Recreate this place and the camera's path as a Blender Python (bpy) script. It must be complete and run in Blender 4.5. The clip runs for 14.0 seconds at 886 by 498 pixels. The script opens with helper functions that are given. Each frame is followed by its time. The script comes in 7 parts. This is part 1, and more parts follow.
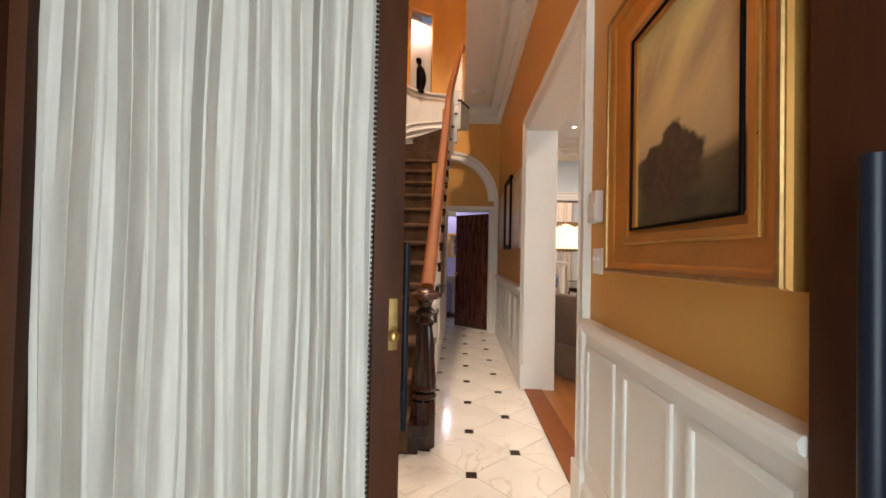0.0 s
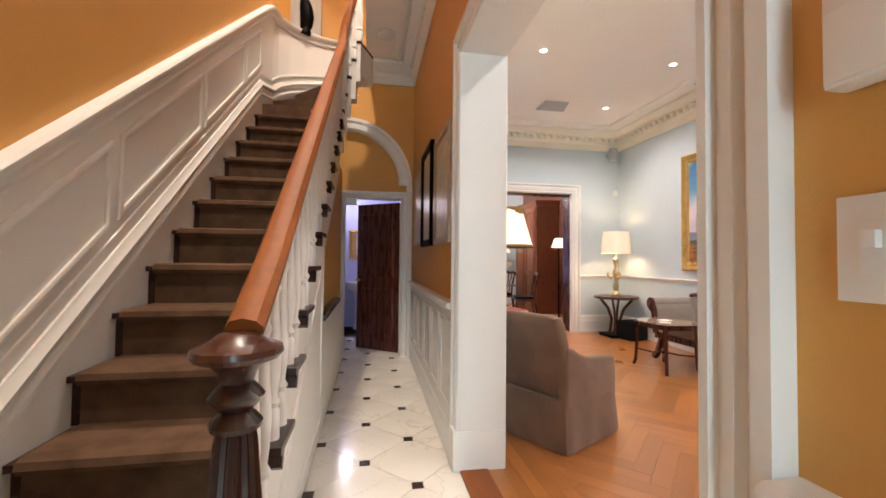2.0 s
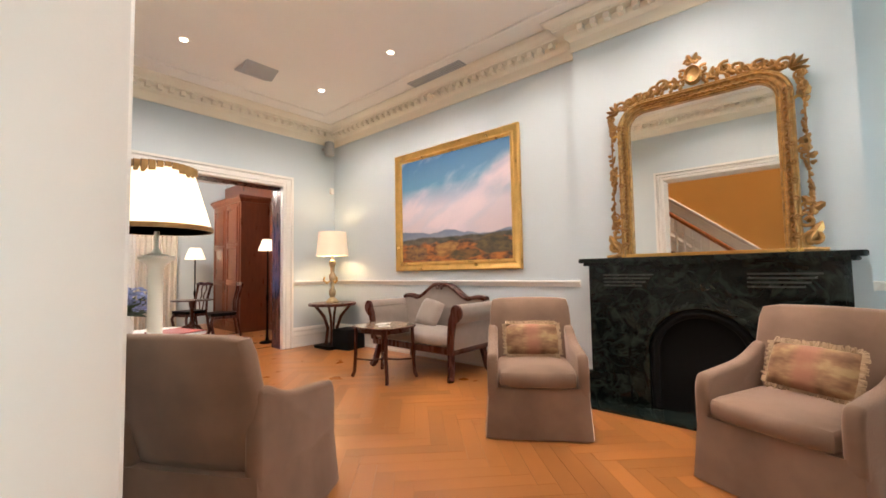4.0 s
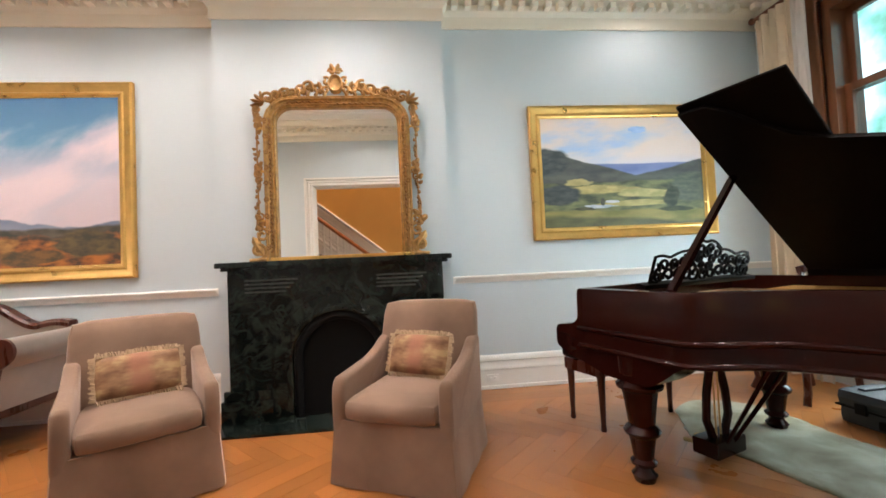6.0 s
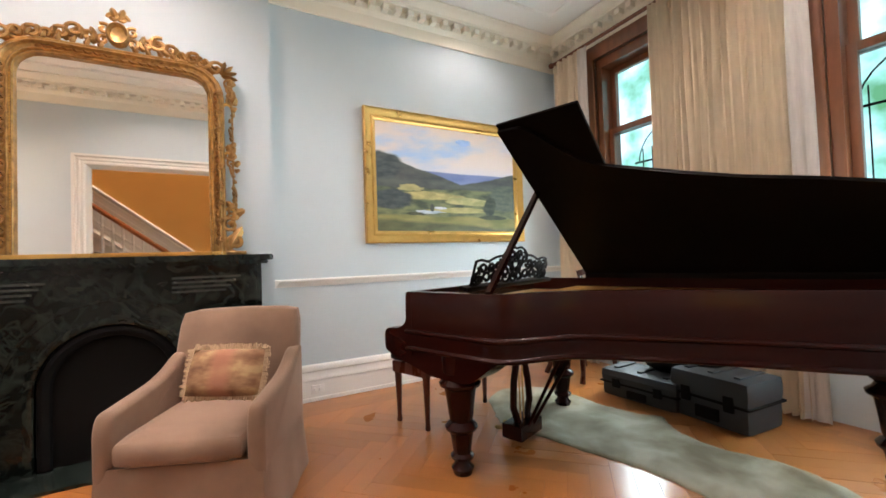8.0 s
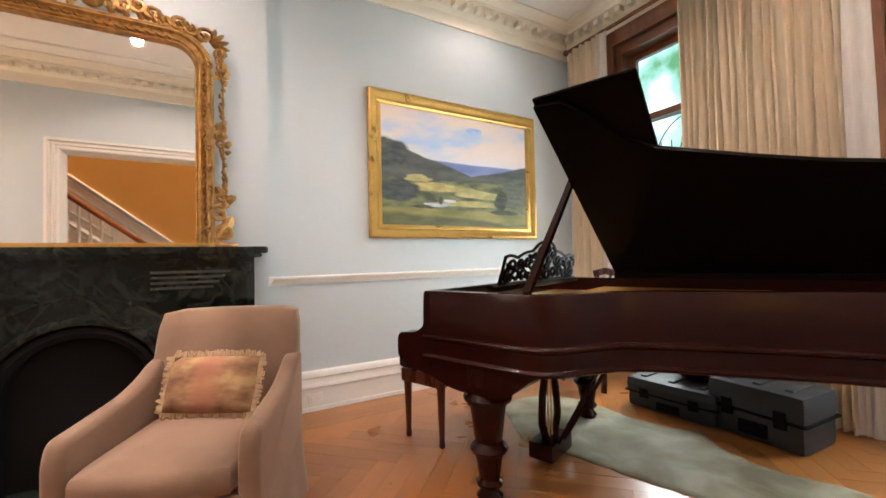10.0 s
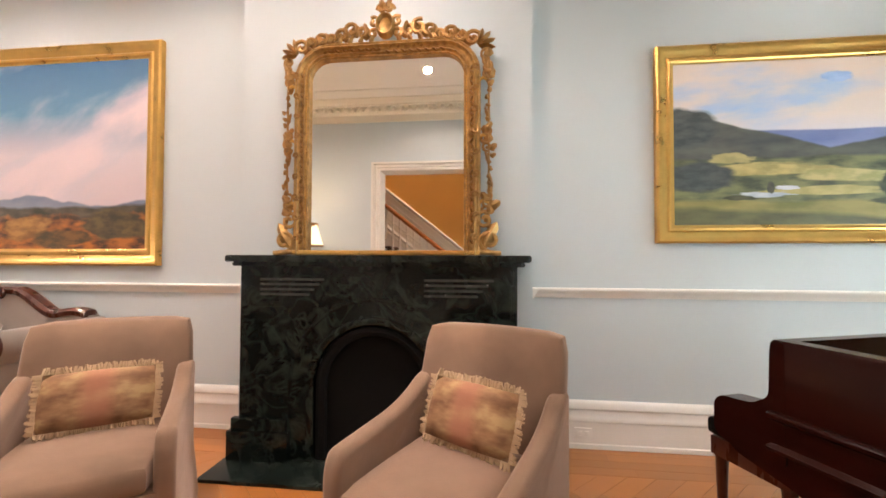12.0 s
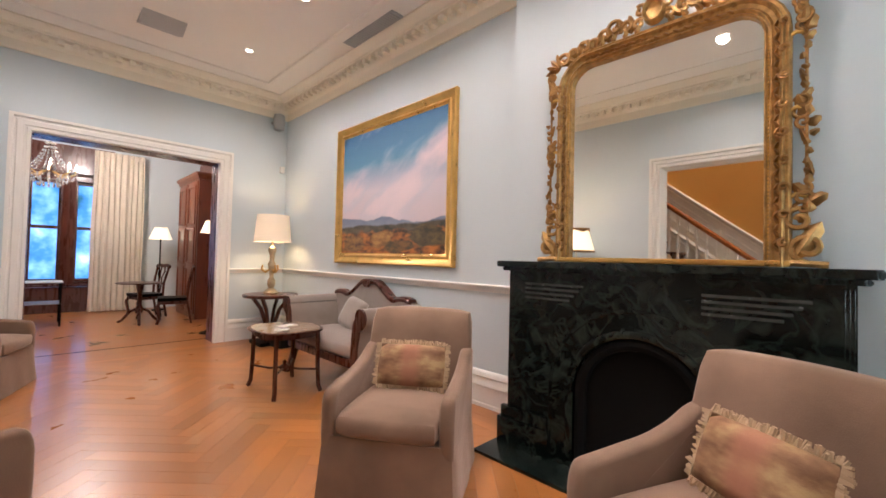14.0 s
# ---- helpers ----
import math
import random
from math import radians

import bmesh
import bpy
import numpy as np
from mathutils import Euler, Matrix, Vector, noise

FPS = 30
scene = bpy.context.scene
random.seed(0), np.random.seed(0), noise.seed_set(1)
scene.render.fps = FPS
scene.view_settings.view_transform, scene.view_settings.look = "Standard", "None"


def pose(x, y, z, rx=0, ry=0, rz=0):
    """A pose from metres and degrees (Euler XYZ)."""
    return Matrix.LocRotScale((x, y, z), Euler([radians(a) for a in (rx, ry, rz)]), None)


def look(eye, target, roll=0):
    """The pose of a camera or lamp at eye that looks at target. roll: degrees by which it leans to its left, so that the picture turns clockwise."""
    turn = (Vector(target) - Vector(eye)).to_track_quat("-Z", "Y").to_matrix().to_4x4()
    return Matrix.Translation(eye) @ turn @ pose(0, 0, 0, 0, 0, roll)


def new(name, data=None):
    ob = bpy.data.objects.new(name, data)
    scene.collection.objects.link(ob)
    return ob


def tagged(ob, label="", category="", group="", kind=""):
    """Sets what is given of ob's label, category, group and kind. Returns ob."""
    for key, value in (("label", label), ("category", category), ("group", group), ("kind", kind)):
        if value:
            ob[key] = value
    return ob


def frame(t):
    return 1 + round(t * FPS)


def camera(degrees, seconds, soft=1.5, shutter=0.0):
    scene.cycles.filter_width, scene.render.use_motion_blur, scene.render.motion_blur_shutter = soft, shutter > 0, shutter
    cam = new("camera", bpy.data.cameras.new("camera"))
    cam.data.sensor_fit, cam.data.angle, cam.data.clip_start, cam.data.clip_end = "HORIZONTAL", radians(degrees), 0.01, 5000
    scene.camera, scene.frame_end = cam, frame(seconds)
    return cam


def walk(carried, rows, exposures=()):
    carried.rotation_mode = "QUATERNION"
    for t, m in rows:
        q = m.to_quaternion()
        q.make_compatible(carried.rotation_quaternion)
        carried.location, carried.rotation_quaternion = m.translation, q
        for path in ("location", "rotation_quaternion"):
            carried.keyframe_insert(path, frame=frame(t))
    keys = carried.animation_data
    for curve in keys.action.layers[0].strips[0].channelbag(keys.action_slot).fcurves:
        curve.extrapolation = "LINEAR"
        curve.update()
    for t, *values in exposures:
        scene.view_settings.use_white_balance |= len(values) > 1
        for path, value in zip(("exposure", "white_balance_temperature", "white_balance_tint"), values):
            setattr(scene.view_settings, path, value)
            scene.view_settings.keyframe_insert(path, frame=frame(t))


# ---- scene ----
cam = camera(95.5, 14.0, soft=1.65)
PATH = [
    (0, (-0.017, 0.138, 1.299), (-0.103, 2.136, 1.333), 1.2),
    (0.5, (-0.02, 0.477, 1.272), (-0.061, 2.476, 1.305), 1.1),
    (1, (0.028, 0.909, 1.266), (0.067, 2.908, 1.304), 1.0),
    (1.5, (0.051, 1.341, 1.284), (0.22, 3.333, 1.328), 0.6),
    (2, (0.095, 1.754, 1.272), (0.446, 3.722, 1.328), 0.6),
    (4.5, (0.775, 2.638, 1.137), (2.522, 3.605, 1.24), -1.8),
    (5, (0.887, 2.621, 1.141), (2.8, 3.197, 1.229), -2.4),
    (5.5, (0.946, 2.615, 1.144), (2.936, 2.791, 1.229), -2.5),
    (6, (0.982, 2.619, 1.158), (2.972, 2.437, 1.228), -2.7),
    (6.5, (1.002, 2.601, 1.16), (2.943, 2.122, 1.219), -2.7),
    (7, (1.02, 2.583, 1.163), (2.884, 1.862, 1.217), -2.7),
    (7.5, (1.045, 2.562, 1.162), (2.824, 1.649, 1.211), -2.6),
    (10, (1.438, 2.566, 1.132), (3.171, 1.569, 1.182), -1.3),
    (10.5, (1.576, 2.523, 1.146), (3.41, 1.727, 1.196), -1.0),
    (11, (1.696, 2.539, 1.156), (3.627, 2.018, 1.211), -0.7),
    (11.5, (1.819, 2.514, 1.202), (3.812, 2.353, 1.253), -0.3),
    (12, (1.907, 2.496, 1.216), (3.894, 2.721, 1.265), 0.2),
    (12.5, (1.943, 2.455, 1.235), (3.85, 3.056, 1.286), 0.5),
    (13, (1.936, 2.427, 1.229), (3.704, 3.36, 1.283), 0.8),
    (13.5, (1.938, 2.399, 1.234), (3.535, 3.602, 1.285), 1.1),
    (14, (1.922, 2.381, 1.236), (3.342, 3.788, 1.286), 1.4),
]
walk(cam, [(t, look(eye, target, roll)) for t, eye, target, roll in PATH], [(0, -0.15, 7000, 15), (0.5, -0.42, 7500, 20), (1.0, -0.08, 7450, 18), (1.5, 0.22, 6600, 12), (2.2, 0.1, 6200, 10), (4.3, 0.07, 6600, 10), (5.5, 0.1, 6400, 10), (7.5, 0.14, 6500, 13), (10, 0.16, 7150, 19), (12.5, 0.05, 7050, 16), (14, -0.18, 6350, 14)])

# ---- light ----
world = bpy.data.worlds.new("sky")
scene.world = world
world.use_nodes = True
_wn = world.node_tree.nodes
_sky = _wn.new("ShaderNodeTexSky")
_sky.sky_type, _sky.sun_disc = "NISHITA", False
_sky.sun_elevation, _sky.sun_rotation = radians(48), radians(200)
world.node_tree.links.new(_sky.outputs[0], _wn["Background"].inputs[0])
_wn["Background"].inputs[1].default_value = 0.15

WARM, COOL = (1.0, 0.86, 0.79), (0.72, 0.87, 1.0)


def lamp(name, kind, m, power, colour=WARM, **more):
    data = bpy.data.lights.new(name, kind)
    data.energy, data.color = power, colour
    for key, value in more.items():
        if key == "size":
            if kind == "AREA":
                data.shape, data.size, data.size_y = "RECTANGLE", value[0], value[1]
            else:
                data.shadow_soft_size = value
        elif key == "cone":
            data.spot_size, data.spot_blend = radians(value), 0.6
        elif key == "blend":
            data.spot_blend = value
    ob = new(name, data)
    ob.matrix_world = m
    return ob


sun = lamp("sun", "SUN", look((2, -6, 9), (2.6, 0, 0)), 1.2, (1, 0.96, 0.9))
sun.data.angle = radians(12)

SPOTS = [(1.96, 7.33), (1.96, 5.93), (1.96, 3.26), (1.96, 1.73), (1.96, 0.33), (3.60, 7.33), (3.60, 5.93), (3.60, 4.53), (3.60, 3.13), (4.08, 0.35)]
CEIL, HALL_CEIL = 3.63, 3.87
for _x, _y in SPOTS[:-1]:
    lamp("downlight_beam", "SPOT", pose(_x, _y, CEIL - 0.02), 80, WARM, size=0.05, cone=154)
lamp("picture_beam", "SPOT", pose(4.08, 0.35, CEIL - 0.02), 30, WARM, size=0.05, cone=154)
for _x, _y in ((3.60, 4.53), (3.60, 3.13)):
    lamp("downlight_core", "SPOT", pose(_x, _y, CEIL - 0.03), 250, WARM, size=0.03, cone=28, blend=0.3)
# unseen spot added to brighten the near end of the hall
lamp("hall_fill", "SPOT", pose(0.3, 1.4, HALL_CEIL - 0.03), 17, (1, 0.82, 0.66), size=0.05, cone=150)
# added fill spots, unseen and without fittings, for the far hall
for _y in (4.4, 6.0):
    lamp("far_hall_fill", "SPOT", pose(-0.10, _y, 5.3), 28, (1, 0.82, 0.66), size=0.08, cone=120)
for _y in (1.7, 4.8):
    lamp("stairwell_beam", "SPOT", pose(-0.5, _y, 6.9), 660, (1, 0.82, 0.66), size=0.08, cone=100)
lamp("lavatory_lamp", "POINT", pose(-0.3, 9.0, 2.3), 22, (0.9, 0.85, 1.0), size=0.1)
# daylight in the openings
for _x in (3.57, 1.65):
    lamp("window_light", "AREA", pose(_x, -1.02, 1.25, -90, 0, 180), 42, (0.72, 0.90, 0.95), size=(0.74, 1.1))
lamp("entrance_light", "AREA", pose(-0.1, -1.15, 1.5, -90, 0, 180), 66, (0.80, 0.93, 1.0), size=(1.3, 2.3))
# not daylight: a fill lamp without a fitting, added to lift the rear room
lamp("rear_fill", "POINT", pose(2.6, 11.0, 3.1), 190, WARM, size=0.15)

# ---- materials ----


def mat(name, base, rough=0.5, vary=0.08, scale=6.0, bump=0.0, bump_scale=60.0, metal=0.0, coat=0.0, rand=0.0, island=0.0, stretch=(1, 1, 1), spec=0.5, sheen=0.0):
    m = bpy.data.materials.new(name)
    m.use_nodes = True
    nt = m.node_tree
    n, link = nt.nodes, nt.links.new
    b = n["Principled BSDF"]
    b.inputs["Roughness"].default_value = rough
    b.inputs["Metallic"].default_value = metal
    b.inputs["Coat Weight"].default_value = coat
    b.inputs["Coat Roughness"].default_value = 0.08
    b.inputs["Specular IOR Level"].default_value = spec
    b.inputs["Sheen Weight"].default_value = sheen
    tc = n.new("ShaderNodeTexCoord")
    mp = n.new("ShaderNodeMapping")
    mp.inputs["Scale"].default_value = stretch
    link(tc.outputs["Object"], mp.inputs[0])
    big = n.new("ShaderNodeTexNoise")
    big.inputs["Scale"].default_value = scale
    big.inputs["Detail"].default_value = 6
    link(mp.outputs[0], big.inputs["Vector"])
    ramp = n.new("ShaderNodeMapRange")
    ramp.inputs["To Min"].default_value, ramp.inputs["To Max"].default_value = 1 - vary * 1.6, 1 + vary * 1.6
    link(big.outputs[0], ramp.inputs[0])
    value = ramp.outputs[0]
    for amount, node, out in ((rand, "ShaderNodeObjectInfo", "Random"), (island, "ShaderNodeNewGeometry", "Random Per Island")):
        if amount:
            info = n.new(node)
            r2 = n.new("ShaderNodeMapRange")
            r2.inputs["To Min"].default_value, r2.inputs["To Max"].default_value = 1 - amount, 1 + amount
            link(info.outputs[out], r2.inputs[0])
            mul = n.new("ShaderNodeMath")
            mul.operation = "MULTIPLY"
            link(value, mul.inputs[0])
            link(r2.outputs[0], mul.inputs[1])
            value = mul.outputs[0]
    mix = n.new("ShaderNodeVectorMath")
    mix.operation = "SCALE"
    mix.inputs[0].default_value = base
    link(value, mix.inputs["Scale"])
    link(mix.outputs[0], b.inputs["Base Color"])
    rr = n.new("ShaderNodeMapRange")
    rr.inputs["To Min"].default_value, rr.inputs["To Max"].default_value = max(0, rough - 0.08), min(1, rough + 0.08)
    link(big.outputs[0], rr.inputs[0])
    link(rr.outputs[0], b.inputs["Roughness"])
    if bump:
        fine = n.new("ShaderNodeTexNoise")
        fine.inputs["Scale"].default_value = bump_scale
        fine.inputs["Detail"].default_value = 4
        link(mp.outputs[0], fine.inputs["Vector"])
        bm_ = n.new("ShaderNodeBump")
        bm_.inputs["Strength"].default_value = bump
        bm_.inputs["Distance"].default_value = 0.004
        link(fine.outputs[0], bm_.inputs["Height"])
        link(bm_.outputs[0], b.inputs["Normal"])
    return m


def veined(name, base, vein, rough, scale, width=0.06, spec=0.5):
    """Polished stone with veins along a warped noise."""
    m = mat(name, base, rough, 0.12, scale, spec=spec)
    nt = m.node_tree
    n, link = nt.nodes, nt.links.new
    b = n["Principled BSDF"]
    old = b.inputs["Base Color"].links[0].from_socket
    tc = n["Texture Coordinate"]
    info = n.new("ShaderNodeObjectInfo")
    off = n.new("ShaderNodeVectorMath")
    off.operation = "MULTIPLY_ADD"
    off.inputs[1].default_value = (1, 1, 1)
    sc = n.new("ShaderNodeVectorMath")
    sc.operation = "SCALE"
    sc.inputs[0].default_value = (7, 5, 3)
    link(info.outputs["Random"], sc.inputs["Scale"])
    link(tc.outputs["Object"], off.inputs[0])
    link(sc.outputs[0], off.inputs[2])
    noise_a = n.new("ShaderNodeTexNoise")
    noise_a.inputs["Scale"].default_value = scale
    noise_a.inputs["Detail"].default_value = 9
    noise_a.inputs["Distortion"].default_value = 1.6
    link(off.outputs[0], noise_a.inputs["Vector"])
    sub = n.new("ShaderNodeMath")
    sub.operation = "SUBTRACT"
    sub.inputs[1].default_value = 0.5
    link(noise_a.outputs[0], sub.inputs[0])
    ab = n.new("ShaderNodeMath")
    ab.operation = "ABSOLUTE"
    link(sub.outputs[0], ab.inputs[0])
    mr = n.new("ShaderNodeMapRange")
    mr.inputs["From Max"].default_value = width
    mr.inputs["To Min"].default_value, mr.inputs["To Max"].default_value = 1, 0
    link(ab.outputs[0], mr.inputs[0])
    mx = n.new("ShaderNodeMix")
    mx.data_type = "RGBA"
    link(mr.outputs[0], mx.inputs["Factor"])
    link(old, mx.inputs["A"])
    mx.inputs["B"].default_value = (*vein, 1)
    link(mx.outputs["Result"], b.inputs["Base Color"])
    return m


def glow(name, colour, strength, base=(0.8, 0.75, 0.65)):
    m = mat(name, base, 0.8, 0.03)
    b = m.node_tree.nodes["Principled BSDF"]
    b.inputs["Emission Color"].default_value = (*colour, 1)
    b.inputs["Emission Strength"].default_value = strength
    return m


M_BLUE = mat("pale_blue_wall_paint", (0.56, 0.635, 0.665), 0.6, 0.03, 1.5, 0.08, 120)
M_OCHRE = mat("ochre_wall_paint", (0.62, 0.32, 0.075), 0.55, 0.06, 2.0, 0.12, 90)
M_WHITE = mat("white_trim_paint", (0.79, 0.775, 0.73), 0.38, 0.025, 3, 0.05, 80)
M_CREAM = mat("cream_cornice_paint", (0.85, 0.79, 0.66), 0.5, 0.03, 3, 0.05, 80)
M_CEIL = mat("white_ceiling_paint", (0.87, 0.84, 0.78), 0.7, 0.02, 2, 0.05, 90)
M_OAK = mat("honey_oak_parquet", (0.38, 0.145, 0.038), 0.30, 0.15, 1.3, 0.05, 40, rand=0.16, island=0.16, stretch=(2, 2, 2), coat=0.25)
M_OAK_GAP = mat("dark_parquet_joint", (0.30, 0.112, 0.031), 0.6)
M_MARBLE = veined("white_marble", (0.70, 0.67, 0.60), (0.60, 0.55, 0.48), 0.14, 1.5, 0.014)
M_INSERT = mat("black_stone", (0.03, 0.018, 0.012), 0.2, 0.3, 20)
M_GROUT = mat("grey_grout", (0.42, 0.38, 0.32), 0.8, 0.1)
M_MAHOG = mat("dark_mahogany", (0.068, 0.017, 0.009), 0.28, 0.35, 3, 0.05, 30, stretch=(6, 6, 1), coat=0.15, spec=0.35)
M_PIANO = mat("rosewood_piano_polish", (0.018, 0.0030, 0.0020), 0.2, 0.22, 3, 0.0, stretch=(1, 1, 5), coat=0.06, spec=0.13)
M_EBONY = mat("black_lacquer", (0.003, 0.0018, 0.0016), 0.4, 0.2, 5, spec=0.05)
M_RAIL = mat("polished_orange_mahogany", (0.25, 0.078, 0.018), 0.5, 0.2, 4, stretch=(8, 1, 8), coat=0.0, spec=0.18)
M_NEWEL = mat("dark_turned_mahogany", (0.032, 0.011, 0.007), 0.25, 0.3, 5, stretch=(6, 6, 1), coat=0.2, spec=0.35)
M_CARPET = mat("brown_stair_carpet", (0.110, 0.065, 0.040), 0.95, 0.42, 9, 0.7, 260, spec=0.05)
M_GREEN = veined("dark_green_marble", (0.005, 0.008, 0.007), (0.020, 0.028, 0.024), 0.16, 3.2, 0.035, spec=0.3)
_n, _l = M_GREEN.node_tree.nodes, M_GREEN.node_tree.links.new
_b = _n["Principled BSDF"]
_old = _b.inputs["Base Color"].links[0].from_socket
_cloud = _n.new("ShaderNodeTexNoise")
_cloud.inputs["Scale"].default_value, _cloud.inputs["Detail"].default_value, _cloud.inputs["Distortion"].default_value = 9, 8, 0.9
_l(_n["Texture Coordinate"].outputs["Object"], _cloud.inputs["Vector"])
_cr = _n.new("ShaderNodeValToRGB")
for _e, (_p, _c) in zip(_cr.color_ramp.elements, ((0.50, (0, 0, 0)), (0.72, (1, 1, 1)))):
    _e.position, _e.color = _p, (*_c, 1)
_l(_cloud.outputs[0], _cr.inputs[0])
_mx = _n.new("ShaderNodeMix")
_mx.data_type = "RGBA"
_l(_cr.outputs[0], _mx.inputs["Factor"])
_l(_old, _mx.inputs["A"])
_mx.inputs["B"].default_value = (0.023, 0.031, 0.027, 1)
_l(_mx.outputs["Result"], _b.inputs["Base Color"])
M_BLACK = mat("sooty_black_iron", (0.004, 0.004, 0.004), 0.75, 0.3, spec=0.15)
M_GOLD = mat("antique_gilt", (0.68, 0.41, 0.125), 0.30, 0.16, 9, 0.08, 60, metal=0.88)
M_GOLD_DARK = mat("aged_dark_gilt", (0.38, 0.215, 0.082), 0.42, 0.35, 30, 0.3, 90, metal=0.88)
M_GOLD_WORN = mat("worn_carved_gilt", (0.48, 0.29, 0.11), 0.42, 0.5, 26, 0.6, 70, metal=0.8)
M_DOORWOOD = mat("brown_vestibule_wood", (0.060, 0.020, 0.009), 0.5, 0.35, 3, 0.05, 40, stretch=(6, 6, 1), spec=0.12)
M_PLATE = mat("dull_lock_brass", (0.26, 0.16, 0.06), 0.5, 0.3, 30, metal=0.9)
M_BRASS = mat("polished_brass", (0.52, 0.34, 0.13), 0.36, 0.15, 10, metal=1)
M_VELVET = mat("taupe_velvet", (0.205, 0.130, 0.089), 0.85, 0.34, 3.6, 0.3, 260, spec=0.12, sheen=0.45)
M_VELVET.node_tree.nodes["Principled BSDF"].inputs["Sheen Tint"].default_value = (1.0, 0.80, 0.68, 1)
M_DAMASK = mat("grey_beige_damask", (0.30, 0.25, 0.215), 0.75, 0.1, 10, 0.2, 200, spec=0.2, sheen=0.4)
M_LINEN = mat("cream_linen_curtain", (0.70, 0.585, 0.43), 0.85, 0.1, 5, 0.15, 300, spec=0.1, stretch=(4, 4, 1))
M_IVORY = mat("ivory_drape", (0.66, 0.60, 0.50), 0.85, 0.08, 5, 0.15, 300, spec=0.1, stretch=(4, 4, 1))
M_SHEER = mat("white_gathered_sheer", (0.57, 0.53, 0.485), 0.8, 0.12, 8, 0.15, 300, spec=0.1, stretch=(5, 5, 0.7))
M_PLASTIC = mat("white_plastic", (0.80, 0.78, 0.74), 0.35, 0.02)
M_GREY = mat("grey_speaker_plastic", (0.42, 0.43, 0.43), 0.5, 0.06)
M_CASEGREY = mat("dark_grey_plastic", (0.025, 0.030, 0.035), 0.55, 0.15, 12, 0.1, 200)
M_GLASS = bpy.data.materials.new("clear_glass")
M_GLASS.use_nodes = True
_b = M_GLASS.node_tree.nodes["Principled BSDF"]
_b.inputs["Transmission Weight"].default_value, _b.inputs["Roughness"].default_value, _b.inputs["IOR"].default_value = 1, 0.0, 1.02
M_MIRROR = mat("silvered_mirror_glass", (0.93, 0.92, 0.88), 0.0, 0.0, metal=1)
M_MIRROR.node_tree.nodes["Principled BSDF"].inputs["Roughness"].links and M_MIRROR.node_tree.links.remove(M_MIRROR.node_tree.nodes["Principled BSDF"].inputs["Roughness"].links[0])
M_MIRROR.node_tree.nodes["Principled BSDF"].inputs["Roughness"].default_value = 0.02
M_LIT = glow("lit_downlight_lens", (1, 0.86, 0.68), 14)
M_SHADE = glow("glowing_cream_lampshade", (1.0, 0.76, 0.52), 0.40, (0.68, 0.56, 0.42))
M_SHADE_HOT = glow("bright_lampshade", (1.0, 0.80, 0.56), 1.25)
M_LAVENDER = mat("lavender_wall_paint", (0.42, 0.42, 0.62), 0.6, 0.03)

# ---- building helpers ----


def box(bm, x0, x1, y0, y1, z0, z1, bevel=0.0, seg=2):
    r = bmesh.ops.create_cube(bm, size=1)
    vs = r["verts"]
    bmesh.ops.scale(bm, vec=(x1 - x0, y1 - y0, z1 - z0), verts=vs)
    bmesh.ops.translate(bm, vec=((x0 + x1) / 2, (y0 + y1) / 2, (z0 + z1) / 2), verts=vs)
    if bevel:
        es = list({e for v in vs for e in v.link_edges})
        bmesh.ops.bevel(bm, geom=es, offset=bevel, segments=seg, affect="EDGES", profile=0.7)
    return vs


def lathe(bm, profile, seg=20, at=(0, 0, 0), sq=None):
    """Turns (radius, height) pairs round a vertical axis."""
    rings = []
    for r, z in profile:
        ring = []
        for i in range(seg):
            a = 2 * math.pi * (i + 0.5) / seg
            ring.append(bm.verts.new((at[0] + r * math.cos(a), at[1] + r * math.sin(a), at[2] + z)))
        rings.append(ring)
    for a, b in zip(rings, rings[1:]):
        for i in range(seg):
            bm.faces.new((a[i], a[(i + 1) % seg], b[(i + 1) % seg], b[i]))
    bm.faces.new(rings[0][::-1])
    bm.faces.new(rings[-1])


def sweep(bm, path, profile, closed=False, up=(0, 0, 1)):
    """Carries a closed (side, height) outline along a path, mitred at its corners. Side is to the right of travel."""
    up = Vector(up)
    pts = [Vector(p) for p in path]
    n = len(pts)
    rings = []
    for i, p in enumerate(pts):
        a = pts[(i - 1) % n] if closed or i else None
        b = pts[(i + 1) % n] if closed or i < n - 1 else None
        d1 = (p - a).normalized() if a is not None else None
        d2 = (b - p).normalized() if b is not None else None
        d1, d2 = d1 or d2, d2 or d1
        s1, s2 = d1.cross(up).normalized(), d2.cross(up).normalized()
        s = (s1 + s2).normalized()
        s /= max(0.3, s.dot(s1))
        t = (d1 + d2).normalized()
        h = s.cross(t).normalized()
        if h.dot(up) < 0:
            h = -h
        rings.append([bm.verts.new(p + s * u + h * v) for u, v in profile])
    m = len(profile)
    pairs = list(zip(rings, rings[1:])) + ([(rings[-1], rings[0])] if closed else [])
    for a, b in pairs:
        for i in range(m):
            bm.faces.new((a[i], b[i], b[(i + 1) % m], a[(i + 1) % m]))
    if not closed:
        bm.faces.new(rings[0])
        bm.faces.new(rings[-1][::-1])


def circle(r, n=8, squash=1.0):
    return [(r * math.cos(2 * math.pi * i / n), squash * r * math.sin(2 * math.pi * i / n)) for i in range(n)]


def tube(bm, path, r, n=8):
    pts = [Vector(p) for p in path]
    up = (0, 0, 1)
    d = (pts[-1] - pts[0]).normalized()
    if abs(d.z) > 0.85:
        up = (0.31, 0.95, 0.05)
    sweep(bm, pts, circle(r, n), up=up)


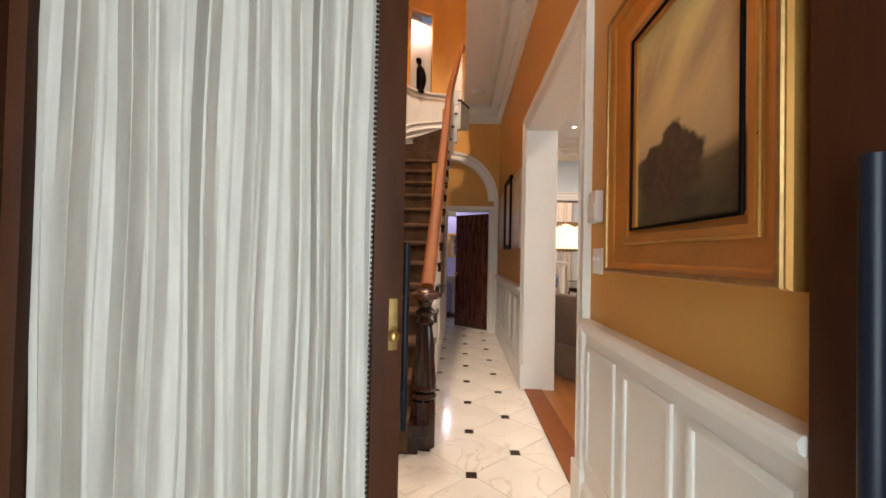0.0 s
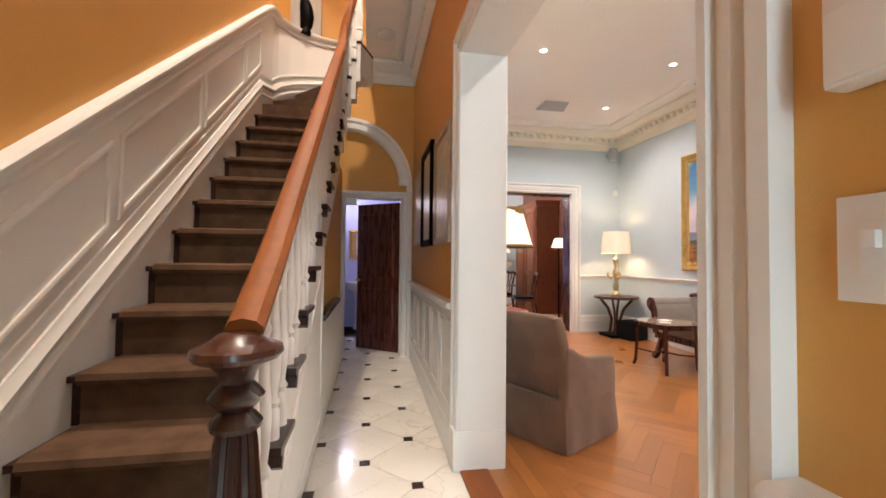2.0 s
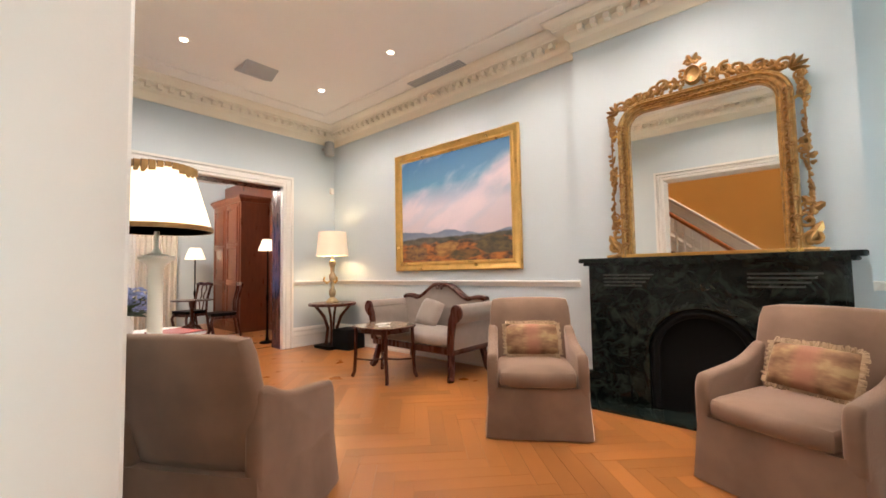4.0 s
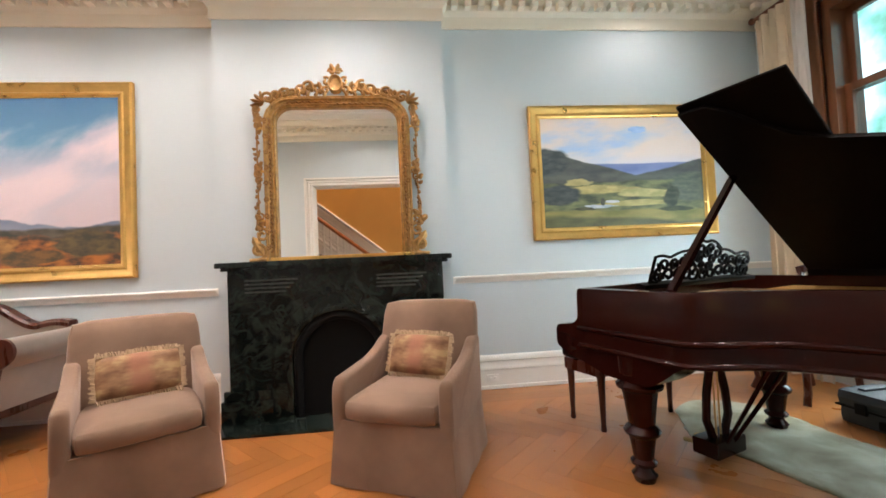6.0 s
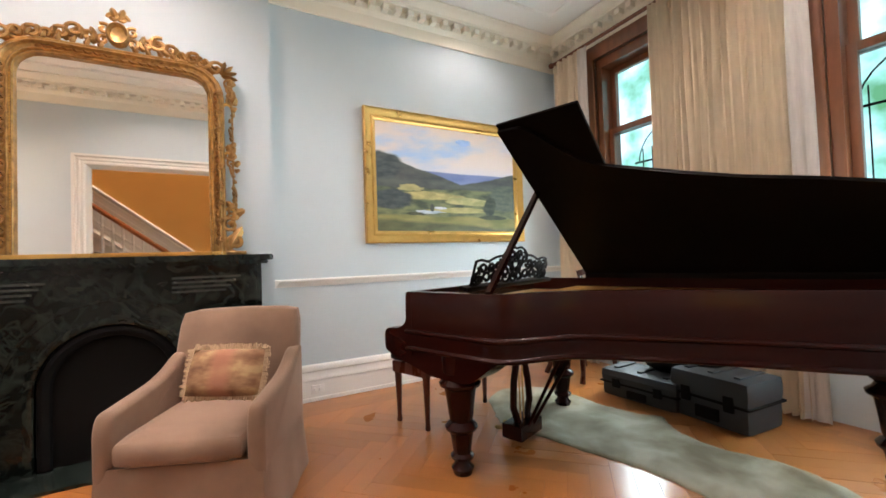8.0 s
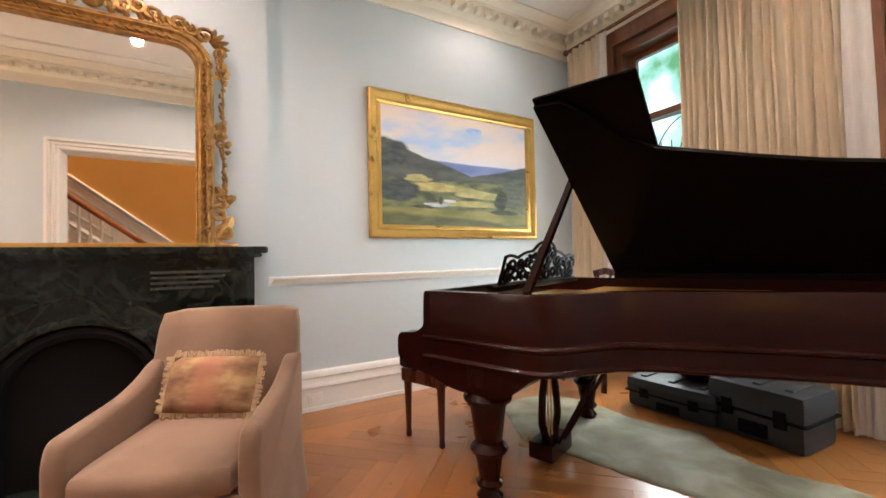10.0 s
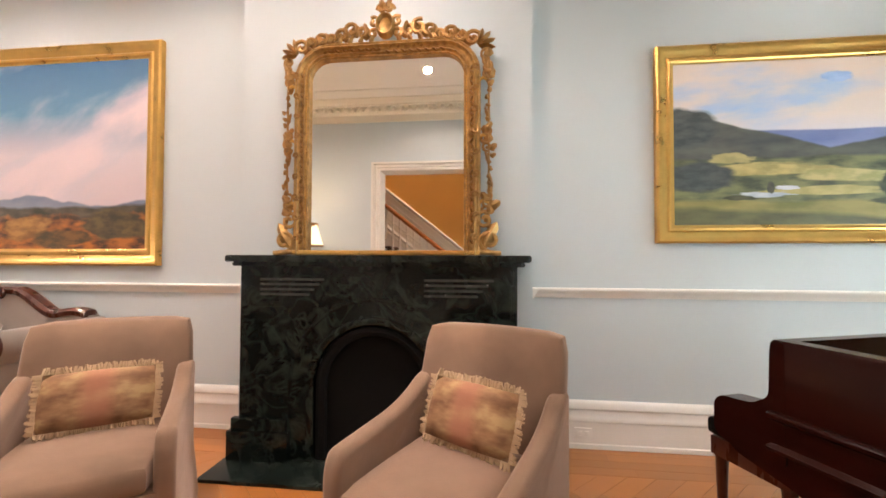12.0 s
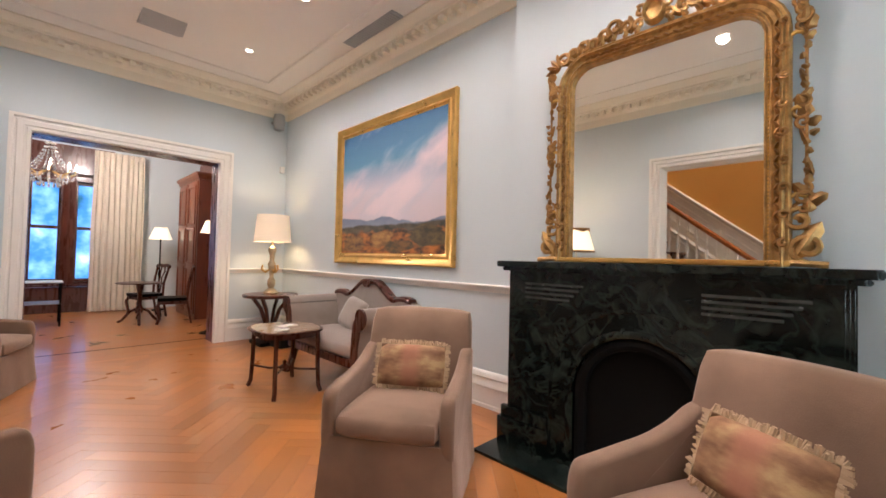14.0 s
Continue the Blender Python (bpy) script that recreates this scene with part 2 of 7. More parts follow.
def prism(bm, outline, z0, z1):
    """Raises a flat outline of (x, y) from z0 to z1."""
    lo = [bm.verts.new((x, y, z0)) for x, y in outline]
    hi = [bm.verts.new((x, y, z1)) for x, y in outline]
    n = len(outline)
    bm.faces.new(lo[::-1])
    bm.faces.new(hi)
    for i in range(n):
        bm.faces.new((lo[i], lo[(i + 1) % n], hi[(i + 1) % n], hi[i]))
    return lo + hi


def turned(bm, m):
    bmesh.ops.transform(bm, matrix=m, verts=bm.verts)
    return bm


def finish(bm, name, material, smooth=True):
    bmesh.ops.recalc_face_normals(bm, faces=bm.faces)
    me = bpy.data.meshes.new(name)
    bm.to_mesh(me)
    bm.free()
    me.materials.append(material)
    if smooth:
        me.polygons.foreach_set("use_smooth", [True] * len(me.polygons))
        me.set_sharp_from_angle(angle=radians(38))
    return me


def part(name, bm, material, parent=None, label="", kind="", smooth=True):
    ob = new(name, finish(bm, name, material, smooth))
    ob.parent = parent
    if label:
        ob["label"] = label
    if kind:
        ob["kind"] = kind
    return ob


def thing(name, m, label, category, group="", kind=""):
    ob = new(name)
    ob.matrix_world = m
    return tagged(ob, label, category, group, kind)


def structure(name, bm, material, label="", smooth=True):
    ob = part(name, bm, material, smooth=smooth)
    return tagged(ob, label, name.split("_")[0], kind="structure")


def boxes(*rows, bevel=0.0):
    bm = bmesh.new()
    for r in rows:
        box(bm, *r, bevel=bevel)
    return bm


# ---- the large structure ----
HX, PX, EX = 0.64, 0.90, 4.63      # hall face, parlour face of the dividing wall; east wall
LX = -1.05                         # wall along the stairs
FY, RY = -0.95, 8.56               # front and rear walls of the parlour
DY0, DY1, DZ = 2.33, 4.15, 2.56    # opening from hall to parlour
AY = 7.12                          # end wall of the hall
RY2, BACK = 8.86, 13.3
GX0, GX1, GZ = 1.84, 3.68, 2.50    # opening to the rear room
W1, W2, WZ0, WZ1 = (3.12, 4.02), (1.30, 2.17), 0.62, 3.22

structure("wall_hall_west", boxes((LX - 0.2, LX, -1.2, 9.9, 0, 7.0)), M_OCHRE, "ochre painted plaster wall along the staircase")
bm = boxes((HX, HX + 0.13, -1.2, DY0 - 0.03, 0, HALL_CEIL), (HX, HX + 0.13, DY1 + 0.03, 9.9, 0, HALL_CEIL), (HX, HX + 0.13, DY0 - 0.03, DY1 + 0.03, DZ + 0.03, HALL_CEIL))
structure("wall_dividing_hall_side", bm, M_OCHRE, "ochre painted plaster wall of the hall")
bm = boxes((HX + 0.13, PX, FY - 0.3, DY0 - 0.03, 0, HALL_CEIL), (HX + 0.13, PX, DY1 + 0.03, RY2, 0, HALL_CEIL), (HX + 0.13, PX, DY0 - 0.03, DY1 + 0.03, DZ + 0.03, HALL_CEIL))
structure("wall_dividing_parlour_side", bm, M_BLUE, "pale blue painted plaster wall")
structure("wall_east", boxes((EX, EX + 0.25, FY - 0.3, BACK + 0.3, 0, HALL_CEIL)), M_BLUE, "pale blue painted plaster wall behind the fireplace")
BX, BY0, BY1 = 4.50, 2.22, 4.19
structure("wall_chimney_breast", boxes((BX, EX + 0.002, BY0, BY1, 0, CEIL)), M_BLUE, "pale blue chimney breast")
bm = boxes((PX, GX0 - 0.03, RY, RY2, 0, HALL_CEIL), (GX1 + 0.03, EX, RY, RY2, 0, HALL_CEIL), (GX0 - 0.03, GX1 + 0.03, RY, RY2, GZ + 0.03, HALL_CEIL))
structure("wall_rear", bm, M_BLUE, "pale blue wall with a wide opening to the rear room")
bm = boxes((PX, W2[0], FY - 0.3, FY, 0, HALL_CEIL), (W2[1], W1[0], FY - 0.3, FY, 0, HALL_CEIL), (W1[1], EX, FY - 0.3, FY, 0, HALL_CEIL))
for a, b in (W1, W2):
    box(bm, a, b, FY - 0.3, FY, 0, WZ0)
    box(bm, a, b, FY - 0.3, FY, WZ1, HALL_CEIL)
structure("wall_front", bm, M_BLUE, "pale blue front wall with two tall windows")
structure("ceiling", boxes((PX, EX, FY, RY, CEIL, CEIL + 0.1)), M_CEIL, "white plaster parlour ceiling")
structure("ceiling_hall", boxes((0.0, HX, -1.2, AY, HALL_CEIL, HALL_CEIL + 0.25), (LX, 0.0, -1.2, 0.6, HALL_CEIL, HALL_CEIL + 0.25)), M_CEIL, "white plaster hall ceiling")
structure("ceiling_stairwell", boxes((LX - 0.2, 2.2, -1.2, 9.9, 7.0, 7.1)), M_CEIL)
structure("wall_upper", boxes((2.0, 2.2, -1.2, 9.9, HALL_CEIL + 0.25, 7.0), (LX, 2.0, -1.3, -1.2, 3.0, 7.0)), M_OCHRE)
structure("floor_upper", boxes((HX, 2.0, -1.2, 9.9, HALL_CEIL + 0.1, HALL_CEIL + 0.24)), M_OAK)
# rear room
structure("floor_rear", boxes((PX - 2, EX, RY, BACK, -0.1, 0.0)), M_OAK, "polished oak floor of the rear room")
structure("ceiling_rear", boxes((PX, EX, RY2, BACK, 3.4, 3.5)), M_CEIL)
structure("wall_rear_room_west", boxes((PX - 0.1, PX, RY2, BACK, 0, 3.5)), M_BLUE)
RW = (1.05, 3.0)
bm = boxes((PX, RW[0], BACK, BACK + 0.25, 0, 3.5), (RW[1], EX, BACK, BACK + 0.25, 0, 3.5), (RW[0], RW[1], BACK, BACK + 0.25, 2.75, 3.5), (RW[0], RW[1], BACK, BACK + 0.25, 0, 0.18))
structure("wall_back", bm, M_BLUE, "pale wall round the rear windows")
structure("ground", boxes((-30, 30, -30, 30, -1.4, -1.2)), mat("grey_ground", (0.12, 0.12, 0.11), 0.9, 0.2), "plain grey ground outside")
# front entrance
structure("wall_entrance", boxes((LX, -0.8, -1.2, -1.0, 0, 3.9), (0.6, HX, -1.2, -1.0, 0, 3.9), (-0.8, 0.6, -1.2, -1.0, 2.7, 3.9)), M_MAHOG, "dark wood entrance surround")

# ---- trim of the parlour ----


def prism_x(bm, outline, x0, x1):
    """Raises a flat outline of (y, z) from x0 to x1."""
    vs = prism(bm, outline, x0, x1)
    for v in vs:
        v.co = Vector((v.co.z, v.co.x, v.co.y))
    return vs


def prism_y(bm, outline, y0, y1):
    """Raises a flat outline of (x, z) from y0 to y1."""
    vs = prism(bm, outline, y0, y1)
    for v in vs:
        v.co = Vector((v.co.x, v.co.z, v.co.y))
    return vs


ROOM = [(PX, FY), (PX, RY), (EX, RY), (EX, BY1), (BX, BY1), (BX, BY0), (EX, BY0), (EX, FY)]  # clockwise: the room is to the right


def along(points, z):
    return [(x, y, z) for x, y in points]


# (side into the room, height)
CORNICE = [(0, -0.30), (0.018, -0.30), (0.022, -0.27), (0.018, -0.25), (0.018, -0.19), (0.05, -0.165), (0.06, -0.15), (0.06, -0.10), (0.15, -0.095), (0.155, -0.07), (0.19, -0.05), (0.215, -0.02), (0.235, -0.012), (0.235, 0.0), (0, 0.0)]
bm = bmesh.new()
sweep(bm, along(ROOM, CEIL - 0.004), CORNICE, closed=True)
cornice = structure("trim_cornice", bm, M_CREAM, "cream plaster cornice with a row of dentils")
BASE = [(0, 0.002), (0.03, 0.002), (0.03, 0.03), (0.022, 0.035), (0.022, 0.17), (0.03, 0.175), (0.03, 0.20), (0.02, 0.215), (0.02, 0.245), (0.028, 0.255), (0.024, 0.285), (0.012, 0.30), (0, 0.305)]
CHAIR_RAIL = [(0, 0.965), (0.012, 0.965), (0.016, 0.985), (0.032, 1.0), (0.036, 1.02), (0.03, 1.028), (0, 1.03)]
runs = [[(PX, FY), (PX, DY0 - 0.14)], [(PX, DY1 + 0.14), (PX, RY), (GX0 - 0.17, RY)], [(GX1 + 0.17, RY), (EX, RY), (EX, BY1), (BX + 0.03, BY1)], [(BX + 0.03, BY0), (EX, BY0), (EX, FY), (W1[1] + 0.1, FY)], [(W1[0] - 0.1, FY), (W2[1] + 0.1, FY)]]
for r in runs:
    for name, prof in (("baseboard", BASE), ("trim_chair_rail", CHAIR_RAIL)):
        bm = bmesh.new()
        sweep(bm, along(r, 0), prof)
        structure(name, bm, M_WHITE, "tall moulded white baseboard" if name == "baseboard" else "white moulded chair rail")
bm = bmesh.new()
sweep(bm, along([(PX + 0.5, FY + 0.5), (PX + 0.5, RY - 0.5), (EX - 0.5, RY - 0.5), (EX - 0.5, FY + 0.5)], CEIL - 0.003), [(-0.02, 0), (-0.02, -0.010), (-0.008, -0.022), (0.012, -0.026), (0.03, -0.018), (0.036, 0)], closed=True)
structure("trim_ceiling_border", bm, M_CEIL, "white plaster border moulding of the ceiling")
# dentils: shared block, set under the cornice's soffit
bm = boxes((-0.028, 0.028, 0.0, 0.075, -0.155, -0.1), bevel=0.004)
dentil = finish(bm, "dentil", M_CREAM)
for (x0, y0), (x1, y1) in zip(ROOM, ROOM[1:] + ROOM[:1]):
    length = math.hypot(x1 - x0, y1 - y0)
    if length < 0.3:
        continue
    dx, dy = (x1 - x0) / length, (y1 - y0) / length
    ang = math.atan2(dx, -dy) * -1
    for i in range(int((length - 0.2) / 0.125)):
        s = 0.13 + i * 0.125
        ob = new("dentil", dentil)
        nx, ny = dy, -dx
        ob.matrix_world = Matrix(((dx, nx, 0, x0 + dx * s + nx * 0.058), (dy, ny, 0, y0 + dy * s + ny * 0.058), (0, 0, 1, CEIL - 0.004), (0, 0, 0, 1)))
        ob.parent = cornice


def casing(name, path, width, material, label, proud=0.03, up=(1, 0, 0), flip=1):
    """A moulded door surround swept along the opening's edge; the outline lies beside the edge."""
    w, f = width, flip
    prof = [(0, 0), (0, proud * 0.6), (f * 0.012, proud), (f * 0.03, proud), (f * 0.036, proud * 0.55), (f * 0.05, proud * 0.55), (f * 0.056, proud), (f * (w - 0.065), proud), (f * (w - 0.055), proud * 0.55), (f * (w - 0.04), proud * 0.6), (f * (w - 0.03), proud * 1.35), (f * w, proud * 1.35), (f * w, 0)]
    bm = bmesh.new()
    sweep(bm, path, prof, up=up)
    return structure(name, bm, material, label)


def lining_x(name, x0, x1, y0, y1, z, t=0.03):
    return structure(name, boxes((x0, x1, y0 - t, y0, 0, z), (x0, x1, y1, y1 + t, 0, z), (x0, x1, y0 - t, y1 + t, z, z + t)), M_WHITE, "white painted door lining")


lining_x("trim_parlour_lining", HX - 0.001, PX + 0.001, DY0, DY1, DZ)
casing("trim_parlour_casing", [(HX, DY0, 0), (HX, DY0, DZ), (HX, DY1, DZ), (HX, DY1, 0)], 0.14, M_WHITE, "white moulded door surround", up=(-1, 0, 0))
casing("trim_parlour_casing_inner", [(PX, DY0, 0), (PX, DY0, DZ), (PX, DY1, DZ), (PX, DY1, 0)], 0.14, M_WHITE, "white moulded door surround", up=(1, 0, 0), flip=-1)
structure("trim_plinth", boxes((HX - 0.045, PX + 0.01, DY1 - 0.006, DY1 + 0.15, 0.002, 0.24), (HX - 0.045, PX + 0.01, DY0 - 0.15, DY0 + 0.006, 0.002, 0.24), bevel=0.004), M_WHITE, "white plinth blocks of the door surround")
structure("trim_threshold", boxes((HX + 0.0, HX + 0.17, DY0, DY1, -0.02, 0.012), bevel=0.004), M_RAIL, "dark wooden door saddle")
structure("trim_rear_lining", boxes((GX0 - 0.03, GX0, RY - 0.001, RY + 0.05, 0, GZ), (GX1, GX1 + 0.03, RY - 0.001, RY + 0.05, 0, GZ), (GX0 - 0.03, GX1 + 0.03, RY - 0.001, RY + 0.05, GZ, GZ + 0.03)), M_WHITE)
casing("trim_rear_casing", [(GX0, RY, 0), (GX0, RY, GZ), (GX1, RY, GZ), (GX1, RY, 0)], 0.17, M_WHITE, "wide white moulded surround of the rear opening", up=(0, -1, 0), flip=-1)
structure("trim_rear_lining_dark", boxes((GX0 - 0.03, GX0 + 0.004, RY + 0.05, RY2 + 0.02, 0, GZ), (GX1 - 0.004, GX1 + 0.03, RY + 0.05, RY2 + 0.02, 0, GZ), (GX0 - 0.03, GX1 + 0.03, RY + 0.05, RY2 + 0.02, GZ - 0.004, GZ + 0.03)), M_MAHOG, "dark mahogany pocket door lining")

structure("trim_rear_saddle", boxes((GX0 - 0.02, GX1 + 0.02, 8.93, 8.955, -0.01, 0.004)), M_MAHOG, "thin dark strip across the floor of the rear opening")

# ---- trim of the hall ----
HALL_CORN = [(0, -0.26), (0.02, -0.26), (0.025, -0.2), (0.06, -0.17), (0.06, -0.13), (0.10, -0.12), (0.16, -0.05), (0.18, -0.045), (0.18, 0), (0, 0)]
bm = bmesh.new()
sweep(bm, along([(0.0, AY), (HX, AY), (HX, -1.0)], HALL_CEIL - 0.004), HALL_CORN)
hall_cornice = structure("trim_hall_cornice", bm, M_WHITE, "white plaster hall cornice with beading")
bm = bmesh.new()
lathe(bm, [(0.0005, -0.018), (0.016, -0.010), (0.018, 0.0), (0.012, 0.012), (0.0005, 0.016)], 8)
bead = finish(bm, "bead", M_WHITE)
for i in range(90):
    for x, z in ((HX - 0.075, -0.14), (HX - 0.24, -0.012)):
        ob = new("bead", bead)
        ob.matrix_world = pose(x, 6.8 - i * 0.075, HALL_CEIL - 0.004 + z)
        ob.parent = hall_cornice
bm = bmesh.new()
sweep(bm, along([(HX - 0.20, 6.9), (HX - 0.20, -1.0)], HALL_CEIL - 0.003), [(0, 0), (0, -0.02), (0.02, -0.03), (0.06, -0.03), (0.08, -0.015), (0.08, 0)])
structure("trim_hall_ceiling_panel", bm, M_WHITE, "white ceiling moulding")


def frame_on_x(bm, x, quad, sign, w=0.03, h=0.014):
    """A raised panel moulding round a (y, z) quad on a wall at x; sign: which way the wall faces."""
    prof = [(-w / 2, 0), (-w / 2, h * 0.7), (-w / 6, h), (w / 6, h), (w / 2, h * 0.5), (w / 2, 0)]
    sweep(bm, [(x, y, z) for y, z in quad], prof, closed=True, up=(sign, 0, 0))


def panel_frame(quad, x, sign, parent):
    bm = bmesh.new()
    frame_on_x(bm, x, quad, sign)
    part("panel", bm, M_WHITE, parent)


for y0, y1, n in ((0.865, DY0 - 0.142, 3), (DY1 + 0.142, AY, 6)):
    w = structure("trim_wainscot_east", boxes((HX - 0.02, HX, y0, y1, 0.002, 0.95)), M_WHITE, "white panelled wainscot with a moulded cap")
    step = (y1 - y0) / n
    for i in range(n):
        a, b = y0 + i * step + 0.07, y0 + (i + 1) * step - 0.04
        panel_frame([(a, 0.30), (b, 0.30), (b, 0.86), (a, 0.86)], HX - 0.02, -1, w)
    bm = bmesh.new()
    sweep(bm, [(HX - 0.02, y1, 0), (HX - 0.02, y0, 0)], [(0, 0.93), (0.012, 0.93), (0.02, 0.955), (0.045, 0.97), (0.05, 0.99), (0.04, 1.0), (-0.02, 1.0), (-0.02, 0.93)])
    part("cap", bm, M_WHITE, w)
    bm = bmesh.new()
    sweep(bm, [(HX - 0.02, y1, 0), (HX - 0.02, y0, 0)], [(0, 0.002), (0.02, 0.002), (0.02, 0.14), (0.012, 0.165), (0.016, 0.18), (0, 0.2)])
    part("skirting", bm, M_WHITE, w)

# staircase: run 0.26, rise 0.205, first nosing at y 2.75
RUN, RISE, Y1, SX = 0.26, 0.205, 2.75, -0.25
SLOPE = RISE / RUN


def nose(y):
    return RISE + (y - Y1) * SLOPE


def slant(y, d):
    return nose(y) + d


stairs = thing("staircase", pose(0, 0, 0), "curving staircase with brown carpet, white balusters and mahogany handrail", "staircase", kind="structure")
STRAIGHT = 13
for k in range(1, STRAIGHT + 1):
    y0 = Y1 + RUN * (k - 1)
    bm = bmesh.new()
    z = RISE * k
    box(bm, LX, SX - 0.02, y0 + 0.02, y0 + RUN + 0.03, z - RISE + 0.002, z - 0.03)
    box(bm, LX, SX - 0.01, y0 - 0.012, y0 + RUN + 0.018, z - 0.03, z - 0.004)
    step = part("step", bm, M_NEWEL, stairs, "dark stained wooden step")
    bm = bmesh.new()
    o = [(y0 + 0.012, z - RISE + 0.012), (y0 + 0.012, z - 0.045), (y0 - 0.012, z - 0.04), (y0 - 0.024, z - 0.02), (y0 - 0.016, z + 0.004), (y0 + 0.01, z + 0.012), (y0 + RUN + 0.014, z + 0.012), (y0 + RUN + 0.014, z - 0.002), (y0 + 0.03, z - 0.002), (y0 + 0.03, z - RISE + 0.012)]
    prism_x(bm, o, LX + 0.05, SX - 0.085)
    part("carpet", bm, M_CARPET, step, "worn brown carpet runner")
    # tread return with its scrolled bracket
    bm = bmesh.new()
    o = [(y0 - 0.03, z + 0.002), (y0 + RUN - 0.03, z + 0.002), (y0 + RUN - 0.03, z - 0.022), (y0 + 0.02, z - 0.024), (y0 + 0.012, z - 0.06), (y0 - 0.004, z - 0.085), (y0 - 0.02, z - 0.07), (y0 - 0.012, z - 0.035), (y0 - 0.034, z - 0.022)]
    prism_x(bm, o, SX + 0.001, SX + 0.05)
    part("tread_return", bm, M_NEWEL, step, "dark scrolled tread end")
# winders round a small well
PVX, PVY = -0.10, Y1 + RUN * STRAIGHT
for i in range(5):
    a0, a1 = math.pi - i * radians(22.5), math.pi - (i + 1) * radians(22.5)
    z = RISE * (STRAIGHT + 1 + i)
    pts = []
    reach = 1.2 if i < 3 else 0.48
    for a, r in ((a0, 0.13), (a0, reach), ((a0 + a1) / 2, reach), (a1, reach), (a1, 0.13)):
        pts.append((max(LX, PVX + r * math.cos(a)), min(PVY + 0.9, PVY + r * math.sin(a))))
    bm = bmesh.new()
    prism(bm, pts, z - (RISE - 0.002 if i < 4 else 0.03), z)
    part("winder_step", bm, M_CARPET, stairs, "carpeted winder step")
    bm = bmesh.new()
    prism(bm, pts, z - RISE - 0.16, z - (RISE + 0.002 if i < 4 else 0.032))
    part("winder_soffit", bm, M_WHITE, stairs, "white plaster soffit")
    bm = bmesh.new()
    prism(bm, [(PVX + r * math.cos(a), PVY + r * math.sin(a)) for a, r in ((a0 + 0.06, 0.115), (a0 + 0.06, 0.15), (a1, 0.15), (a1, 0.115))], z - 0.03, z + 0.006)
    part("tread_return", bm, M_NEWEL, stairs)
    bm = bmesh.new()
    prism(bm, [(PVX + r * math.cos(a), PVY + r * math.sin(a)) for a, r in ((a0, 0.12), (a0, 0.145), ((a0 + a1) / 2, 0.145), (a1, 0.145), (a1, 0.12), ((a0 + a1) / 2, 0.12))], z - 0.45, z - 0.031)
    part("curved_stringer", bm, M_WHITE, stairs, "white curved outer string")
# white outer string, cut to the steps, and the panelling below it
saw = [(Y1 + RUN + 0.015, 0.002)]
for k in range(2, STRAIGHT + 1):
    saw += [(Y1 + RUN * (k - 1) + 0.015, RISE * k - 0.022), (Y1 + RUN * k + 0.015, RISE * k - 0.022)]
yend = Y1 + RUN * STRAIGHT
saw += [(yend + 0.015, RISE * STRAIGHT - 0.45), (4.9, slant(4.9, -0.55)), (4.9, 0.002)]
bm = bmesh.new()
prism_x(bm, saw, SX - 0.03, SX)
part("outer_string", bm, M_WHITE, stairs, "white painted string and spandrel panel")
bm = bmesh.new()
frame_on_x(bm, SX, [(3.35, 0.12), (4.75, 0.12), (4.75, 1.25), (3.35, 0.25)], 1)
part("spandrel_panel", bm, M_WHITE, stairs)
bm = bmesh.new()
prism_x(bm, [(3.4, slant(3.4, -0.42)), (yend + 0.4, slant(yend + 0.4, -0.42)), (yend + 0.4, slant(yend + 0.4, -0.5)), (3.4, slant(3.4, -0.5))], LX, SX - 0.03)
part("soffit", bm, M_WHITE, stairs, "white plaster soffit")
structure("wall_below_stairs", boxes((SX - 0.12, SX - 0.04, 4.9, AY, 0, 2.4)), M_OCHRE)
wb = structure("trim_ledge_wainscot", boxes((SX - 0.05, SX, 4.9, AY, 0.002, 0.82)), M_WHITE, "white panelling below a dark ledge")
part("ledge", boxes((SX - 0.06, SX + 0.03, 4.75, 6.2, 0.825, 0.87), bevel=0.012), M_NEWEL, wb, "dark wooden ledge")

# balusters
bm = bmesh.new()
lathe(bm, [(0.026, 0.0), (0.026, 0.10), (0.017, 0.115), (0.028, 0.135), (0.016, 0.155), (0.022, 0.20), (0.027, 0.28), (0.021, 0.38), (0.015, 0.48), (0.014, 0.52), (0.024, 0.54), (0.015, 0.56), (0.020, 0.60), (0.020, 0.72)], 10)
baluster = finish(bm, "baluster", M_WHITE)
RAIL_OFF = 0.70
for k in range(2, STRAIGHT + 1):
    for j, dy in enumerate((0.05, 0.18)):
        y = Y1 + RUN * (k - 1) + dy
        ob = new("baluster", baluster)
        top = slant(y, RAIL_OFF - 0.01)
        ob.matrix_world = pose(SX + 0.0, y, RISE * k) @ Matrix.Diagonal((1, 1, (top - RISE * k) / 0.72, 1))
        ob.parent = stairs
for i in range(9):
    a = math.pi - radians(6 + i * 13)
    ob = new("baluster", baluster)
    zz = RISE * (STRAIGHT + 1 + int((6 + i * 13) / 22.5))
    ob.matrix_world = pose(PVX + 0.13 * math.cos(a), PVY + 0.13 * math.sin(a), zz)
    ob.parent = stairs
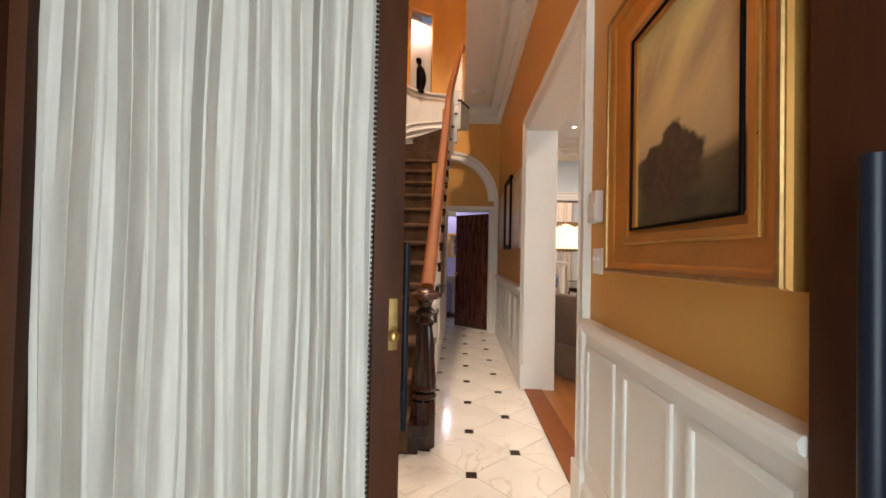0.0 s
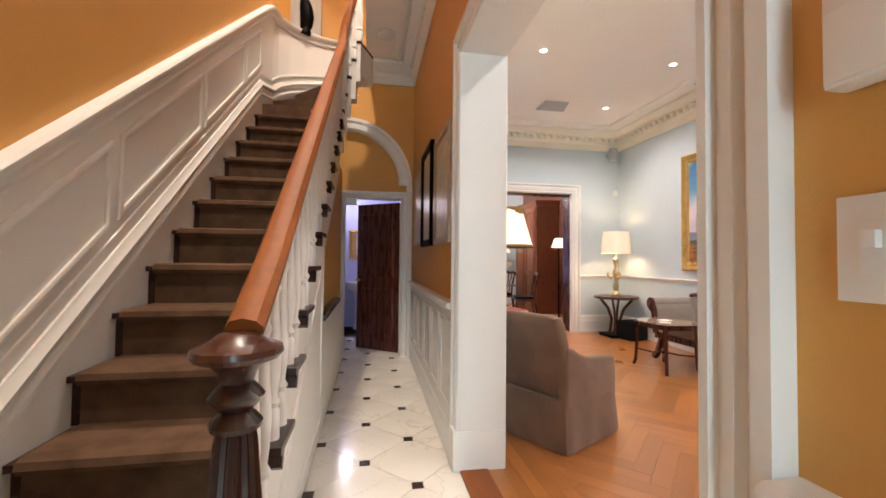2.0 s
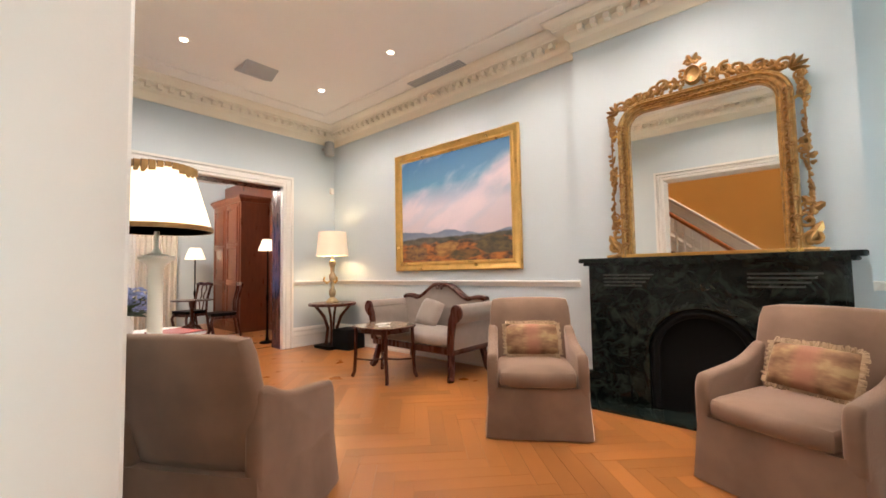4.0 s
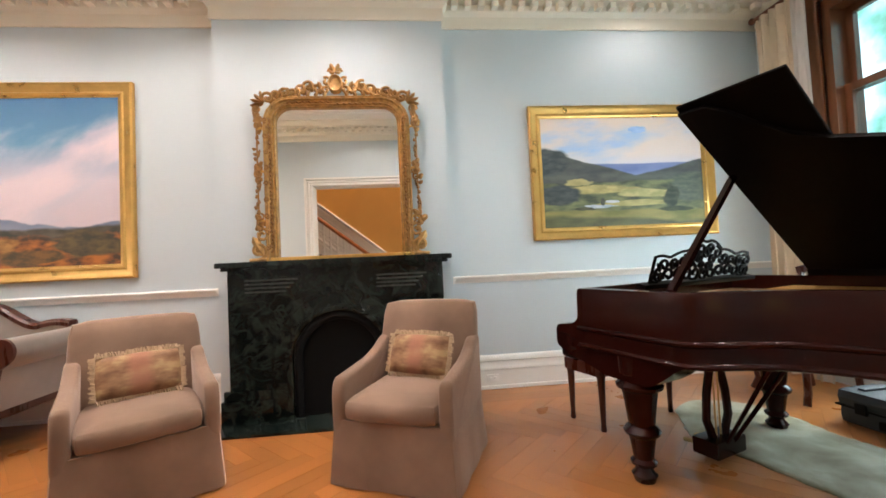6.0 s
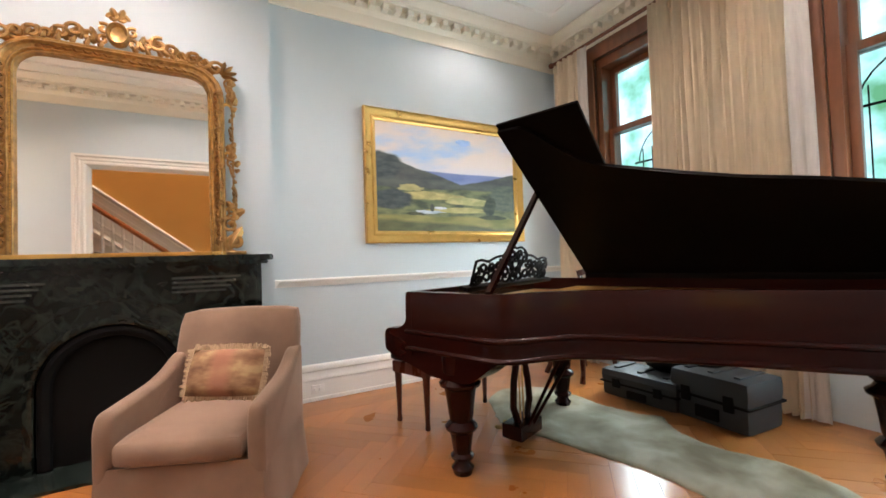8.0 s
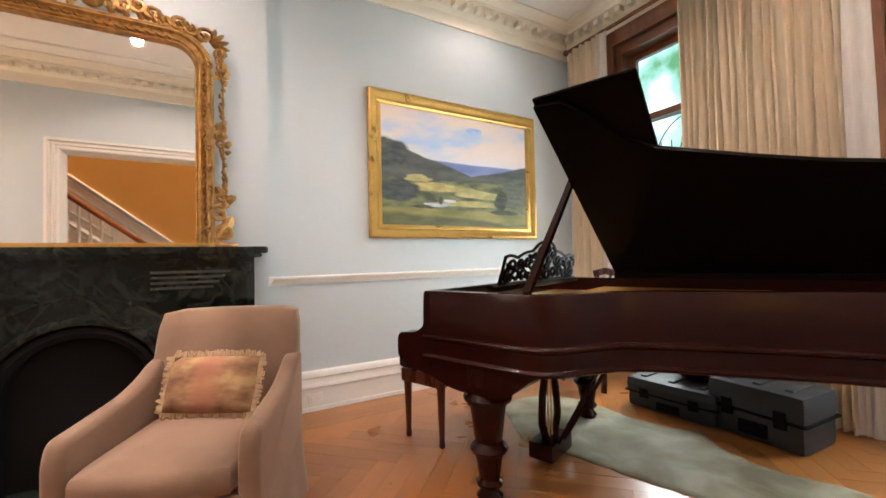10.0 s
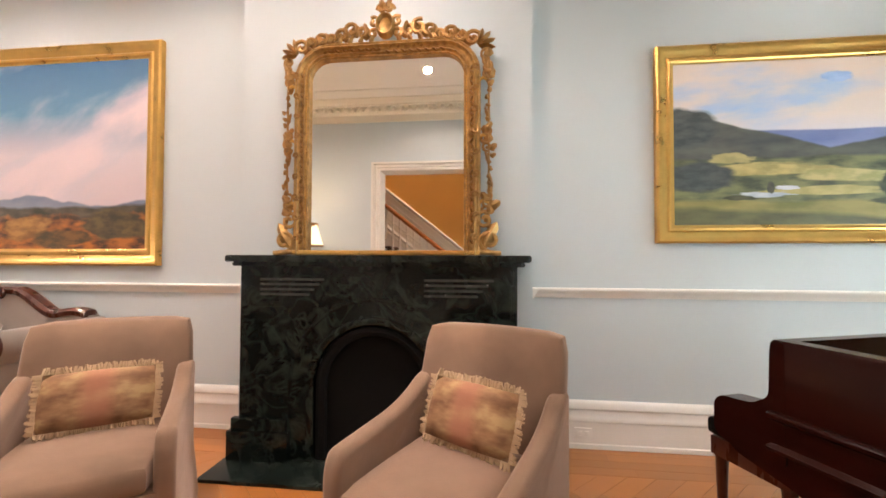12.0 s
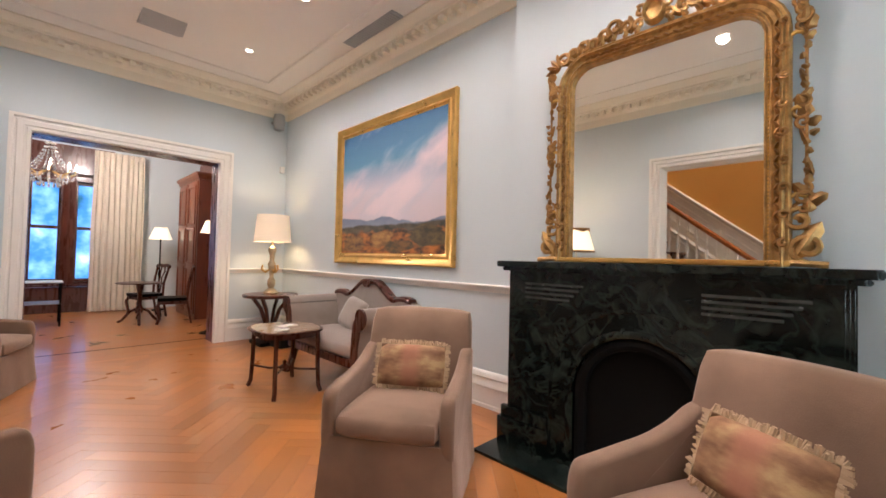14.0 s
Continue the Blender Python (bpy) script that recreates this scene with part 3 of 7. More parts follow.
# handrail
path = [(SX + 0.01, 2.93, slant(2.93, RAIL_OFF) + 0.03), (SX + 0.01, 3.2, slant(3.2, RAIL_OFF))] + [(SX + 0.01, y, slant(y, RAIL_OFF)) for y in (3.8, 4.4, 5.0, 5.6, yend)]
zc = slant(yend, RAIL_OFF)
for i in range(1, 9):
    a = math.pi - radians(15 * i)
    path.append((PVX + 0.14 * math.cos(a), PVY + 0.14 * math.sin(a), zc + 0.12 * i))
bm = bmesh.new()
sweep(bm, path, [(-0.046, -0.02), (-0.034, -0.034), (0.034, -0.034), (0.046, -0.02), (0.05, 0.008), (0.034, 0.032), (0.0, 0.042), (-0.034, 0.032), (-0.05, 0.008)])
part("handrail", bm, M_RAIL, stairs, "polished orange mahogany handrail")
# newel post
NX, NY = -0.25, 2.91
newel = thing("newel_post", pose(NX, NY, 0), "dark turned mahogany newel post with a round cap", "newel post")
bm = bmesh.new()
lathe(bm, [(0.09, 0.002), (0.09, 0.30), (0.084, 0.315)], 8)
part("base", bm, M_NEWEL, newel)
bm = bmesh.new()
lathe(bm, [(0.06, 0.315), (0.086, 0.33), (0.09, 0.345), (0.08, 0.365), (0.066, 0.37), (0.084, 0.385), (0.088, 0.40), (0.078, 0.42)], 24)
part("ring", bm, M_NEWEL, newel)
bm = bmesh.new()
prof = [(0.082, 0.42), (0.084, 0.45), (0.068, 0.62), (0.055, 0.78), (0.05, 0.82)]
rings = []
for r, z in prof:
    rings.append([bm.verts.new(((r - 0.007 * (i % 2)) * math.cos(2 * math.pi * i / 32), (r - 0.007 * (i % 2)) * math.sin(2 * math.pi * i / 32), z)) for i in range(32)])
for a, b in zip(rings, rings[1:]):
    for i in range(32):
        bm.faces.new((a[i], a[(i + 1) % 32], b[(i + 1) % 32], b[i]))
bm.faces.new(rings[0][::-1])
bm.faces.new(rings[-1])
part("fluted_shaft", bm, M_NEWEL, newel)
bm = bmesh.new()
lathe(bm, [(0.045, 0.815), (0.062, 0.825), (0.066, 0.84), (0.05, 0.86), (0.038, 0.87), (0.062, 0.895), (0.07, 0.91), (0.055, 0.93), (0.04, 0.945), (0.05, 0.975), (0.075, 1.0)], 28)
part("turned_neck", bm, M_NEWEL, newel)
bm = bmesh.new()
lathe(bm, [(0.075, 1.0), (0.105, 1.008), (0.115, 1.022), (0.112, 1.038), (0.08, 1.05), (0.07, 1.056), (0.045, 1.075), (0.0, 1.08)], 32)
part("cap", bm, mat("brown_polished_cap", (0.055, 0.018, 0.010), 0.25, 0.3, 5, coat=0.2, spec=0.35), newel, "polished round mahogany cap")

# slanted wainscot along the stair wall
ya, yb, WC = 2.49, 6.05, 0.955
wains = structure("trim_stair_wainscot", (lambda b: (prism_x(b, [(1.12, 0.002), (2.75, 0.002), (yb + 0.48, slant(yb, -0.2)), (yb + 0.48, slant(yb, WC) + 0.30), (yb + 0.36, slant(yb, WC) + 0.26), (yb + 0.2, slant(yb, WC) + 0.155), (yb, slant(yb, WC)), (ya, slant(ya, WC)), (1.12, slant(ya, WC))], LX, LX + 0.015), b)[1])(bmesh.new()), M_WHITE, "white panelled wainscot rising with the stairs")
W_CAP = [(0, -0.055), (0.022, -0.055), (0.026, -0.04), (0.018, -0.032), (0.018, -0.012), (0.03, -0.004), (0.05, 0.008), (0.06, 0.022), (0.06, 0.038), (0.05, 0.05), (0, 0.052)]
ARC = [(PVX + 0.946 * math.cos(math.pi - radians(a)), PVY + 0.4 + 0.62 * math.sin(math.pi - radians(a))) for a in (0, 15, 30, 45, 60, 75, 90)]
cap_path = [(LX, 1.12, slant(ya, WC)), (LX, ya, slant(ya, WC)), (LX, 4.0, slant(4.0, WC)), (LX, yb, slant(yb, WC))]
zt = slant(yb, WC)
cap_path += [(LX, yb + 0.2, zt + 0.155), (LX, yb + 0.36, zt + 0.26)] + [(x, y, zt + 0.30) for x, y in ARC]
bm = bmesh.new()
sweep(bm, cap_path, W_CAP)
part("cap", bm, M_WHITE, wains)
low = [(LX, 2.5, slant(2.5, 0.05)), (LX, 4.0, slant(4.0, 0.05)), (LX, yb, slant(yb, 0.05))] + [(x, y, slant(yb, 0.05) + 0.5 * (1 - (1 - (i + 1) / 7) ** 2)) for i, (x, y) in enumerate(ARC)]
for off, prof in ((0.07, [(0, 0), (0.03, 0), (0.032, 0.02), (0.02, 0.035), (0, 0.04)]), (0.16, [(0, 0), (0.035, 0.0), (0.045, 0.02), (0.03, 0.04), (0.025, 0.06), (0, 0.065)]), (0.28, [(0, 0), (0.022, 0.005), (0.022, 0.02), (0, 0.03)])):
    bm = bmesh.new()
    sweep(bm, [(x, y, z + off) for x, y, z in low], prof)
    part("skirt_moulding", bm, M_WHITE, wains)
for a, b in ((2.90, 3.72), (3.81, 4.64), (4.72, 5.52), (5.60, 6.02)):
    panel_frame([(a, slant(a, 0.43)), (b, slant(b, 0.43)), (b, slant(b, 0.78)), (a, slant(a, 0.78))], LX + 0.015, 1, wains)
# curved wall at the head of the stairs, with a niche
bm = bmesh.new()
bw = bmesh.new()
arc = [(LX + 0.004, yb - 0.01)] + ARC + [(0.7, ARC[-1][1])]
for i, (p, q) in enumerate(zip(arc, arc[1:])):
    ux, uy = q[1] - p[1], -(q[0] - p[0])
    ln = math.hypot(ux, uy)
    nx, ny = -ux / ln, -uy / ln

    def slab(b, z0, z1, t=0.12):
        prism(b, [p, q, (q[0] + nx * t, q[1] + ny * t), (p[0] + nx * t, p[1] + ny * t)][::-1], z0, z1)
    zb = zt + 0.30
    if i == 0:
        continue
    if i < 7:
        slab(bw, 2.0, zb)
    else:
        slab(bm, 3.9, zb)
    if i in (3, 4):
        slab(bm, 5.5, 7.0)
    else:
        slab(bm, zb, 7.0)
structure("wall_curved", bm, M_OCHRE, "curved ochre wall at the head of the stairs")
structure("trim_curved_wainscot", bw, M_WHITE, "curved white wainscot")
pN = Vector((*ARC[3], 0))
bm = bmesh.new()
pts = [(0.26 * math.cos(radians(a)), 0.24 * math.sin(radians(a))) for a in range(0, 181, 15)]
for (xa, ya_), (xb, yb_) in zip(pts, pts[1:]):
    prism(bm, [(xa, ya_), (xb, yb_), (xb * 1.1, yb_ * 1.1 + 0.002), (xa * 1.1, ya_ * 1.1 + 0.002)], 0, 1.25)
prism(bm, pts, -0.03, 0.0)
prism(bm, pts, 1.25, 1.28)
niche = structure("wall_niche", bm, M_WHITE, "white round-headed niche")
niche.matrix_world = pose(pN.x - 0.02, pN.y + 0.02, zt + 0.30, 0, 0, 38)
lamp("niche_lamp", "POINT", pose(pN.x - 0.02, pN.y + 0.05, zt + 1.45), 4, WARM, size=0.03)
bm = bmesh.new()
lathe(bm, [(0.075, 0), (0.08, 0.03), (0.06, 0.06), (0.075, 0.12), (0.085, 0.22), (0.08, 0.34), (0.062, 0.42), (0.03, 0.47), (0.026, 0.49), (0.045, 0.52), (0.048, 0.56), (0.035, 0.60), (0.0, 0.61)], 14)
for v in bm.verts:
    v.co.x += 0.03 * math.sin(v.co.z * 7)
    v.co.y *= 0.75
st = part("statue", bm, M_EBONY)
st.matrix_world = pose(pN.x, pN.y - 0.04, zt + 0.302)
tagged(st, "dark bronze standing figure in the niche", "statue")

# end wall of the hall: door, pilaster and arch
D0, D1, DT = -0.245, 0.472, 2.08
structure("wall_hall_end", boxes((D1 + 0.03, HX, AY, AY + 0.15, 0, HALL_CEIL), (-0.36, D0 - 0.03, AY, AY + 0.15, 0, HALL_CEIL), (D0 - 0.03, D1 + 0.03, AY, AY + 0.15, DT + 0.03, HALL_CEIL), (LX, -0.36, AY, AY + 0.15, 0, HALL_CEIL)), M_OCHRE, "ochre end wall of the hall")
structure("trim_hall_door_lining", boxes((D0 - 0.03, D0, AY - 0.001, AY + 0.151, 0, DT), (D1, D1 + 0.03, AY - 0.001, AY + 0.151, 0, DT), (D0 - 0.03, D1 + 0.03, AY - 0.001, AY + 0.151, DT, DT + 0.03)), M_WHITE)
casing("trim_hall_door_casing", [(D0, AY, 0), (D0, AY, DT), (D1, AY, DT), (D1, AY, 0)], 0.085, M_WHITE, "white moulded door casing", up=(0, -1, 0), flip=-1)
bm = boxes((D1 + 0.09, HX - 0.022, AY - 0.07, AY, 0.002, 2.16), (D1 + 0.075, HX - 0.022, AY - 0.09, AY, 2.16, 2.26), bevel=0.006)
structure("trim_pilaster", bm, M_WHITE, "white pilaster carrying the arch")
bm = bmesh.new()
ring = [(-0.24 + 0.77 * math.cos(radians(a)), AY, 2.26 + 0.77 * math.sin(radians(a))) for a in range(0, 91, 6)]
sweep(bm, ring, [(-0.085, 0), (-0.085, 0.06), (-0.06, 0.085), (-0.02, 0.085), (-0.01, 0.06), (0.03, 0.06), (0.04, 0.08), (0.08, 0.08), (0.085, 0.05), (0.085, 0)], up=(0, -1, 0))
structure("trim_arch", bm, M_WHITE, "white moulded plaster arch")
door = thing("door_1", pose(D1 - 0.005, AY + 0.16, 0, 0, 0, -38), "dark mahogany panelled door standing open", "door", kind="structure")
part("leaf", boxes((-0.72, 0, 0.0, 0.04, 0.008, 2.06), bevel=0.004), M_MAHOG, door)
for x0, x1, z0, z1 in ((-0.62, -0.41, 1.05, 1.9), (-0.31, -0.1, 1.05, 1.9), (-0.62, -0.41, 0.2, 0.85), (-0.31, -0.1, 0.2, 0.85)):
    bm = bmesh.new()
    sweep(bm, [(x0, 0, z0), (x1, 0, z0), (x1, 0, z1), (x0, 0, z1)], [(-0.02, 0), (-0.02, 0.012), (0.0, 0.016), (0.02, 0.005), (0.02, 0)], closed=True, up=(0, -1, 0))
    part("panel", bm, M_MAHOG, door)
bm = bmesh.new()
tube(bm, [(-0.66, 0.001, 0.98), (-0.66, -0.05, 0.98)], 0.012)
bm2 = bmesh.ops.create_uvsphere(bm, u_segments=12, v_segments=8, radius=0.028)
bmesh.ops.translate(bm, vec=(-0.66, -0.065, 0.98), verts=bm2["verts"])
part("knob", bm, M_BRASS, door, "brass door knob")
# lavatory beyond
structure("wall_lavatory", boxes((LX, HX, 9.6, 9.7, 0, 2.9), (-1.04, -0.94, AY + 0.15, 9.6, 0, 2.9), (HX - 0.012, HX - 0.001, AY + 0.16, 9.6, 0, 2.9)), M_LAVENDER, "lavender painted lavatory walls")
structure("ceiling_lavatory", boxes((LX, HX, AY + 0.15, 9.7, 2.9, 2.95)), M_CEIL)
sink = thing("washbasin", pose(-0.12, 9.35, 0), "white porcelain pedestal washbasin below a mirror", "washbasin")
bm = bmesh.new()
lathe(bm, [(0.10, 0), (0.07, 0.1), (0.06, 0.5), (0.09, 0.68)], 14)
part("pedestal", bm, M_PLASTIC, sink)
bm = bmesh.new()
lathe(bm, [(0.09, 0.68), (0.2, 0.74), (0.25, 0.82), (0.25, 0.85), (0.22, 0.85), (0.18, 0.78), (0.0, 0.76)], 20)
part("bowl", bm, M_PLASTIC, sink)
sm = thing("wall_mirror", pose(-0.12, 9.6, 1.55), "small gilt framed mirror above the washbasin", "mirror")
bm = bmesh.new()
sweep(bm, [(-0.17, 0, -0.25), (0.17, 0, -0.25), (0.17, 0, 0.25), (-0.17, 0, 0.25)], [(-0.03, 0.002), (-0.03, 0.02), (0.0, 0.035), (0.03, 0.015), (0.03, 0.002)], closed=True, up=(0, -1, 0))
part("gilt_frame", bm, M_GOLD, sm)
part("glass", boxes((-0.15, 0.15, -0.012, -0.004, -0.23, 0.23)), M_MIRROR, sm, "mirror glass")

# ---- vestibule doors with gathered sheers ----


def pleats(bm, length, z0, z1, depth, count, wander=0.3, thick=0.006, seed=3, gather=0.0, rows=9):
    """A hanging cloth along x with uneven folds, closed and thin."""
    rnd = random.Random(seed)
    phase = [rnd.uniform(-wander, wander) for _ in range(count + 2)]
    amp = [rnd.uniform(0.55, 1.1) for _ in range(count + 2)]
    n = count * 8
    front, back = [], []
    for j in range(rows):
        f = j / (rows - 1)
        z = z0 + (z1 - z0) * f
        rf, rb = [], []
        for i in range(n + 1):
            s = i / 8
            k = int(s)
            blend = s - k
            ph = phase[k] * (1 - blend) + phase[k + 1] * blend
            am = amp[k] * (1 - blend) + amp[k + 1] * blend
            x = length * (i / n) * (1 - gather * f) + length * gather * f * 0.5 + 0.006 * math.sin(9 * f + k)
            y = depth * am * (math.cos(2 * math.pi * (s + ph)) + 0.25 * math.cos(4 * math.pi * s + 3 * f)) * (1 - 0.25 * f)
            rf.append(bm.verts.new((x, y, z)))
            rb.append(bm.verts.new((x, y + thick, z)))
        front.append(rf)
        back.append(rb)
    for a, b in zip(front, front[1:]):
        for i in range(n):
            bm.faces.new((a[i], a[i + 1], b[i + 1], b[i]))
    for a, b in zip(back, back[1:]):
        for i in range(n):
            bm.faces.new((a[i], b[i], b[i + 1], a[i + 1]))
    for j in range(rows - 1):
        bm.faces.new((front[j][0], front[j + 1][0], back[j + 1][0], back[j][0]))
        bm.faces.new((front[j][n], back[j][n], back[j + 1][n], front[j + 1][n]))
    for r, s in ((front[0], back[0]), (front[-1], back[-1])):
        for i in range(n):
            bm.faces.new((r[i], s[i], s[i + 1], r[i + 1]))


M_BAR = mat("blue_black_enamel", (0.006, 0.009, 0.018), 0.4, 0.2, 9, spec=0.3)


def vestibule_leaf(m, label, number, mirror=1):
    d = thing("door_%d" % number, m, label, "door", kind="structure")
    w, h = 0.894, 2.55
    for x0, x1, z0, z1 in ((0, 0.035, 0.01, h), (w - 0.08, w, 0.01, h), (0.035, w - 0.08, 0.01, 0.35), (0.035, w - 0.08, h - 0.12, h)):
        part("rail" if x1 - x0 > 0.2 else "stile", boxes((x0, x1, -0.022, 0.022, z0, z1), bevel=0.003), M_DOORWOOD, d)
    bm = bmesh.new()
    for i in range(150):
        r = bmesh.ops.create_icosphere(bm, subdivisions=2, radius=0.0052)
        bmesh.ops.translate(bm, vec=(w - 0.085, -0.02, 0.38 + i * 0.014), verts=r["verts"])
    part("beading", bm, M_NEWEL, d, "beaded glazing bead", kind="stuff")
    bm = bmesh.new()
    pleats(bm, w - 0.115, 0.33, h - 0.1, 0.026, 14, wander=0.5, seed=7)
    sh = part("sheer", bm, M_SHEER, d, "white gathered sheer behind the glass")
    sh.matrix_local = pose(0.035, 0.006, 0)
    bm = boxes((w - 0.036, w - 0.012, -0.027, -0.02, 1.04, 1.18), bevel=0.002)
    plate = part("lock_plate", bm, M_PLATE, d, "brass lock plate")
    bm = bmesh.new()
    tube(bm, [(w - 0.026, -0.02, 1.085), (w - 0.026, -0.055, 1.085)], 0.009)
    r = bmesh.ops.create_uvsphere(bm, u_segments=14, v_segments=10, radius=0.016)
    bmesh.ops.translate(bm, vec=(w - 0.026, -0.060, 1.085), verts=r["verts"])
    part("knob", bm, M_BRASS, plate, "brass knob")
    bm = bmesh.new()
    tube(bm, [(w + 0.022, 0.05, 0.79), (w + 0.022, 0.05, 1.335)], 0.010, 10)
    tube(bm, [(w - 0.02, 0.02, 0.90), (w + 0.022, 0.05, 0.90)], 0.005)
    tube(bm, [(w - 0.02, 0.02, 1.18), (w + 0.022, 0.05, 1.18)], 0.005)
    part("pull_bar", bm, M_BAR, d, "dark blue-black pull bar")
    return d


vestibule_leaf(pose(-1.035, 1.0, 0, 0, 0, 16.9), "dark wooden vestibule door with gathered white sheer", 2)
structure("trim_vestibule_jamb", boxes((LX, HX - 0.001, 0.95, 1.1, 2.75, 2.9), (0.585, HX - 0.021, 0.72, 0.86, 0, 2.6), bevel=0.004), M_DOORWOOD, "dark wooden vestibule door frame")
structure("trim_vestibule_panelling", boxes((HX - 0.02, HX, -1.0, 0.715, 0.002, 2.9), (LX, LX + 0.012, -1.0, 1.1, 0.002, 2.74)), M_DOORWOOD, "dark wooden vestibule panelling")
bm = bmesh.new()
pull = thing("pull_handle", pose(0, 0, 0), "dark blue-black pull bar on the door frame", "handle")
tube(bm, [(0.545, 0.71, 0.5), (0.545, 0.71, 1.45)], 0.016, 12)
part("bar", bm, M_BAR, pull)
for z in (0.6, 1.35):
    bm = bmesh.new()
    tube(bm, [(0.545, 0.71, z), (0.60, 0.74, z)], 0.009)
    part("standoff", bm, M_BAR, pull)

# ---- fireplace, mirror and pictures ----


def spiral(bm, cx, cz, r, turns=1.25, thick=0.012, y=0.0, start=0.0, sign=1, depth=0.012):
    pts = []
    n = 16
    for i in range(n + 1):
        f = i / n
        a = start + sign * f * turns * 2 * math.pi
        rr = r * (1 - 0.78 * f)
        pts.append((cx + rr * math.cos(a), y - depth * math.sin(f * 3.1), cz + rr * math.sin(a)))
    sweep(bm, pts, circle(thick, 6), up=(0, -1, 0))


def leaf(bm, cx, cz, length, ang, width=0.4, y=0.0, curl=0.02):
    """A raised acanthus-like leaf lying in the xz plane."""
    c, s = math.cos(ang), math.sin(ang)
    rows = []
    for i in range(6):
        f = i / 5
        w = width * length * math.sin(math.pi * (0.12 + 0.86 * f)) * (1 + 0.25 * math.sin(9 * f)) * 0.5
        lift = 0.004 + curl * math.sin(math.pi * f)
        rows.append([bm.verts.new((cx + c * f * length - s * t * w, y - (lift if t == 0 else 0.0), cz + s * f * length + c * t * w)) for t in (-1, 0, 1)])
    for a, b in zip(rows, rows[1:]):
        for i in range(2):
            bm.faces.new((a[i], a[i + 1], b[i + 1], b[i]))
    bm.faces.new([r[0] for r in rows] + [r[2] for r in rows[::-1]])


MIR = pose(4.425, 3.155, 1.238, 0, 0, -90)   # local x runs to the south, -y into the room
mirror = thing("mirror", MIR, "large gilt overmantel mirror with carved scrolls and crest on the mantel", "mirror")
IW, IH, RAD = 0.505, 1.275, 0.13


def arch_path(hw, top, rad, z0=0.0, n=6):
    pts = [(-hw, 0, z0), (-hw, 0, top - rad)]
    for i in range(1, n + 1):
        a = math.pi - math.pi / 2 * i / n
        pts.append((-hw + rad + rad * math.cos(a), 0, top - rad + rad * math.sin(a)))
    for i in range(0, n + 1):
        a = math.pi / 2 - math.pi / 2 * i / n
        pts.append((hw - rad + rad * math.cos(a), 0, top - rad + rad * math.sin(a)))
    pts.append((hw, 0, z0))
    return pts


bm = bmesh.new()
prism_y(bm, [(x, z) for x, _, z in arch_path(IW + 0.01, IH + 0.01, RAD, 0.02)], -0.004, 0.012)
part("mirror_glass", bm, M_MIRROR, mirror, "clear mirror glass", smooth=False)
bm = bmesh.new()
FR = [(0, 0.0), (0, 0.030), (-0.006, 0.036), (-0.012, 0.030), (-0.014, 0.022), (-0.020, 0.022), (-0.023, 0.032), (-0.029, 0.036), (-0.035, 0.030), (-0.040, 0.026), (-0.058, 0.030), (-0.063, 0.044), (-0.070, 0.050), (-0.077, 0.044), (-0.080, 0.034), (-0.092, 0.038), (-0.100, 0.030), (-0.105, 0.015), (-0.105, 0.0)]
sweep(bm, arch_path(IW, IH, RAD), FR, up=(0, -1, 0))
part("gilt_moulding", bm, M_GOLD_WORN, mirror, "burnished gilt moulding")
part("bottom_rail", boxes((-IW - 0.10, IW + 0.10, -0.045, 0.0, 0.0, 0.03), bevel=0.006), M_GOLD, mirror)
bm = bmesh.new()
for s in (-1, 1):
    for i in range(58):
        r = bmesh.ops.create_icosphere(bm, subdivisions=1, radius=0.0075)
        bmesh.ops.scale(bm, vec=(1, 0.7, 1.1), verts=r["verts"])
        bmesh.ops.translate(bm, vec=(s * (IW + 0.017), -0.024, 0.05 + i * 0.0188), verts=r["verts"])
part("carved_beading", bm, M_GOLD, mirror, "fine gilt beading", kind="stuff")
bm = bmesh.new()
for s in (-1, 1):
    for i in range(34):
        leaf(bm, s * (IW + 0.049 + 0.012 * (-1) ** i), 0.07 + i * 0.033, 0.042, math.pi / 2 + s * 0.55 * (-1) ** i, 0.55, -0.028, 0.014)
        if i % 4 == 1:
            spiral(bm, s * (IW + 0.075), 0.08 + i * 0.033, 0.022, 1.1, 0.007, -0.044, i * 1.3, s)
for i in range(31):
    x = -0.375 + i * 0.025
    leaf(bm, x, 1.322 + 0.008 * (-1) ** i, 0.04, 0.5 * (-1) ** i + (math.pi if x < 0 else 0), 0.55, -0.028, 0.014)
part("carved_leaf_course", bm, M_GOLD_DARK, mirror, "band of carved gilt leaves", kind="stuff")
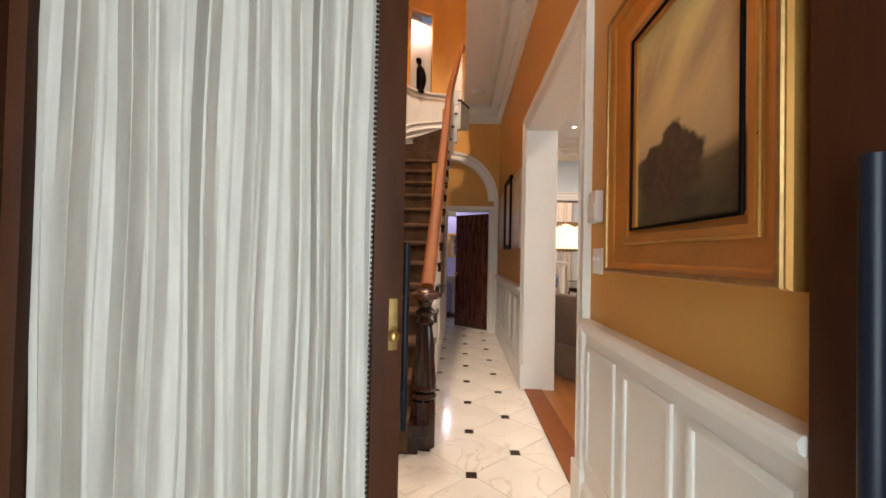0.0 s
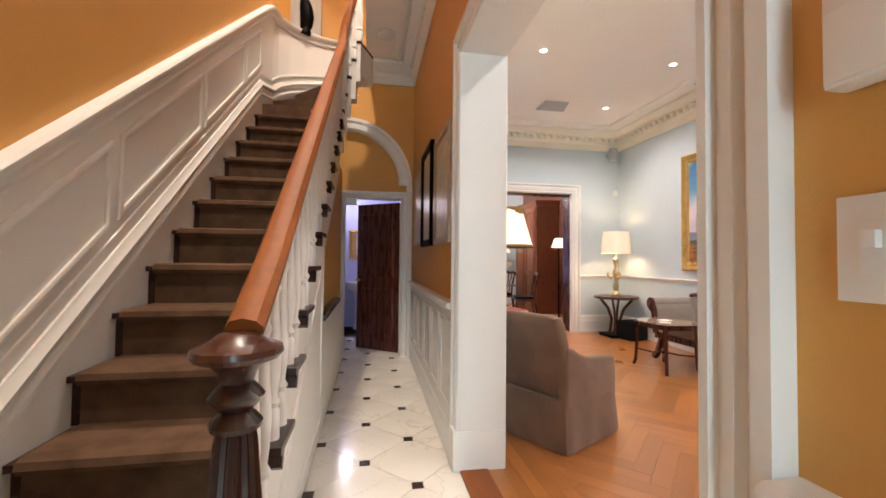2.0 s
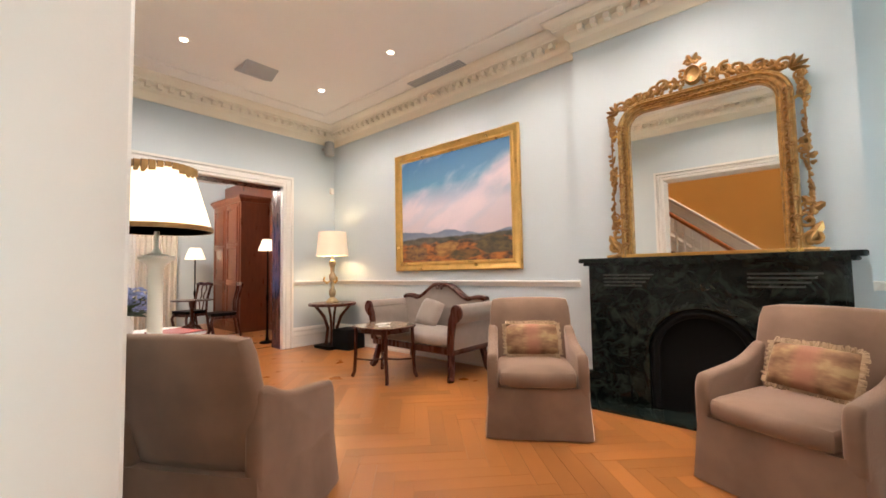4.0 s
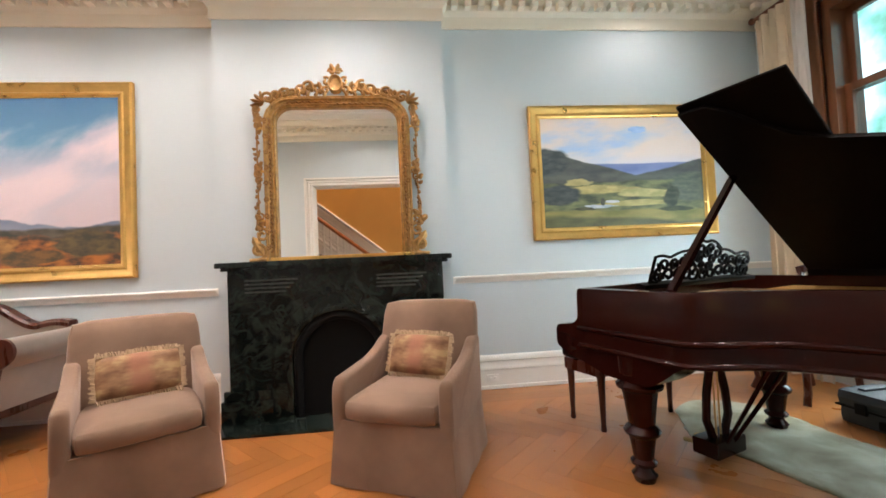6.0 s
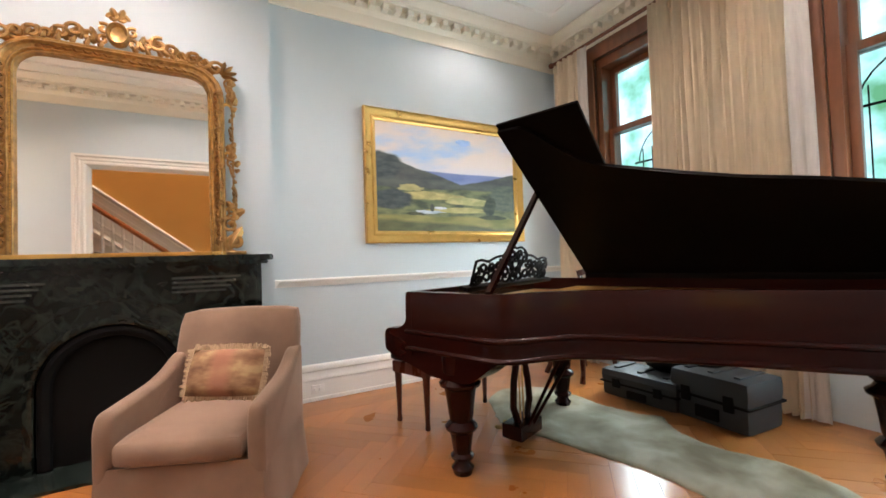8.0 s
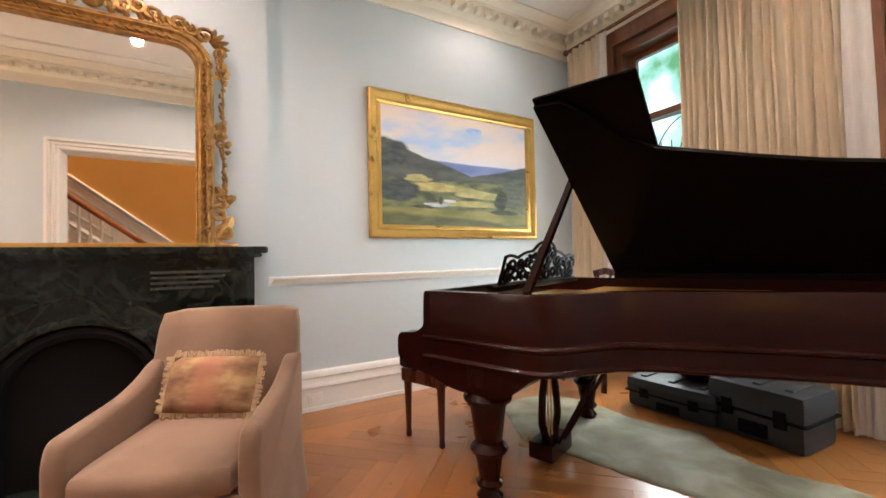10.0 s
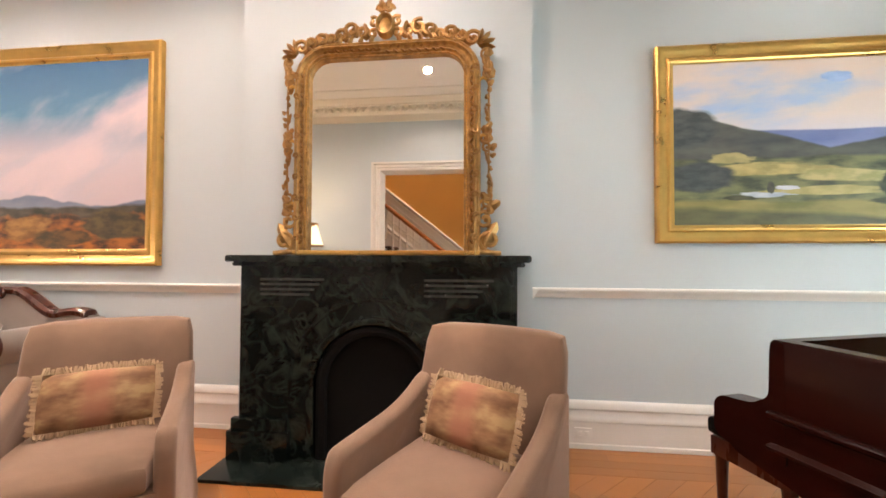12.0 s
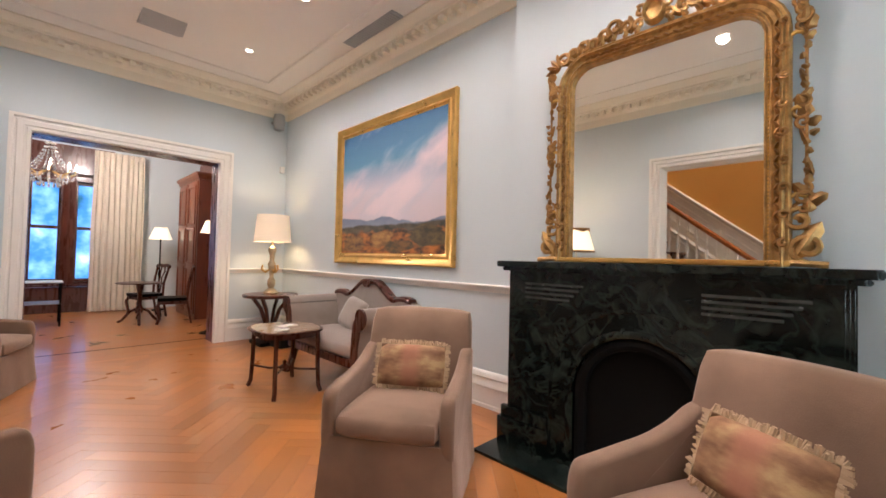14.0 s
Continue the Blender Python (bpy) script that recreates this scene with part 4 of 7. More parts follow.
for s in (-1, 1):
    X = s * (IW + 0.155)
    bm = bmesh.new()
    tube(bm, [(X, -0.012, 0.08), (X, -0.012, 1.28)], 0.007)
    part("side_rod", bm, M_GOLD_DARK, mirror, "thin carved rod")
    # garlands: overlapping short leaves and curls, densest at three heights
    rg = random.Random(21)
    for i in range(26):
        z = 0.14 + i * 0.045
        k = 0.55 + 0.65 * max(math.exp(-((z - c_) / 0.075) ** 2) for c_ in (0.32, 0.74, 1.16, 1.27))
        bm = bmesh.new()
        leaf(bm, X + s * rg.uniform(-0.012, 0.012), z - 0.02, 0.062 * k, math.pi / 2 + rg.uniform(-1.1, 1.1), 0.9, -0.014, 0.02)
        part("garland_leaf", bm, M_GOLD_DARK, mirror)
        if k > 0.85:
            bm = bmesh.new()
            spiral(bm, X - s * 0.012, z, 0.034 * k, 1.1, 0.0085, -0.014, rg.uniform(0, 6), rg.choice((-1, 1)))
            part("garland_scroll", bm, M_GOLD_DARK, mirror)
    for z in (0.33, 0.74, 1.1):
        bm = bmesh.new()
        sweep(bm, [(X, -0.012, z), (X - s * 0.035, -0.02, z + 0.012), (X - s * 0.075, -0.02, z - 0.01)], circle(0.011, 6), up=(0, -1, 0))
        part("garland_bridge", bm, M_GOLD, mirror, "gilt scroll joining garland and frame")
    for z in (0.5, 0.58, 0.86, 1.08):
        bm = bmesh.new()
        leaf(bm, X, z, 0.08, math.pi / 2 * (1 if z > 0.55 else -1) + s * 0.3, 0.35, -0.012)
        part("side_leaf", bm, M_GOLD_DARK, mirror)
    bm = bmesh.new()
    spiral(bm, s * (IW + 0.16), 0.09, 0.07, 1.3, 0.014, -0.02, -math.pi / 2, -s)
    spiral(bm, s * (IW + 0.13), 0.22, 0.055, 1.2, 0.012, -0.02, math.pi / 2, s)
    tube(bm, [(s * (IW + 0.23), -0.03, 0.012), (s * (IW + 0.10), -0.03, 0.02)], 0.016, 8)
    leaf(bm, s * (IW + 0.12), 0.05, 0.18, math.pi / 2 - s * 0.5, 0.5, -0.02, 0.03)
    part("foot_scroll", bm, M_GOLD_WORN, mirror, "gilt scrolled foot")
    for x, z, r, a in ((0.56, 1.36, 0.055, 0.3), (0.49, 1.385, 0.045, 2.0), (0.42, 1.40, 0.05, 0.8), (0.35, 1.405, 0.042, 2.6), (0.285, 1.425, 0.048, 0.2), (0.22, 1.455, 0.058, 1.2), (0.15, 1.43, 0.045, 0.4)):
        bm = bmesh.new()
        spiral(bm, s * x, z, r, 1.2, 0.013, -0.02, a + (math.pi if s < 0 else 0), s)
        part("crest_scroll", bm, M_GOLD_DARK, mirror, "carved gilt crest scroll")
        for dx, an, ln in ((0.015, 0.95, 1.25), (-0.03, -0.85, 1.1), (0.0, 1.4, 1.35)):
            bm = bmesh.new()
            leaf(bm, s * (x + dx), z - 0.02, r * ln, math.pi / 2 + s * (an - 0.3 * a), 0.8, -0.012, 0.025)
            part("crest_leaf", bm, M_GOLD_DARK, mirror)
    for j in range(4):
        bm = bmesh.new()
        leaf(bm, s * (IW + 0.09), 1.32, 0.11, math.pi / 2 - s * (0.25 + 0.5 * j), 0.4, -0.02, 0.03)
        part("corner_leaf", bm, M_GOLD_DARK, mirror)
    for i in range(7):
        bm = bmesh.new()
        leaf(bm, s * (0.1 + 0.07 * i), 1.37, 0.06, math.pi / 2 + s * 0.5, 0.6, -0.03, 0.02)
        part("rim_leaf", bm, M_GOLD_DARK, mirror)
bm = bmesh.new()
rings = []
for r, y in ((1.0, -0.01), (0.94, -0.05), (0.82, -0.062), (0.72, -0.050), (0.62, -0.030), (0.35, -0.024), (0.05, -0.022)):
    rings.append([bm.verts.new((0.066 * r * math.cos(2 * math.pi * i / 20), y, 1.475 + 0.082 * r * math.sin(2 * math.pi * i / 20))) for i in range(20)])
for a, b in zip(rings, rings[1:]):
    for i in range(20):
        bm.faces.new((a[i], a[(i + 1) % 20], b[(i + 1) % 20], b[i]))
bm.faces.new(rings[0])
bm.faces.new(rings[-1])
part("cartouche", bm, M_GOLD_WORN, mirror, "gilt oval cartouche")
for s in (-1, 1):
    for x, z, r_, a, sg in ((0.026, 1.585, 0.032, 0.0, 1), (0.075, 1.50, 0.04, 1.0, 1), (0.08, 1.425, 0.034, 2.2, -1)):
        bm = bmesh.new()
        spiral(bm, s * x, z, r_, 1.1, 0.012, -0.02, a if s > 0 else math.pi - a, s * sg)
        part("finial_scroll", bm, M_GOLD_DARK, mirror, "carved gilt finial scroll")
    bm = bmesh.new()
    leaf(bm, s * 0.01, 1.585, 0.07, math.pi / 2 - s * 0.35, 0.7, -0.03, 0.03)
    part("finial_leaf", bm, M_GOLD_DARK, mirror)
    for j in range(6):
        bm = bmesh.new()
        leaf(bm, s * (0.12 + 0.065 * j), 1.435 - 0.012 * j, 0.07, math.pi / 2 - s * (0.2 + 0.12 * (-1) ** j), 0.6, -0.024, 0.026)
        part("crest_leaf", bm, M_GOLD_DARK, mirror)

# fireplace: local x along the wall to the south, -y into the room
FP = pose(BX, 3.165, 0, 0, 0, -90)
fire = thing("fireplace", FP, "dark green marble fireplace with an arched black opening", "fireplace")
HWD, DEP = 0.83, 0.29
# paler marble: the highlight on the incised edges is put into the colour
M_EDGE = mat("marble_edge_highlight", (0.045, 0.052, 0.048), 0.25, 0.3, 20)
cz, ri, ro = 0.465, 0.285, 0.365
ring = [(ro * math.cos(radians(a)), cz + ro * math.sin(radians(a))) for a in range(0, 181, 10)]
out = [(HWD, 0.02), (HWD, 1.17), (-HWD, 1.17), (-HWD, 0.02), (-ro, 0.02)] + ring[::-1] + [(ro, 0.02)]
bm = bmesh.new()
prism_y(bm, out[::-1], -DEP, -DEP + 0.05)
part("front_slab", bm, M_GREEN, fire, "polished green marble slab")
for s in (-1, 1):
    part("side_slab", boxes((s * HWD - 0.03 if s > 0 else -HWD, HWD if s > 0 else -HWD + 0.03, -DEP + 0.05, 0, 0.02, 1.17)), M_GREEN, fire)
    bm = boxes((min(s * 0.50, s * 0.88), max(s * 0.50, s * 0.88), -DEP - 0.05, -DEP + 0.01, 0.02, 0.19), (min(s * 0.52, s * 0.865), max(s * 0.52, s * 0.865), -DEP - 0.03, -DEP + 0.01, 0.19, 0.26), bevel=0.006)
    part("plinth", bm, M_GREEN, fire, "stepped marble plinth")
    for i in range(4):
        bm = bmesh.new()
        box(bm, min(s * 0.30, s * 0.70), max(s * 0.30, s * 0.70) - i * 0.03, -DEP - 0.013, -DEP + 0.001, 1.083 - i * 0.03, 1.099 - i * 0.03, bevel=0.005)
        part("incised_line", bm, M_EDGE, fire)
    bm = bmesh.new()
    for i in range(3):
        tube(bm, [(s * (HWD - 0.008 - i * 0.014), -DEP + 0.002, 0.28), (s * (HWD - 0.008 - i * 0.014), -DEP + 0.002, 1.15)], 0.0035, 6)
    part("fluting", bm, M_GREEN, fire)
for r, t, d, m_, nm in ((ro + 0.145, 0.012, 0.006, M_GREEN, "outer_arch"), (ro + 0.02, 0.024, 0.012, M_GREEN, "arch_moulding"), (ri + 0.04, 0.034, -0.03, M_BLACK, "iron_arch")):
    bm = bmesh.new()
    path = [(r, -DEP + (0 if d > 0 else 0.04), 0.03)] + [(r * math.cos(radians(a)), -DEP + (0 if d > 0 else 0.04), cz + r * math.sin(radians(a))) for a in range(0, 181, 9)] + [(-r, -DEP + (0 if d > 0 else 0.04), 0.03)]
    sweep(bm, path, [(-t, 0), (-t * 0.8, abs(d)), (0, abs(d) * 1.4), (t * 0.8, abs(d)), (t, 0)], up=(0, -1, 0))
    part(nm, bm, m_, fire)
bm = bmesh.new()
prism_y(bm, [(-ro, 0.02)] + ring[::-1] + [(ro, 0.02)], -DEP + 0.052, -DEP + 0.065)
part("firebox_cover", bm, M_BLACK, fire, "sooty black iron cover")
bm = bmesh.new()
shelf = [(-HWD - 0.075, 0), (-HWD - 0.075, -DEP - 0.05), (-HWD - 0.055, -DEP - 0.075), (-0.3, -DEP - 0.075), (0.3, -DEP - 0.075), (HWD + 0.055, -DEP - 0.075), (HWD + 0.075, -DEP - 0.05), (HWD + 0.075, 0)]
prism(bm, shelf, 1.195, 1.235)
prism(bm, [(x * 0.965, y * 0.93) for x, y in shelf], 1.17, 1.195)
bmesh.ops.bevel(bm, geom=bm.edges[:], offset=0.006, segments=2, affect="EDGES")
part("mantel_shelf", bm, M_GREEN, fire, "green marble mantel shelf")
part("hearth", boxes((-0.905, 0.905, -DEP - 0.26, -0.0, 0.001, 0.02), bevel=0.003), M_GREEN, fire, "green marble hearth slab")


def painting_mat(name, sky, streak, layers, sky_scale=(1.6, 3.2), tilt=0.5, axis=1, flip=True, blobs=()):
    """Canvas: a cloudy sky, then bands of land one before the other. Each layer: edge height, roughness of the edge, its frequency, two colours, patch scale, softness, slope."""
    m = mat(name, (0.5, 0.5, 0.5), 0.55, 0.05, 20, 0.15, 400)
    nt = m.node_tree
    n, link = nt.nodes, nt.links.new
    b = n["Principled BSDF"]
    sep = n.new("ShaderNodeSeparateXYZ")
    link(n["Texture Coordinate"].outputs["Generated"], sep.inputs[0])
    u, v = sep.outputs[axis], sep.outputs[2]

    def calc(op, a, c, d=None):
        k = n.new("ShaderNodeMath")
        k.operation = op
        for i, val in enumerate((a, c, d)):
            if val is None:
                continue
            if isinstance(val, (int, float)):
                k.inputs[i].default_value = val
            else:
                link(val, k.inputs[i])
        return k.outputs[0]

    if flip:
        u = calc("SUBTRACT", 1, u)

    def tex(su, sv, seed, detail=5, shear=0.0):
        c = n.new("ShaderNodeCombineXYZ")
        link(calc("MULTIPLY_ADD", u, su, seed), c.inputs[0])
        vv = calc("ADD", v, calc("MULTIPLY", u, -shear)) if shear else v
        link(calc("MULTIPLY_ADD", vv, sv, seed * 1.7), c.inputs[1])
        t = n.new("ShaderNodeTexNoise")
        t.inputs["Scale"].default_value = 1
        t.inputs["Detail"].default_value = detail
        link(c.outputs[0], t.inputs["Vector"])
        return t.outputs[0]

    def ramp(fac, stops):
        r = n.new("ShaderNodeValToRGB")
        e = r.color_ramp.elements
        while len(e) < len(stops):
            e.new(0.5)
        for el, (p, c) in zip(e, stops):
            el.position, el.color = p, (*c, 1)
        link(fac, r.inputs[0])
        return r.outputs[0]

    def mixed(f, a, c):
        k = n.new("ShaderNodeMix")
        k.data_type = "RGBA"
        link(f, k.inputs["Factor"])
        link(a, k.inputs["A"])
        link(c, k.inputs["B"])
        return k.outputs["Result"]

    def remap(x, lo, hi):
        k = n.new("ShaderNodeMapRange")
        k.inputs["From Min"].default_value, k.inputs["From Max"].default_value = lo, hi
        link(x, k.inputs[0])
        return k.outputs[0]

    col = ramp(v, sky)
    cl = tex(*sky_scale, 3.1, 6, tilt)
    col = mixed(remap(cl, 0.47, 0.66), col, ramp(cl, streak))
    for i, (edge, rough_, freq, c0, c1, ps, soft_, slope, *dip) in enumerate(layers):
        e = calc("ADD", calc("MULTIPLY_ADD", calc("SUBTRACT", tex(freq, 0.0, 11.3 + 5 * i, 4), 0.5), rough_, edge), calc("MULTIPLY", calc("SUBTRACT", u, 0.5), slope))
        if dip:
            centre, half, amount = dip
            e = calc("SUBTRACT", e, calc("MULTIPLY", calc("MAXIMUM", calc("SUBTRACT", 1, calc("MULTIPLY", calc("ABSOLUTE", calc("SUBTRACT", u, centre), 0), 1 / half)), 0), amount))
        mask = remap(calc("SUBTRACT", e, v), 0.0, soft_)
        patch = tex(ps, ps * 1.8, 31.0 + 7 * i, 6)
        col = mixed(mask, col, ramp(patch, [(0.36, c0), (0.62, c1)]))
    for i, (cu, cv, ru, rv, c0, c1, rag) in enumerate(blobs):
        du, dv = calc("MULTIPLY", calc("SUBTRACT", u, cu), 1 / ru), calc("MULTIPLY", calc("SUBTRACT", v, cv), 1 / rv)
        dist = calc("SQRT", calc("ADD", calc("MULTIPLY", du, du), calc("MULTIPLY", dv, dv)), 0)
        dist = calc("ADD", dist, calc("MULTIPLY", calc("SUBTRACT", tex(1.2 / ru, 1.2 / rv, 3.3 * i + 50, 6), 0.5), rag))
        col = mixed(remap(dist, 1.0, 0.8), col, ramp(tex(16, 24, 9.0 * i + 4, 5), [(0.38, c0), (0.62, c1)]))
    link(col, b.inputs["Base Color"])
    return m


def wall_picture(name, m, w, h, fw, canvas, label, material=None, depth=0.05, beads=False):
    """A framed picture; local x along the wall, -y out of it, centred."""
    material = material or M_GOLD
    p = thing(name, m, label, "picture")
    rect = [(-w / 2, 0, -h / 2), (w / 2, 0, -h / 2), (w / 2, 0, h / 2), (-w / 2, 0, h / 2)]
    bm = bmesh.new()
    d = depth
    sweep(bm, [(x, y, z) for x, y, z in rect], [(0, 0.0), (0, d * 0.8), (-0.012, d), (-0.03, d * 0.9), (-0.04, d * 0.7), (-fw * 0.62, d * 0.45), (-fw * 0.7, d * 0.62), (-fw * 0.82, d * 0.6), (-fw * 0.9, d * 0.4), (-fw, d * 0.35), (-fw, 0.0)], closed=True, up=(0, -1, 0))
    part("frame", bm, material, p)
    if beads:
        for inset, r_, mt in ((0.012, 0.008, M_GOLD_DARK), (fw * 0.66, 0.005, M_GOLD), (fw - 0.004, 0.006, M_EBONY)):
            bm = bmesh.new()
            hw, hh = w / 2 - inset, h / 2 - inset
            dd = d * 1.0 if inset < 0.02 else d * 0.55
            sweep(bm, [(-hw, -dd, -hh), (hw, -dd, -hh), (hw, -dd, hh), (-hw, -dd, hh)], circle(r_, 8), closed=True, up=(0, -1, 0))
            part("frame_bead", bm, mt, p)
    part("canvas", boxes((-w / 2 + fw - 0.01, w / 2 - fw + 0.01, -0.015, -0.004, -h / 2 + fw - 0.01, h / 2 - fw + 0.01)), canvas, p, "painted canvas", smooth=False)
    return p


P_AUTUMN = painting_mat("autumn_landscape_canvas", [(0.1, (0.62, 0.50, 0.52)), (0.5, (0.62, 0.56, 0.62)), (0.72, (0.11, 0.28, 0.44)), (1.0, (0.04, 0.15, 0.31))], [(0.46, (0.26, 0.47, 0.62)), (0.58, (0.74, 0.62, 0.66))],
    [(0.265, 0.16, 3.0, (0.16, 0.20, 0.30), (0.24, 0.28, 0.36), 5, 0.01, -0.05), (0.235, 0.05, 6, (0.035, 0.04, 0.03), (0.12, 0.10, 0.07), 9, 0.015, 0.0), (0.19, 0.10, 14, (0.06, 0.032, 0.018), (0.48, 0.16, 0.03), 13, 0.03, 0.02)], (1.5, 2.0), 0.55, axis=0, flip=False,
    blobs=[(0.15, 0.09, 0.13, 0.07, (0.10, 0.05, 0.03), (0.30, 0.16, 0.05), 1.3), (0.45, 0.12, 0.12, 0.07, (0.22, 0.10, 0.03), (0.42, 0.22, 0.06), 1.3), (0.85, 0.13, 0.17, 0.08, (0.05, 0.045, 0.03), (0.14, 0.10, 0.04), 1.1), (0.62, 0.06, 0.16, 0.05, (0.06, 0.05, 0.025), (0.20, 0.10, 0.03), 1.3)])
P_VALLEY = painting_mat("valley_landscape_canvas", [(0.5, (0.62, 0.66, 0.80)), (0.66, (0.80, 0.70, 0.66)), (1.0, (0.80, 0.66, 0.58))], [(0.46, (0.72, 0.70, 0.76)), (0.62, (0.36, 0.56, 0.82))],
    [(0.575, 0.02, 4, (0.14, 0.20, 0.44), (0.22, 0.28, 0.52), 4, 0.01, 0.0), (0.635, 0.06, 3.1, (0.05, 0.060, 0.066), (0.11, 0.125, 0.112), 5, 0.012, -0.05, 0.57, 0.42, 0.17), (0.42, 0.05, 6, (0.05, 0.07, 0.045), (0.20, 0.22, 0.10), 8, 0.02, 0.02), (0.16, 0.05, 5, (0.16, 0.17, 0.05), (0.30, 0.27, 0.09), 5, 0.02, -0.02), (0.09, 0.08, 4, (0.06, 0.072, 0.04), (0.13, 0.138, 0.06), 6, 0.03, -0.08)], (1.8, 3.2), 0.15, axis=0, flip=False,
    blobs=[(0.05, 0.60, 0.13, 0.13, (0.04, 0.055, 0.06), (0.08, 0.10, 0.10), 0.6), (0.36, 0.34, 0.24, 0.045, (0.34, 0.30, 0.12), (0.52, 0.44, 0.18), 1.6), (0.22, 0.41, 0.09, 0.035, (0.34, 0.32, 0.14), (0.46, 0.40, 0.18), 1.6), (0.62, 0.30, 0.2, 0.04, (0.32, 0.32, 0.13), (0.50, 0.44, 0.20), 1.6), (0.55, 0.21, 0.22, 0.03, (0.36, 0.33, 0.13), (0.48, 0.42, 0.18), 1.4), (0.92, 0.34, 0.16, 0.15, (0.07, 0.095, 0.08), (0.13, 0.155, 0.11), 0.5), (0.10, 0.30, 0.14, 0.10, (0.035, 0.05, 0.055), (0.07, 0.09, 0.09), 0.9), (0.33, 0.19, 0.12, 0.018, (0.34, 0.42, 0.52), (0.52, 0.57, 0.64), 1.7), (0.42, 0.23, 0.045, 0.015, (0.42, 0.46, 0.54), (0.60, 0.62, 0.66), 1.5), (0.25, 0.17, 0.07, 0.016, (0.04, 0.05, 0.03), (0.08, 0.09, 0.05), 1.0), (0.79, 0.26, 0.055, 0.11, (0.025, 0.04, 0.03), (0.06, 0.08, 0.05), 1.0), (0.82, 0.145, 0.12, 0.025, (0.03, 0.045, 0.03), (0.06, 0.08, 0.04), 0.9), (0.36, 0.23, 0.016, 0.04, (0.05, 0.06, 0.05), (0.09, 0.10, 0.07), 0.8), (0.60, 0.88, 0.06, 0.035, (0.30, 0.48, 0.78), (0.40, 0.58, 0.86), 1.0)])
P_DUSK = painting_mat("dusk_landscape_canvas", [(0.25, (0.44, 0.27, 0.15)), (0.6, (0.80, 0.54, 0.22)), (0.85, (0.86, 0.66, 0.27)), (1.0, (0.60, 0.44, 0.19))], [(0.4, (0.66, 0.48, 0.21)), (0.62, (0.46, 0.27, 0.16))],
    [(0.27, 0.05, 3, (0.07, 0.04, 0.025), (0.12, 0.075, 0.03), 4, 0.05, 0.08), (0.15, 0.05, 3, (0.04, 0.03, 0.02), (0.08, 0.06, 0.025), 4, 0.05, 0.0)], (0.9, 1.5), 0.7, axis=0, flip=False,
    blobs=[(0.36, 0.24, 0.34, 0.17, (0.05, 0.027, 0.019), (0.08, 0.045, 0.028), 0.6), (0.42, 0.36, 0.14, 0.11, (0.05, 0.027, 0.019), (0.08, 0.045, 0.028), 0.9), (0.54, 0.29, 0.15, 0.11, (0.05, 0.027, 0.019), (0.08, 0.045, 0.028), 0.9), (0.23, 0.31, 0.16, 0.10, (0.05, 0.027, 0.019), (0.08, 0.045, 0.028), 0.9), (0.12, 0.27, 0.14, 0.10, (0.04, 0.022, 0.018), (0.07, 0.04, 0.026), 0.7)])
P_PRINT = mat("pale_print_paper", (0.62, 0.56, 0.45), 0.4, 0.3, 9)
wall_picture("painting", pose(EX - 0.001, 5.93, 1.995, 0, 0, -90), 2.07, 1.675, 0.125, P_AUTUMN, "large gilt framed painting of autumn woods under blue sky")
wall_picture("painting", pose(EX - 0.001, 0.525, 1.95, 0, 0, -90), 1.82, 1.26, 0.115, P_VALLEY, "large gilt framed painting of a green valley")
wall_picture("painting", pose(HX - 0.001, 1.340, 1.752, 0, 0, -90), 0.90, 1.01, 0.165, P_DUSK, "gilt framed painting of a dark wood at dusk", mat("orange_bole_gilt", (0.62, 0.31, 0.085), 0.38, 0.16, 5, 0.05, 60, metal=0.75), depth=0.07, beads=True)
M_SILVER = mat("silver_gilt_frame", (0.60, 0.52, 0.38), 0.35, 0.2, 8, metal=0.8)
wall_picture("picture", pose(HX - 0.001, 4.78, 1.83, 0, 0, -90), 0.66, 0.86, 0.06, P_PRINT, "print in a silver-gilt frame", M_SILVER, 0.035)
wall_picture("picture", pose(HX - 0.001, 5.62, 1.88, 0, 0, -90), 0.66, 0.95, 0.07, P_PRINT, "print in a dark wooden frame", M_EBONY, 0.04)
wall_picture("picture", pose(HX - 0.001, 6.45, 1.86, 0, 0, -90), 0.55, 0.80, 0.05, P_PRINT, "print in a pale frame", M_SILVER, 0.03)

# switches and thermostat by the opening
sw = thing("light_switch", pose(HX - 0.001, 2.075, 1.29, 0, 0, -90), "white double light switch plate on the ochre wall", "light switch")
part("plate", boxes((-0.062, 0.062, -0.007, 0, -0.06, 0.06), bevel=0.002), M_PLASTIC, sw)
for x in (-0.025, 0.025):
    part("toggle_surround", boxes((x - 0.013, x + 0.013, -0.010, -0.006, -0.03, 0.03), bevel=0.001), M_PLASTIC, sw)
    part("toggle", boxes((x - 0.008, x + 0.008, -0.02, -0.008, 0.0, 0.02), bevel=0.003), M_PLASTIC, sw)
th = thing("thermostat", pose(HX - 0.001, 2.075, 1.545, 0, 0, -90), "white plastic wall thermostat", "thermostat")
part("housing", boxes((-0.055, 0.055, -0.035, 0, -0.075, 0.075), bevel=0.008), M_PLASTIC, th)
part("flap", boxes((-0.05, 0.05, -0.040, -0.034, -0.07, 0.01), bevel=0.003), M_PLASTIC, th)
ol = thing("power_outlet", pose(EX - 0.022, 1.89, 0.10, 0, 0, -90), "white power outlet in the baseboard", "outlet")
part("plate", boxes((-0.055, 0.055, -0.006, 0.0, -0.034, 0.034), bevel=0.002), M_PLASTIC, ol)
